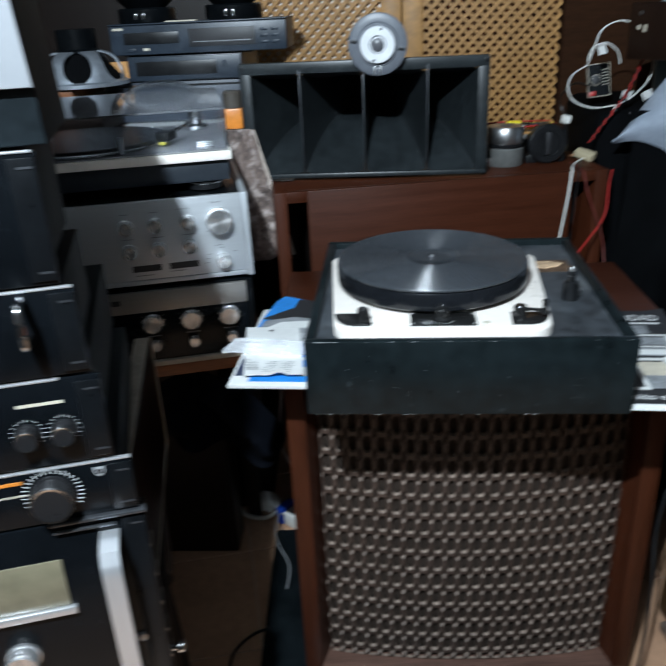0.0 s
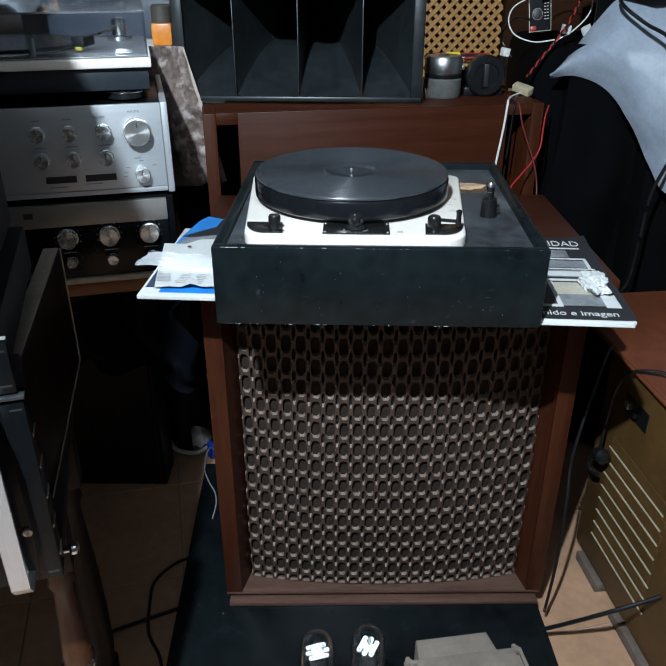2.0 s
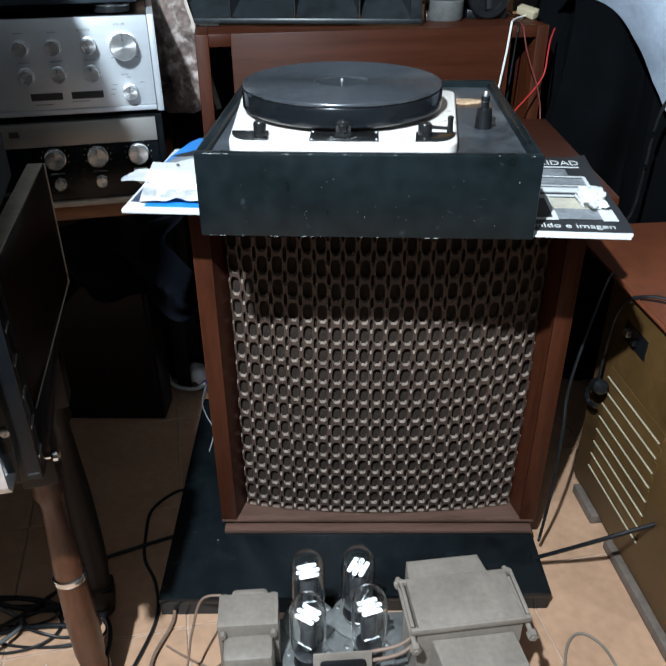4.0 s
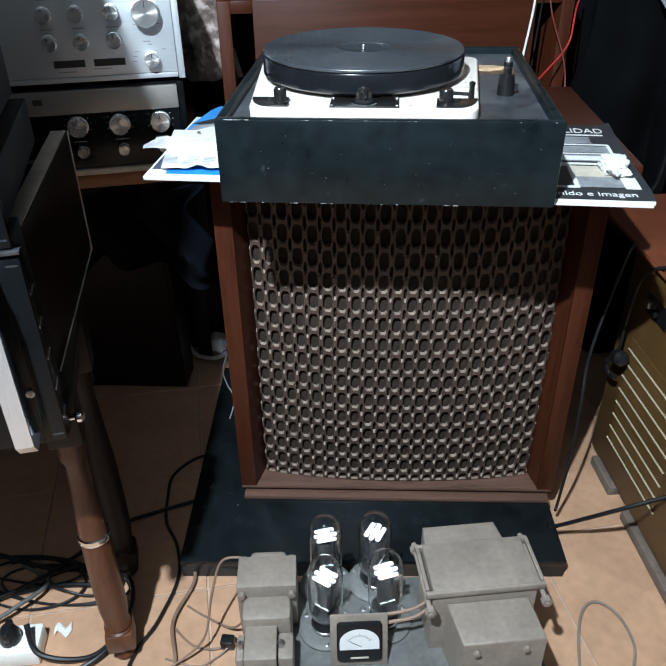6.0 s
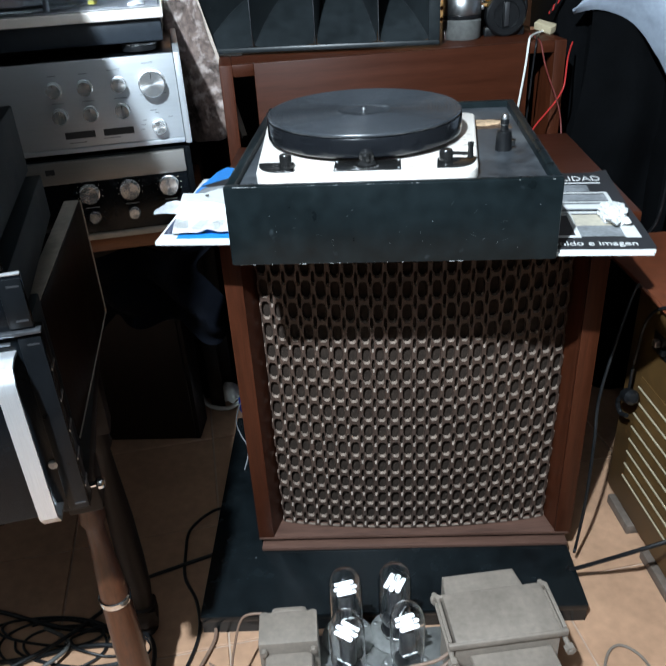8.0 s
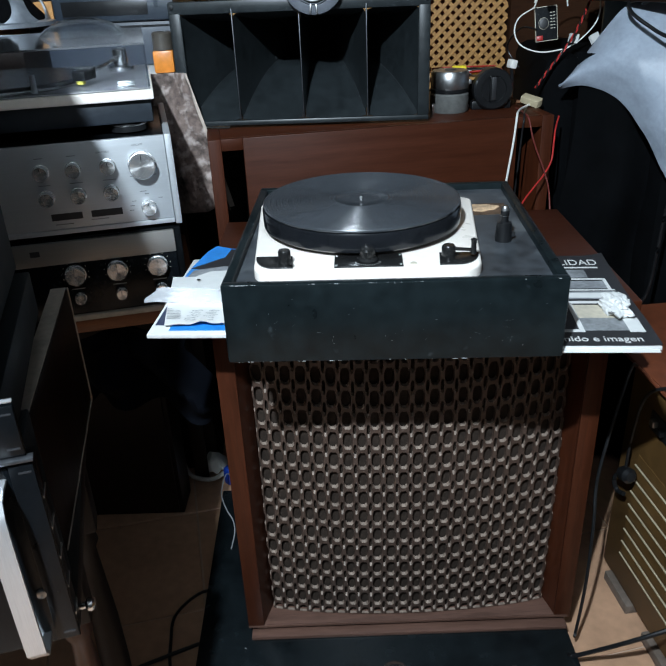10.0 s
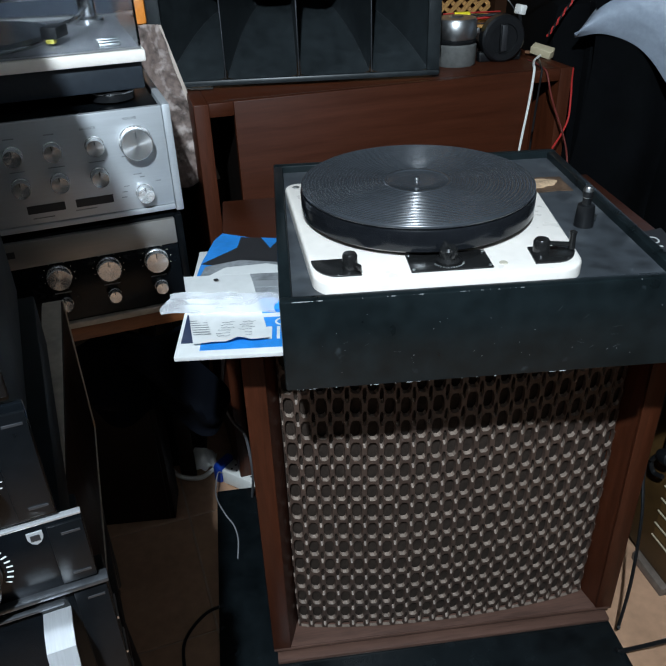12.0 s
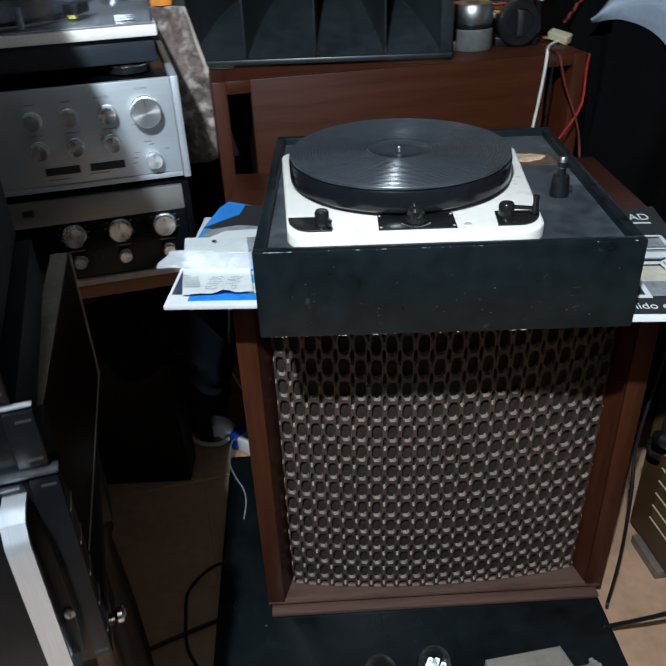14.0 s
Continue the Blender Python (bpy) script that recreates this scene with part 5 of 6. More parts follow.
    part("wire", tube([(0.11, 0.01, 0.2), (0.06, -0.02, 0.185), (0.0, -0.03, 0.18), (-0.02, -0.045, 0.17)], 0.003), M_TAN, valve, "brown wire")
    part("wire", tube([(0.11, 0.0, 0.195), (0.06, -0.03, 0.178), (0.0, -0.04, 0.174), (-0.02, -0.05, 0.165)], 0.003), M_TAN, valve)
    part("wire", tube([(0.084, 0.07, 0.2), (0.072, 0.065, 0.225), (0.08, 0.052, 0.24), (0.094, 0.048, 0.238)], 0.0026), M_GREYDARK, valve)
    part("wire", tube([(-0.225, 0.09, 0.19), (-0.26, 0.09, 0.18), (-0.28, 0.07, 0.12), (-0.3, 0.04, 0.04), (-0.36, 0.01, 0.006)], 0.0022), M_TAN, valve)
    part("knob_disc", lathe([(0.03, 0), (0.03, 0.02), (0.026, 0.024), (0, 0.024)], 28), M_GREYPAINT, valve, m=pose(-0.03, -0.03, 0.105))
    return seats


seats = valve_parts()


def valve_tube(m):
    v = thing("glass_valve", m, "clear glass power valve with white mica plates", "valve", "valves on the amplifier")
    part("socket_base", lathe([(0.0, 0.0), (0.024, 0.0), (0.024, 0.028), (0.022, 0.031), (0.0, 0.031)], 28), M_BLACKPLASTIC, v, "black base")
    part("base_rim", lathe([(0.0238, 0.003), (0.0252, 0.004), (0.0252, 0.008), (0.0238, 0.009)], 28, closed=False), M_CHROME, v, "bright base rim")
    g = part("envelope", lathe(hollow([(0.0235, 0.031), (0.027, 0.038), (0.0283, 0.06), (0.0283, 0.122), (0.0275, 0.131), (0.0248, 0.141), (0.0202, 0.149), (0.0142, 0.155), (0.0072, 0.1582), (0.0, 0.159)], 0.0009), 32, closed=False), M_GLASS, v, "clear glass envelope")
    g.visible_shadow = False
    part("anode", lathe([(0.0, 0.045), (0.011, 0.045), (0.0135, 0.05), (0.0135, 0.1), (0.011, 0.105), (0.0, 0.105)], 12), mat("smoked_anode", (0.05, 0.05, 0.052), 0.35, 0.5, var=0.4, scale=60), v, "dark anode")
    for y in (-0.0105, 0.0, 0.0105):
        L = 0.0165 if y else 0.0195
        part("mica_plate", prism(rounded(-L, L, y - 0.004, y + 0.004, 0.003, 3), 0.1185, 0.1197), M_MICA, v, "white mica plate")
        for x in (-0.0105, 0.0105):
            part("mica_hole", lathe([(0.0013, 0), (0.0013, 0.0003), (0, 0.0003)], 8), M_INK, v, m=pose(x, y, 0.1197))
    part("mica_bridge", box(-0.0085, 0.0085, -0.012, 0.012, 0.1172, 0.1184), M_MICA, v)
    for x in (-0.011, 0.011):
        part("support_rod", lathe([(0.0009, 0.1), (0.0009, 0.126), (0, 0.126)], 8), M_STEEL, v, m=pose(x, 0.0045, 0))
    part("getter_ring", moved(lathe([(0.005, 0), (0.0058, 0.0008), (0.005, 0.0016)], 16, closed=False), pose(0.004, 0, 0.128, 70)), M_STEEL, v)
    part("lower_mica", box(-0.013, 0.013, -0.0135, -0.0115, 0.057, 0.06, 0.001), M_MICA, v)
    return v


first = valve_tube(VA @ pose(seats[0][0], seats[0][1], 0.1132, 0, 0, 10))
for (x, y), a in zip(seats[1:], (60, -35, 15)):
    copy_thing(first, VA @ pose(x, y, 0.1132, 0, 0, a))


# ---- things on the rear cabinet ----
def rear_top_things():
    motor = thing("drum_motor", pose(0.197, 0.935, 0.942), "round metal motor with satin silver upper drum", "motor")
    part("lower_drum", lathe([(0.043, 0), (0.045, 0.003), (0.045, 0.04), (0.042, 0.044), (0, 0.044)], 40), M_GREYDARK, motor, "grey lower drum")
    part("band", lathe([(0.043, 0.044), (0.044, 0.046), (0.044, 0.052), (0.042, 0.053), (0, 0.053)], 40), M_BLACKPLASTIC, motor)
    part("upper_drum", lathe([(0.043, 0.053), (0.044, 0.056), (0.044, 0.086), (0.04, 0.092), (0.015, 0.093), (0.012, 0.096), (0, 0.096)], 40), M_STEEL, motor, "satin silver upper drum")
    part("lug", box(0.04, 0.05, -0.006, 0.006, 0.06, 0.07, 0.001), M_STEEL, motor)
    part("spacer", lathe([(0.005, 0), (0.005, 0.022), (0, 0.023)], 14), M_CHROME, motor, m=pose(-0.04, -0.03, 0))
    spool = thing("black_speaker_back", pose(0.297, 0.94, 0.942, 0, 0, 8), "black round plastic spool with slotted hub", "spool")
    part("disc", moved(lathe([(0.0, -0.014), (0.043, -0.014), (0.047, -0.01), (0.047, 0.01), (0.043, 0.014), (0.03, 0.0145), (0.029, 0.011), (0, 0.011)], 48), pose(0, 0, 0.047, 90)), M_BLACKPLASTIC, spool)
    part("slot", box(-0.006, 0.006, -0.0165, -0.0105, 0.022, 0.075, 0.002), M_INK, spool)
    part("slot_rib", box(-0.0095, -0.006, -0.0175, -0.01, 0.02, 0.077, 0.001), M_BLACKPLASTIC, spool)
    part("bracket", box(-0.047, 0.047, 0.0, 0.02, 0.0, 0.02, 0.003), M_BLACKPLASTIC, spool)
    tangle = thing("parts_tangle", pose(0.225, 1.02, 0.942), "tangle of capacitors and coloured wires on a small board", "electronics")
    part("board", box(-0.06, 0.09, -0.03, 0.05, 0.06, 0.066, 0.001), M_OCHRE, tangle)
    part("board_leg", box(-0.05, 0.08, -0.01, 0.03, 0.0, 0.06, 0.002), M_DARKWOOD, tangle)
    part("yellow_capacitor", moved(lathe([(0.008, -0.017), (0.0095, -0.015), (0.0095, 0.015), (0.008, 0.017), (0, 0.017)], 18), pose(0.0, -0.01, 0.082, 0, 90, 0)), M_YELLOW, tangle, "yellow capacitor")
    part("white_capacitor", lathe([(0.007, 0), (0.007, 0.014), (0, 0.015)], 14), M_WHITEPLASTIC, tangle, m=pose(0.025, 0.0, 0.066))
    rnd = random.Random(5)
    for k in range(9):
        m = (M_REDPLASTIC, M_BLACKPLASTIC, M_YELLOW, M_COPPER)[k % 4]
        pts = [(rnd.uniform(-0.07, 0.1), rnd.uniform(-0.03, 0.04), 0.066 + rnd.uniform(0.002, 0.02)) for _ in range(5)]
        part("wire", tube(pts, 0.0014, 6, 6), m, tangle)
    cap = thing("white_connector", pose(0.33, 0.99, 0.942), "small white plastic connector on a black lead", "connector")
    part("shell", box(-0.008, 0.008, -0.012, 0.012, 0.085, 0.105, 0.003), M_WHITEPLASTIC, cap, m=pose(0, 0, 0, 0, 12, 20))
    part("lead", tube([(0.015, 0, 0.09), (0.02, 0.0, 0.05), (0.01, 0.01, 0.0)], 0.004), M_BLACKPLASTIC, cap)
    wedge = thing("cream_plug", pose(0.393, 0.955, 0.949, 0, 0, -38), "cream plastic plug lying on the cabinet edge", "plug")
    part("shell", moved(prism([(-0.024, -0.01), (0.022, -0.012), (0.025, 0.0), (0.022, 0.012), (-0.024, 0.01)], -0.006, 0.01, 0.002), pose(0, 0, 0.006, 16, 12, 0)), mat("cream_plastic", (0.45, 0.38, 0.25), 0.45, var=0.12, scale=25), wedge)
    part("pin", box(-0.038, -0.028, -0.003, 0.003, 0.0, 0.005), M_COPPER, wedge)
    white = solid("white_flex", tube([(0.4, 0.967, 0.948), (0.365, 0.912, 0.948), (0.345, 0.855, 0.949), (0.339, 0.829, 0.942), (0.334, 0.824, 0.886), (0.322, 0.82, 0.786), (0.312, 0.817, 0.686), (0.31, 0.817, 0.486)], 0.0026), M_WHITEPLASTIC, "white twin flex hanging down the rear cabinet", "cable")
    solid("black_flex", tube([(0.375, 0.917, 0.947), (0.36, 0.859, 0.948), (0.356, 0.833, 0.94), (0.352, 0.83, 0.886), (0.345, 0.827, 0.736), (0.34, 0.827, 0.536)], 0.0022), M_BLACKPLASTIC, "thin black flex on the rear cabinet", "cable")
    solid("brown_wire", tube([(0.352, 0.919, 0.946), (0.358, 0.869, 0.947), (0.366, 0.833, 0.939), (0.376, 0.824, 0.9), (0.39, 0.821, 0.863), (0.408, 0.814, 0.82), (0.42, 0.804, 0.775), (0.425, 0.779, 0.695)], 0.002), mat("dark_red_sleeve", (0.12, 0.02, 0.015), 0.45), "dark red wire on the rear cabinet", "cable")
    solid("red_wire", tube([(0.452, 0.919, 0.925), (0.438, 0.879, 0.905), (0.432, 0.857, 0.883), (0.426, 0.839, 0.841), (0.405, 0.814, 0.813), (0.381, 0.789, 0.793), (0.345, 0.739, 0.763), (0.335, 0.719, 0.695)], 0.002), M_REDPLASTIC, "bright red wire on the rear cabinet", "cable")


rear_top_things()

# ---- lattice doors and dark panelling at the back ----
def lattice_door(x0, x1, z0, z1, y, label, stile_left=True, stile_right=True):
    d = thing("lattice_door", pose(0, y, 0), label, "door", "lattice doors")
    st = 0.062
    if stile_left:
        part("stile", box(x0, x0 + st, 0, 0.025, z0, z1, 0.003), M_OCHRE, d)
        x0 += st
    if stile_right:
        part("stile", box(x1 - st, x1, 0, 0.025, z0, z1, 0.003), M_OCHRE, d)
        x1 -= st
    part("rail", box(x0, x1, 0, 0.025, z0, z0 + 0.06, 0.003), M_OCHRE, d)
    part("rail", box(x0, x1, 0, 0.025, z1 - 0.06, z1, 0.003), M_OCHRE, d)
    p, w = 0.0315, 0.0064
    a0, a1, b0, b1 = x0, x1, z0 + 0.055, z1 - 0.055
    for sgn in (1, -1):
        k0 = int(math.floor((b0 - sgn * (a1 if sgn > 0 else a0)) / p)) - 1
        k = k0
        while True:
            c = k * p
            # line z = c + sgn * x inside the rectangle
            xs = sorted(((b0 - c) * sgn, (b1 - c) * sgn))
            lo, hi = max(a0, xs[0]), min(a1, xs[1])
            if c > b1 + abs(a0) + abs(a1):
                break
            k += 1
            if hi - lo < 0.006:
                continue
            L = (hi - lo) * math.sqrt(2)
            yy = 0.008 if sgn > 0 else 0.0135
            part("slat", box(-L / 2, L / 2, -0.0027, 0.0027, -w / 1.0 * 0.85, w * 0.85), M_OCHRE, d, m=Matrix.Translation(((lo + hi) / 2, yy, c + sgn * (lo + hi) / 2)) @ Matrix.Rotation(radians(-45 * sgn), 4, "Y"), smooth=False)
    return d


lattice_door(-0.53, -0.0585, 0.8, 1.5, 1.5, "ochre wooden lattice door beside the dark panelling", False, True)
lattice_door(-0.0555, 0.41, 0.8, 1.5, 1.5, "ochre wooden lattice door behind the horn", True, False)
solid("cream_backing", box(-0.55, -0.06, 1.527, 1.56, 0.7, 1.6), M_CREAM, "cream board behind a lattice door", "board", kind="structure")
solid("brown_backing", box(-0.055, 0.41, 1.545, 1.56, 0.7, 1.6), M_SHELF, "brown board behind a lattice door", "board", kind="structure")
solid("door_base", box(-0.55, 0.41, 1.49, 1.56, 0.0, 0.7), M_DARKWOOD, "dark wood base under the lattice doors", "panelling", kind="structure")
solid("door_base_rail", box(-0.55, 0.41, 1.49, 1.545, 0.7, 0.8), M_DARKWOOD, "dark wood rail under the lattice doors", "panelling", kind="structure")
solid("dark_panelling", box(0.412, 1.615, 1.46, 1.6, 0.0, 2.2, 0.004), mat("dark_brown_panel", (0.03, 0.012, 0.0055), 0.85, var=0.35, scale=5, stretch=(1, 1, 8), spec=0.08), "dark brown wood panelling", "panelling", kind="structure")
solid("dark_panelling_side", box(-1.615, -0.552, 1.5, 1.6, 0.0, 2.2, 0.004), M_DARKWOOD, "nearly black wood panelling", "panelling", kind="structure")

# ---- sideboard with disc player on the left ----
def sideboard_things():
    sb = thing("sideboard", pose(-0.43, 0.79, 0.0, 0, 0, 4), "dark sideboard under a lace cloth", "sideboard")
    part("body", box(-0.95, 0.0, 0.0, 0.5, 0.0, 1.045, 0.004), M_DARKWOOD, sb)
    part("top", box(-0.96, 0.008, -0.01, 0.5, 1.0455, 1.062, 0.003), M_WALNUT, sb)
    lace = thing("lace_cloth", pose(-0.43, 0.79, 0.0, 0, 0, 4), "brown and cream lace cloth hanging over the sideboard corner", "cloth")
    part("drape", sheet(40, 40, lambda u, v: (-0.14 + 0.18 * u + 0.075 * v * u + 0.006 * noise.noise((u * 6, v * 5, 2)), -0.018 - 0.03 * v + 0.015 * math.sin(14 * u + 2 * v) * v + 0.012 * noise.noise((u * 11, v * 9, 7)), 1.068 - 0.30 * v + 0.012 * noise.noise((u * 7, 1, v)) * v), 0.002), M_LACE, lace, "lace drape")
    part("under_cloth", sheet(20, 30, lambda u, v: (-0.03 + 0.075 * u + 0.075 * v, -0.006 - 0.012 * v + 0.006 * math.sin(11 * u + 3 * v), 1.066 - 0.3 * v), 0.002), mat("cream_cotton", (0.42, 0.35, 0.3), 0.85, var=0.3, scale=9, bump=0.3), lace, "cream cotton under the lace")
    part("cover", sheet(12, 10, lambda u, v: (-0.3 + 0.31 * u, -0.016 + 0.3 * v, 1.0635 + 0.002 * noise.noise((u * 9, v * 9, 0))), 0.0015), M_PAPER, lace, "cream cloth on the sideboard")
    jar = thing("orange_bottle", pose(-0.437, 0.815, 1.066), "small square orange jar with grey-brown cap", "bottle")
    part("bottle", box(-0.022, 0.022, -0.022, 0.022, 0, 0.046, 0.004), M_ORANGE, jar, m=pose(0, 0, 0, 0, 0, 8))
    part("cap", lathe([(0.0, 0.0462), (0.0215, 0.0462), (0.0215, 0.079), (0.018, 0.083), (0, 0.083)], 28), mat("grey_brown_cap", (0.07, 0.06, 0.05), 0.4), jar)
    M_NAVYPLASTIC = mat("blue_black_plastic", (0.02, 0.029, 0.042), 0.4, var=0.2, scale=15, bump=0.03)
    box1 = thing("grey_box", pose(-0.448, 0.96, 1.066, 0, 0, 2), "plain dark grey equipment box", "box")
    part("body", box(-0.34, 0.0, 0.0, 0.26, 0.0, 0.096, 0.003), mat("slate_plastic", (0.042, 0.052, 0.07), 0.45, var=0.15), box1)
    part("trim", box(-0.34, 0.0, -0.002, 0.0, 0.084, 0.088), M_BLACKPLASTIC, box1)
    vcr = thing("video_recorder", pose(-0.438, 0.955, 1.163, 0, 0, 2), "dark blue-black video recorder", "video recorder")
    part("body", box(-0.28, 0.0, 0.0, 0.25, 0.0, 0.058, 0.002), M_NAVYPLASTIC, vcr)
    f = part("front", box(-0.28, 0.0, -0.006, -0.0005, 0.002, 0.056, 0.002), M_NAVYPLASTIC, vcr)
    part("flap", box(-0.26, -0.06, -0.0075, -0.006, 0.014, 0.046, 0.001), M_BLACKPLASTIC, f)
    part("button", box(-0.045, -0.035, -0.008, -0.006, 0.03, 0.044), M_NAVYPLASTIC, f)
    cd = thing("disc_player", pose(-0.322, 0.95, 1.2215, 0, 0, 1), "blue-black disc player with tray and display", "disc player")
    part("body", box(-0.43, 0.0, 0.004, 0.13, 0.006, 0.071, 0.002), M_NAVYPLASTIC, cd)
    f = part("front", box(-0.43, 0.0, -0.006, 0.0035, 0.004, 0.07, 0.003), M_NAVYPLASTIC, cd)
    part("tray", box(-0.395, -0.26, -0.0085, -0.006, 0.028, 0.054, 0.001), M_BLACKPLASTIC, f, "disc tray")
    part("display", box(-0.235, -0.075, -0.0075, -0.006, 0.018, 0.058, 0.001), M_INK, f, "dark display")
    part("display_line", box(-0.225, -0.085, -0.0082, -0.0075, 0.028, 0.03), M_GREYPRINT, f)
    for k in range(3):
        for j in range(2):
            part("button", box(-0.062 + 0.026 * j, -0.045 + 0.026 * j, -0.0085, -0.006, 0.02 + 0.014 * k, 0.026 + 0.014 * k, 0.001), M_NAVYPLASTIC, f)
    part("button", box(-0.39, -0.37, -0.009, -0.006, 0.012, 0.019, 0.001), M_NAVYPLASTIC, f)
    part("caption_bar", box(-0.35, -0.335, -0.0066, -0.006, 0.013, 0.019), M_PIPING, f)
    part("caption_bar", box(-0.42, -0.395, -0.0066, -0.006, 0.06, 0.0655), M_PIPING, f)
    part("top_lip", box(-0.432, 0.002, -0.008, 0.13, 0.0712, 0.074, 0.001), M_NAVYPLASTIC, cd)
    for x, z in ((-0.40, 0), (-0.1, 0)):
        part("foot", lathe([(0.012, 0), (0.012, 0.006), (0, 0.006)], 14), M_BLACKPLASTIC, cd, m=pose(x, 0.03, 0))
    for x in (-0.36, -0.14):
        w = thing("black_woofer", pose(-0.322 + x, 1.03, 1.2955), "black round loudspeaker unit lying on the disc player", "loudspeaker")
        part("magnet", lathe([(0.068, 0), (0.07, 0.004), (0.07, 0.03), (0.066, 0.034), (0, 0.034)], 40), M_BLACKMETAL, w)
        part("basket", lathe([(0.05, 0.034), (0.11, 0.09), (0.12, 0.095), (0, 0.096)], 40), M_BLACKMETAL, w)
        for k in (-0.008, 0.01):
            part("terminal", box(k, k + 0.006, -0.073, -0.069, 0.008, 0.022, 0.001), M_CHROME, w)
    slip = solid("card_strip", box(-0.73, -0.55, 0.99, 1.0, 1.2955, 1.2985), M_PIPING, "pale card strip on the disc player", "card")
    drv = thing("basket_driver", pose(-0.82, 0.9, 1.066), "loudspeaker driver with grey cast metal basket", "loudspeaker")
    part("rim", lathe([(0.1, 0.098), (0.112, 0.1), (0.112, 0.108), (0.1, 0.112), (0.096, 0.104)], 40, closed=False), M_CAST, drv, "pressed metal rim")
    for k in range(6):
        a = 2 * math.pi * (k + 0.3) / 6
        part("rib", sheet(6, 10, lambda u, v: ((0.103 - 0.018 * v - 0.036 * v ** 4) * math.cos(a + (u - 0.5) * (0.34 + 0.5 * abs(2 * v - 1) ** 3)), (0.103 - 0.018 * v - 0.036 * v ** 4) * math.sin(a + (u - 0.5) * (0.34 + 0.5 * abs(2 * v - 1) ** 3)), 0.11 + 0.08 * v - 0.012 * v ** 4), 0.004), M_CAST, drv, "broad cast rib")
    part("cone", lathe([(0.098, 0.112), (0.04, 0.178), (0, 0.18)], 40), M_BLACKCLOTH, drv)
    part("magnet", lathe([(0.05, 0.172), (0.052, 0.178), (0.046, 0.182), (0.046, 0.225), (0, 0.226)], 32), M_BLACKMETAL, drv)
    part("board", box(-0.2, 0.01, -0.1, 0.1, 0.076, 0.097, 0.002), M_SHELF, drv, "orange wooden board")
    part("block", box(-0.19, 0.07, -0.09, 0.09, 0.0, 0.0755, 0.002), M_DARKWOOD, drv)
    solid("cardboard_piece", box(-0.02, 0.02, -0.004, 0.004, 0.0, 0.05, 0.001), mat("orange_card", (0.42, 0.2, 0.06), 0.7, var=0.3, scale=20), "orange cardboard piece beside the driver", "cardboard", m=pose(-0.735, 0.93, 1.163, 0, 0, 10))


sideboard_things()

# ---- black draped stack on the right with amplifier ----
def right_stack():
    st = thing("black_draped_speaker", pose(0.0, 0.0, 0.0), "tall loudspeaker draped in black cloth", "loudspeaker")
    part("lower_drape", sheet(48, 30, lambda u, v: (
        0.475 + 0.9 * u + 0.02 * math.sin(9 * v) * (1 - u), 0.905 - 0.22 * u + 0.02 * math.sin(30 * u + 2 * v) + 0.03 * noise.noise((u * 6, v * 5, 3)), 1.06 * v + 0.004), 0.004), M_BLACKCLOTH, st, "black cloth front")
    part("body", box(0.50, 1.45, 0.97, 1.4, 0.0, 1.05, 0.02), M_BLACKCLOTH, st)
    part("shoulder", box(0.42, 0.52, 0.99, 1.4, 0.0, 1.05, 0.03), M_BLACKCLOTH, st)
    part("side_body", box(0.66, 1.45, 0.8, 0.968, 0.0, 1.0, 0.04), M_BLACKCLOTH, st)
    cl = thing("grey_cloth", pose(0, 0, 0), "creased grey-blue cloth draped over the black loudspeaker", "cloth")
    lower = smooth_line([(0.452, 0.93, 0.985), (0.50, 0.90, 0.995), (0.56, 0.86, 0.972), (0.61, 0.82, 0.915), (0.655, 0.78, 0.83), (0.695, 0.745, 0.768), (0.74, 0.71, 0.775), (0.9, 0.62, 0.86)], 8)
    upper = smooth_line([(0.456, 0.935, 0.99), (0.50, 0.935, 1.055), (0.54, 0.93, 1.115), (0.575, 0.92, 1.158), (0.62, 0.9, 1.166), (0.7, 0.86, 1.166), (0.82, 0.8, 1.166), (1.0, 0.74, 1.166)], 8)
    n = len(lower) - 1

    def drape(u, v):
        k = min(n - 1, int(u * n))
        q = u * n - k
        lo, up = lower[k].lerp(lower[k + 1], q), upper[k].lerp(upper[k + 1], q)
        p = lo.lerp(up, v)
        b = math.sin(math.pi * v) * (0.05 * u + 0.02)
        w = 0.0035 * noise.noise((p.x * 12 + p.z * 5, p.z * 15 - p.x * 7, 1)) + 0.0009 * noise.noise((p.x * 40 + p.z * 26, p.z * 44, 5))
        return (p.x - b * 0.4 + w, p.y - b * 0.9 + w, p.z + b * 0.35)
    part("drape", sheet(70, 50, drape, 0.004), M_GREYCLOTH, cl, "creased drape")
    part("top_cover", box(0.6, 1.4, 0.9, 1.3, 1.1595, 1.1655, 0.002), M_GREYCLOTH, cl)
    am = thing("wooden_cased_amplifier", pose(0.622, 0.80, 1.168, 0, 0, 33), "amplifier in dark wooden sleeve with black front", "amplifier")
    part("sleeve", box(0.0, 0.43, 0.006, 0.262, 0.0, 0.122, 0.003), M_SLEEVE, am, "dark wooden sleeve")
    f = part("front", box(0.004, 0.426, -0.004, 0.0055, 0.004, 0.118, 0.002), M_BLACKPANEL, am, "black front")
    for k in range(4):
        part("caption_bar", box(0.04, 0.065, -0.0048, -0.004, 0.03 + 0.02 * k, 0.032 + 0.02 * k), M_PIPING, f)
    knob(0.006, 0.008, f, 0.045, 0.02, depth=-0.004, name="socket")
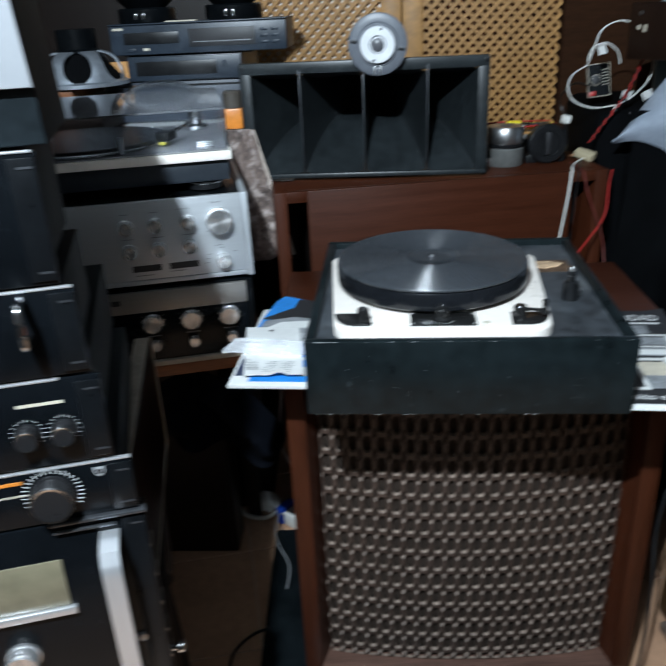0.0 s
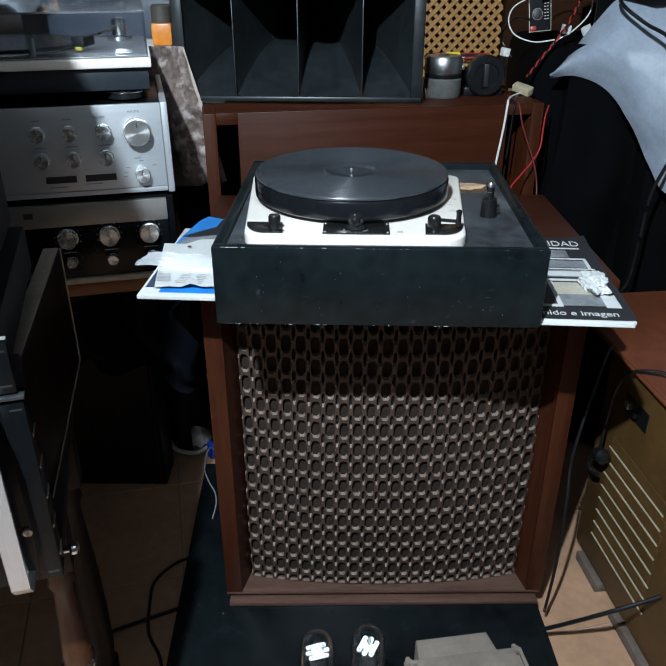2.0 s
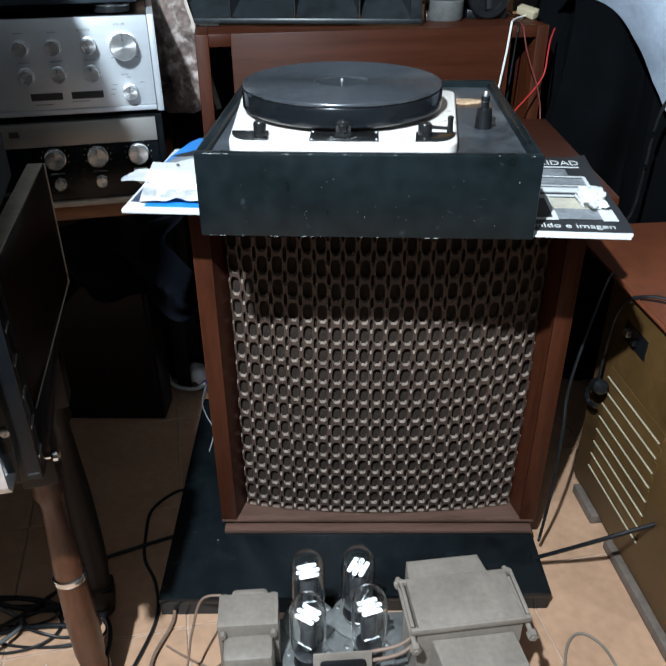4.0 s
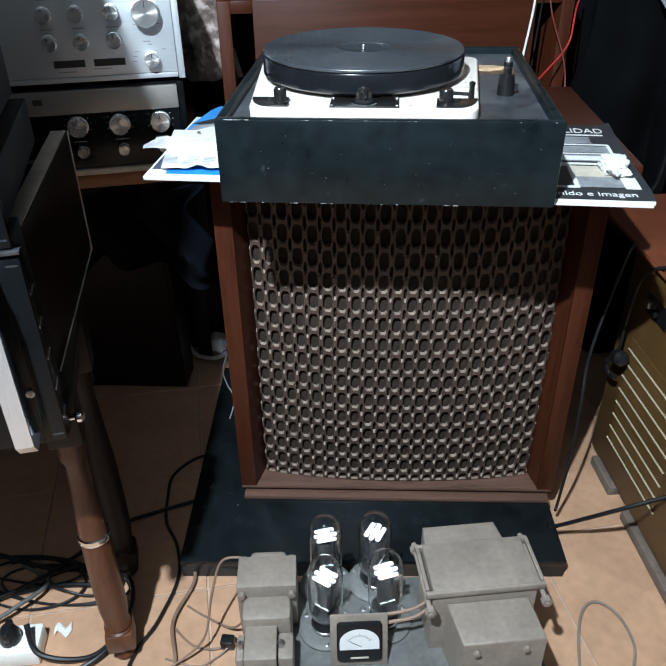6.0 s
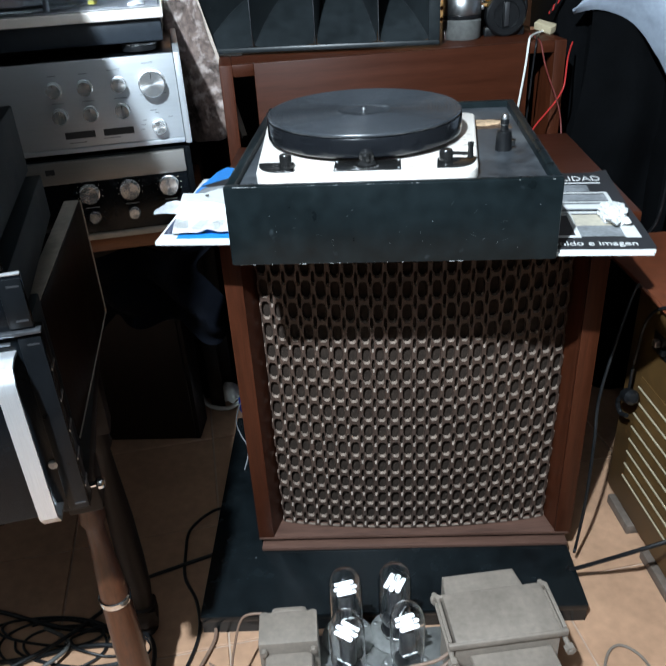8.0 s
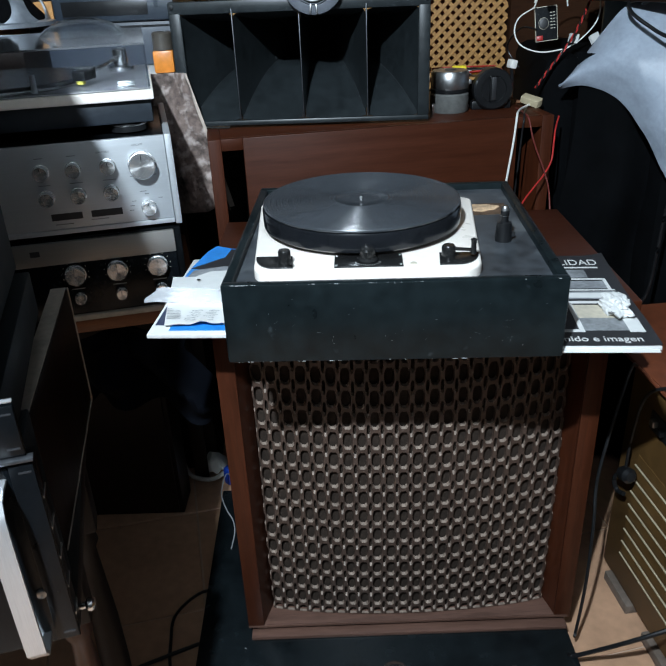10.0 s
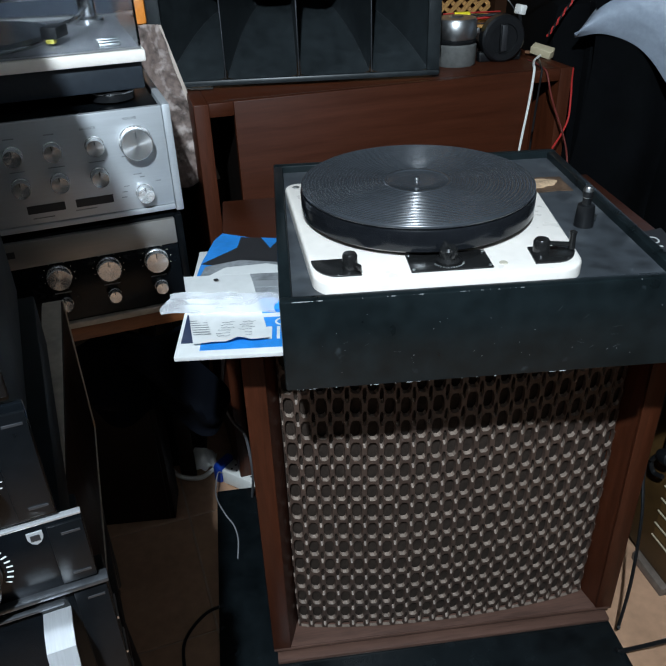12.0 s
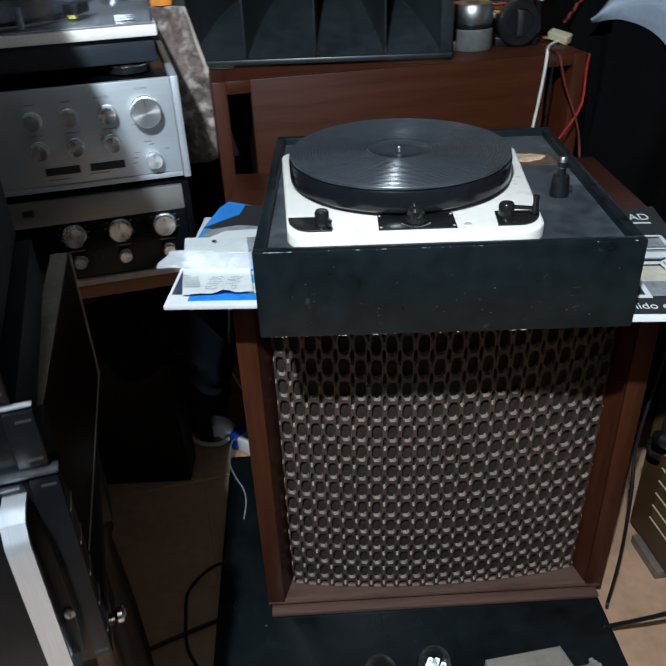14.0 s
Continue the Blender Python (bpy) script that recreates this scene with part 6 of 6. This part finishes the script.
    for y, z in ((0.06, 0.1), (0.09, 0.025), (0.23, 0.1)):
        part("screw", moved(lathe([(0.005, 0), (0.0045, 0.002), (0, 0.003)], 12), pose(0, y, z, 0, -90, 0)), M_STEEL, am)
    part("sticker", box(-0.0008, 0.0, 0.21, 0.218, 0.06, 0.076), M_PIPING, am)
    part("round_sticker", moved(lathe([(0.0055, 0), (0.0055, 0.0006), (0, 0.0006)], 16), pose(0, 0.232, 0.07, 0, -90, 0)), M_PIPING, am)
    cone = thing("black_cone_speaker", pose(0.76, 0.99, 1.291), "black loudspeaker cone unit on the amplifier", "loudspeaker")
    part("cone", lathe([(0.12, 0.0), (0.12, 0.012), (0.07, 0.1), (0.055, 0.15), (0, 0.15)], 40), M_BLACKPLASTIC, cone)
    solid("teal_board", box(0.60, 0.76, 1.18, 1.19, 1.0, 1.6), mat("pale_teal_paint", (0.3, 0.36, 0.38), 0.6, var=0.1), "pale teal painted board", "board")
    solid("amplifier_lead", tube([(0.60, 0.95, 1.19), (0.563, 0.86, 1.156), (0.603, 0.8, 1.117), (0.636, 0.745, 1.095), (0.659, 0.715, 1.05), (0.681, 0.7, 0.893), (0.647, 0.69, 0.782), (0.641, 0.69, 0.668), (0.632, 0.69, 0.564), (0.6, 0.72, 0.5)], 0.004), M_BLACKPLASTIC, "black lead hanging over the grey cloth", "cable")
    # multimeter and test leads
    mm = thing("multimeter", pose(0.447, 1.1, 1.073, -10, -6, -4) @ Matrix.Diagonal((0.8, 1, 0.9, 1)), "small black multimeter with pale border", "multimeter")
    b = part("body", box(-0.033, 0.033, 0.0, 0.024, 0.0, 0.088, 0.004), M_BLACKPLASTIC, mm)
    part("border", box(-0.0335, 0.0335, -0.001, 0.0, -0.0005, 0.0885, 0.0004), M_PIPING, b)
    part("face", box(-0.0315, 0.0315, -0.0018, -0.001, 0.0015, 0.0865), M_BLACKPANEL, b)
    part("dial", moved(lathe([(0.014, 0), (0.013, 0.005), (0, 0.006)], 28), pose(-0.008, -0.0018, 0.045, 90)), M_BLACKPLASTIC, b)
    part("dial_ring", moved(lathe([(0.0145, 0), (0.0155, 0.0005), (0.0145, 0.001)], 28, closed=False), pose(-0.008, -0.0018, 0.045, 90)), M_PIPING, b)
    for k in range(6):
        part("caption_bar", box(0.012, 0.018, -0.0024, -0.0018, 0.03 + 0.008 * k, 0.032 + 0.008 * k), M_PIPING, b)
        part("caption_bar", box(0.021, 0.026, -0.0024, -0.0018, 0.03 + 0.008 * k, 0.032 + 0.008 * k), M_PIPING, b)
    part("red_socket", box(-0.032, -0.012, -0.006, -0.0018, 0.002, 0.015, 0.002), M_REDPLASTIC, b, "red socket")
    def wire(name, pts, r, m, label):
        solid(name, tube(pts, r, 8, 8), m, label, "cable", "test leads and cables")
    wire("white_cable", [(0.515, 1.08, 1.24), (0.475, 1.09, 1.25), (0.435, 1.09, 1.23), (0.418, 1.09, 1.18), (0.41, 1.1, 1.15)], 0.0017, M_WHITEPLASTIC, "white cable above the multimeter")
    wire("white_cable", [(0.408, 1.09, 1.15), (0.37, 1.07, 1.13), (0.358, 1.05, 1.1), (0.375, 1.04, 1.07), (0.42, 1.03, 1.055), (0.47, 1.03, 1.06)], 0.0017, M_WHITEPLASTIC, "white cable looping beside the multimeter")
    wire("white_cable", [(0.41, 1.1, 1.16), (0.42, 1.1, 1.19), (0.45, 1.1, 1.2), (0.48, 1.1, 1.18), (0.49, 1.1, 1.15)], 0.0017, M_WHITEPLASTIC, "white cable behind the multimeter")
    wire("white_cable", [(0.52, 1.08, 1.2), (0.555, 1.07, 1.17), (0.55, 1.05, 1.12), (0.51, 1.03, 1.08), (0.47, 1.03, 1.055), (0.48, 1.02, 1.04), (0.54, 1.01, 1.045)], 0.0017, M_WHITEPLASTIC, "white cable on the black cloth")
    twist = smooth_line([(0.527, 1.04, 1.17), (0.51, 1.03, 1.125), (0.472, 0.985, 1.075), (0.43, 0.965, 1.025), (0.40, 0.955, 0.985)], 24)
    tl = thing("test_lead", pose(0, 0, 0), "twisted red and black test lead", "cable", "test leads and cables")
    for ph, m in ((0, M_REDPLASTIC), (math.pi, M_BLACKPLASTIC)):
        part("strand", tube([p + Vector((0.0018 * math.cos(i * 0.7 + ph), 0.0018 * math.sin(i * 0.7 + ph), 0.0)) for i, p in enumerate(twist)], 0.0021, 6, 0), m, tl)
    part("clip", box(-0.006, 0.006, -0.005, 0.005, -0.004, 0.016, 0.002), M_REDPLASTIC, tl, m=pose(0.528, 1.04, 1.168, 0, 15, 0))
    wire("black_lead", [(0.40, 1.2, 1.0), (0.37, 1.22, 1.05), (0.39, 1.15, 1.1), (0.42, 1.1, 1.1)], 0.0022, M_BLACKPLASTIC, "thin black lead by the multimeter")
    for x, z, r in ((0.49, 1.075, 10), (0.545, 1.075, -30), (0.415, 1.19, 80)):
        tg = solid("paper_tag", sheet(4, 3, lambda u, v: (-0.012 + 0.024 * u, 0.003 * math.sin(5 * u), 0.02 * v), 0.0006), M_PAPER, "small white paper tag on a cable", "tag", "paper tags", m=pose(x, 1.02, z, 0, r, 15))
    solid("blue_clip", box(-0.008, 0.008, -0.006, 0.006, 0, 0.012, 0.002), M_BLUE, "small blue clip on a white cable", "clip", m=pose(0.555, 1.0, 1.052))


right_stack()

# ---- under the stand: bag, power supply, cables ----
def floor_things():
    nb = thing("navy_bag", pose(-0.40, 0.47, 0.0, 0, 0, 12), "dark navy cloth bag hanging under the stand", "bag")
    part("bag_body", sheet(40, 30, lambda u, v: (-0.2 + 0.255 * u + 0.03 * math.sin(7 * v) * u, -0.09 + 0.05 * math.sin(12 * u + 3 * v) * (1 - 0.5 * v) + 0.03 * noise.noise((u * 4, v * 4, 2)), 0.475 + 0.18 * v + 0.03 * math.sin(5 * u) * (1 - v)), 0.006), M_NAVY, nb)
    part("strap", tube([(-0.02, 0, 0.64), (-0.01, -0.01, 0.66), (0.0, 0.0, 0.667)], 0.012), M_NAVY, nb)
    ad = thing("white_adapter", pose(-0.334, 0.706, 0.0, 0, 0, -34), "white perforated power adapter with blue band", "adapter")
    part("case", box(-0.04, 0.09, -0.025, 0.025, 0.004, 0.045, 0.004), M_WHITEPLASTIC, ad)
    for k in range(7):
        for j in range(2):
            part("vent_hole", lathe([(0.003, 0), (0.003, 0.0005), (0, 0.0005)], 8), M_INK, ad, m=pose(-0.02 + 0.015 * k, -0.008 + 0.016 * j, 0.045))
    part("band", box(-0.065, -0.041, -0.03, 0.03, 0.0, 0.055, 0.008), mat("deep_blue_plastic", (0.008, 0.05, 0.38), 0.4, var=0.2, scale=20), ad, "deep blue band")
    part("foot", box(-0.03, 0.08, -0.02, 0.02, 0.0, 0.004), M_BLACKPLASTIC, ad)
    ball = thing("white_packet", pose(-0.437, 0.775, 0.0), "crumpled white plastic packet", "packet")
    part("film", moved(sheet(14, 10, lambda u, v: (-0.035 + 0.07 * u, -0.03 + 0.06 * v, 0.02 + 0.045 * math.sin(math.pi * u) * math.sin(math.pi * v) + 0.02 * noise.noise((u * 4, v * 4, 2))), 0.001), Matrix.Identity(4)), M_WHITEPLASTIC, ball)
    part("strip", tube([(-0.1, 0.02, 0.03), (-0.06, -0.04, 0.015), (0.0, -0.05, 0.01), (0.04, -0.02, 0.02)], 0.006), M_WHITEPLASTIC, ball)
    solid("grey_lead", tube([(-0.285, 0.40, 0.66), (-0.30, 0.41, 0.56), (-0.312, 0.44, 0.48), (-0.313, 0.45, 0.43), (-0.302, 0.45, 0.395), (-0.292, 0.455, 0.375), (-0.284, 0.48, 0.33), (-0.283, 0.52, 0.2), (-0.3, 0.6, 0.053)], 0.003), mat("grey_sleeve", (0.16, 0.16, 0.17), 0.45), "grey lead hanging beside the cabinet", "cable")
    solid("thin_grey_wire", tube([(-0.378, 0.712, 0.03), (-0.386, 0.68, 0.06), (-0.386, 0.614, 0.05), (-0.362, 0.556, 0.048), (-0.339, 0.517, 0.048), (-0.327, 0.475, 0.048), (-0.325, 0.42, 0.048)], 0.0016), mat("pale_grey_sleeve", (0.3, 0.3, 0.31), 0.45), "thin pale grey wire lying over the black base", "cable")
    strip = thing("power_strip", pose(-0.6, -0.205, 0.0, 0, 0, 12), "white power strip with black plugs", "power strip")
    part("body", box(-0.16, 0.07, -0.03, 0.03, 0.0, 0.038, 0.005), M_WHITEPLASTIC, strip)
    for x in (-0.09, -0.02, 0.035):
        part("socket", lathe([(0.0, 0), (0.02, 0.0), (0.02, 0.0015), (0.018, 0.002), (0.016, 0.0), (0.0, 0.0002)], 24), M_WHITEPLASTIC, strip, m=pose(x, 0, 0.038))
    for x in (-0.085, 0.02):
        p = part("plug", lathe([(0.018, 0), (0.019, 0.012), (0.014, 0.028), (0.008, 0.036), (0, 0.036)], 20), M_BLACKPLASTIC, strip, "black plug", m=pose(x, 0, 0.038))
        part("plug_grip", box(-0.006, 0.006, -0.018, 0.018, 0.012, 0.034, 0.003), M_BLACKPLASTIC, p)
    scrap = solid("paper_scrap", sheet(6, 4, lambda u, v: (0.03 * u, 0.02 * v + 0.008 * math.sin(7 * u), 0.003 + 0.008 * abs(noise.noise((u * 3, v * 3, 0)))), 0.0004), M_PAPER, "torn white paper scrap on the tiles", "paper", m=pose(-0.525, -0.165, 0.0, 0, 0, 20))
    rnd = random.Random(11)
    def floor_cable(pts, r, m, label, nm="floor_cable"):
        solid(nm, tube([(x, y, max(z, r)) for x, y, z in pts], r), m, label, "cable", "cables on the floor")
    floor_cable([(-0.55, -0.19, 0.07), (-0.52, -0.22, 0.03), (-0.44, -0.2, 0.006), (-0.41, -0.13, 0.006), (-0.46, -0.06, 0.006), (-0.56, -0.06, 0.008), (-0.7, -0.1, 0.006), (-0.95, -0.12, 0.006)], 0.005, M_BLACKPLASTIC, "black mains cable curling on the tiles")
    floor_cable([(-0.655, -0.2, 0.07), (-0.66, -0.24, 0.04), (-0.6, -0.26, 0.006), (-0.5, -0.25, 0.006), (-0.42, -0.2, 0.016), (-0.4, -0.1, 0.016), (-0.45, -0.02, 0.01), (-0.6, -0.02, 0.006), (-0.8, 0.02, 0.006), (-1.0, 0.03, 0.006)], 0.0045, M_BLACKPLASTIC, "black mains cable curling on the tiles")
    floor_cable([(-0.8, -0.22, 0.006), (-0.68, -0.12, 0.012), (-0.6, -0.06, 0.02), (-0.55, 0.02, 0.008), (-0.5, 0.1, 0.006), (-0.42, 0.15, 0.006), (-0.33, 0.2, 0.006), (-0.28, 0.25, 0.006)], 0.0042, M_BLACKPLASTIC, "thick black cable on the tiles")
    floor_cable([(-0.75, -0.1, 0.006), (-0.66, -0.16, 0.018), (-0.6, -0.12, 0.03), (-0.58, -0.06, 0.018), (-0.65, -0.02, 0.006)], 0.004, M_GREYDARK, "grey cable looped on the tiles")
    floor_cable([(-0.33, 0.34, 0.004), (-0.386, 0.322, 0.004), (-0.425, 0.26, 0.004), (-0.418, 0.19, 0.004), (-0.40, 0.12, 0.004), (-0.36, 0.06, 0.004), (-0.335, -0.02, 0.004), (-0.345, -0.12, 0.006), (-0.37, -0.22, 0.004), (-0.36, -0.5, 0.004)], 0.0035, M_BLACKPLASTIC, "thin black cable beside the base")
    for k in range(4):
        cx, cy, ra, rb = -0.56 + rnd.uniform(-0.09, 0.12), -0.06 + rnd.uniform(-0.05, 0.05), rnd.uniform(0.07, 0.15), rnd.uniform(0.03, 0.065)
        a0, turn = rnd.uniform(0, 6), rnd.uniform(2.2, 3.4)
        floor_cable([(cx + ra * math.cos(a0 + turn * math.pi * j / 17) * (1 - 0.012 * j), cy + rb * math.sin(a0 + turn * math.pi * j / 17), 0.004 + 0.005 * k * abs(math.sin(j * 0.7))) for j in range(18)], 0.0026, M_BLACKPLASTIC, "thin black cable coiled on the tiles")
    floor_cable([(-0.34, 0.05, 0.012), (-0.30, -0.02, 0.01), (-0.315, -0.12, 0.012), (-0.29, -0.2, 0.006), (-0.30, -0.26, 0.006)], 0.0035, M_TAN, "clear twin speaker cable")
    floor_cable([(-0.30, -0.08, 0.004), (-0.26, -0.1, 0.004), (-0.2, -0.13, 0.02), (-0.165, -0.14, 0.08)], 0.0022, M_TAN, "thin tan wire from the amplifier")
    floor_cable([(-0.31, -0.13, 0.004), (-0.27, -0.16, 0.004), (-0.23, -0.165, 0.004), (-0.19, -0.155, 0.01), (-0.155, -0.18, 0.03)], 0.0022, M_TAN, "thin tan wire with a knot")
    floor_cable([(-0.31, -0.19, 0.003), (-0.25, -0.2, 0.003), (-0.22, -0.18, 0.004), (-0.2, -0.16, 0.012)], 0.002, M_TAN, "thin tan wire on the tiles")
    solid("ferrite_clip", box(-0.012, 0.012, -0.01, 0.01, 0.0, 0.02, 0.003), M_BLACKPLASTIC, "small black clip on a wire", "clip", m=pose(-0.205, -0.155, 0.004))
    floor_cable([(0.405, -0.2, 0.004), (0.42, -0.08, 0.004), (0.44, -0.02, 0.005), (0.468, -0.004, 0.006), (0.50, -0.03, 0.005), (0.515, -0.09, 0.004), (0.5, -0.16, 0.004), (0.52, -0.26, 0.004)], 0.0026, mat("grey_brown_sleeve", (0.2, 0.16, 0.13), 0.5), "grey-brown wire loop on the tiles", "wire_loop")


floor_things()

# ---- terracotta tiles, last ----
floor_ob = bpy.data.objects["floor"]


def tiles():
    p, gap, yaw = 0.33, 0.004, 16.0
    bm = box(-p / 2 + gap / 2, p / 2 - gap / 2, -p / 2 + gap / 2, p / 2 - gap / 2, -0.012, 0.0, 0.0015, 1)
    me = bpy.data.meshes.new("tile")
    bm.to_mesh(me)
    bm.free()
    me.materials.append(M_TILE)
    rot = Matrix.Rotation(radians(yaw), 4, "Z")
    org = Vector((-0.219, -0.019, 0)) + rot @ Vector((0.11, p / 2, 0))
    for i in range(-10, 11):
        for k in range(-10, 9):
            c = org + rot @ Vector((i * p, k * p, 0))
            if X0 + 0.02 < c.x < X1 - 0.02 and Y0 + 0.02 < c.y < Y1 - 0.02:
                ob = new("tile", me)
                ob.parent = floor_ob
                ob.matrix_basis = Matrix.Translation(c) @ rot


tiles()
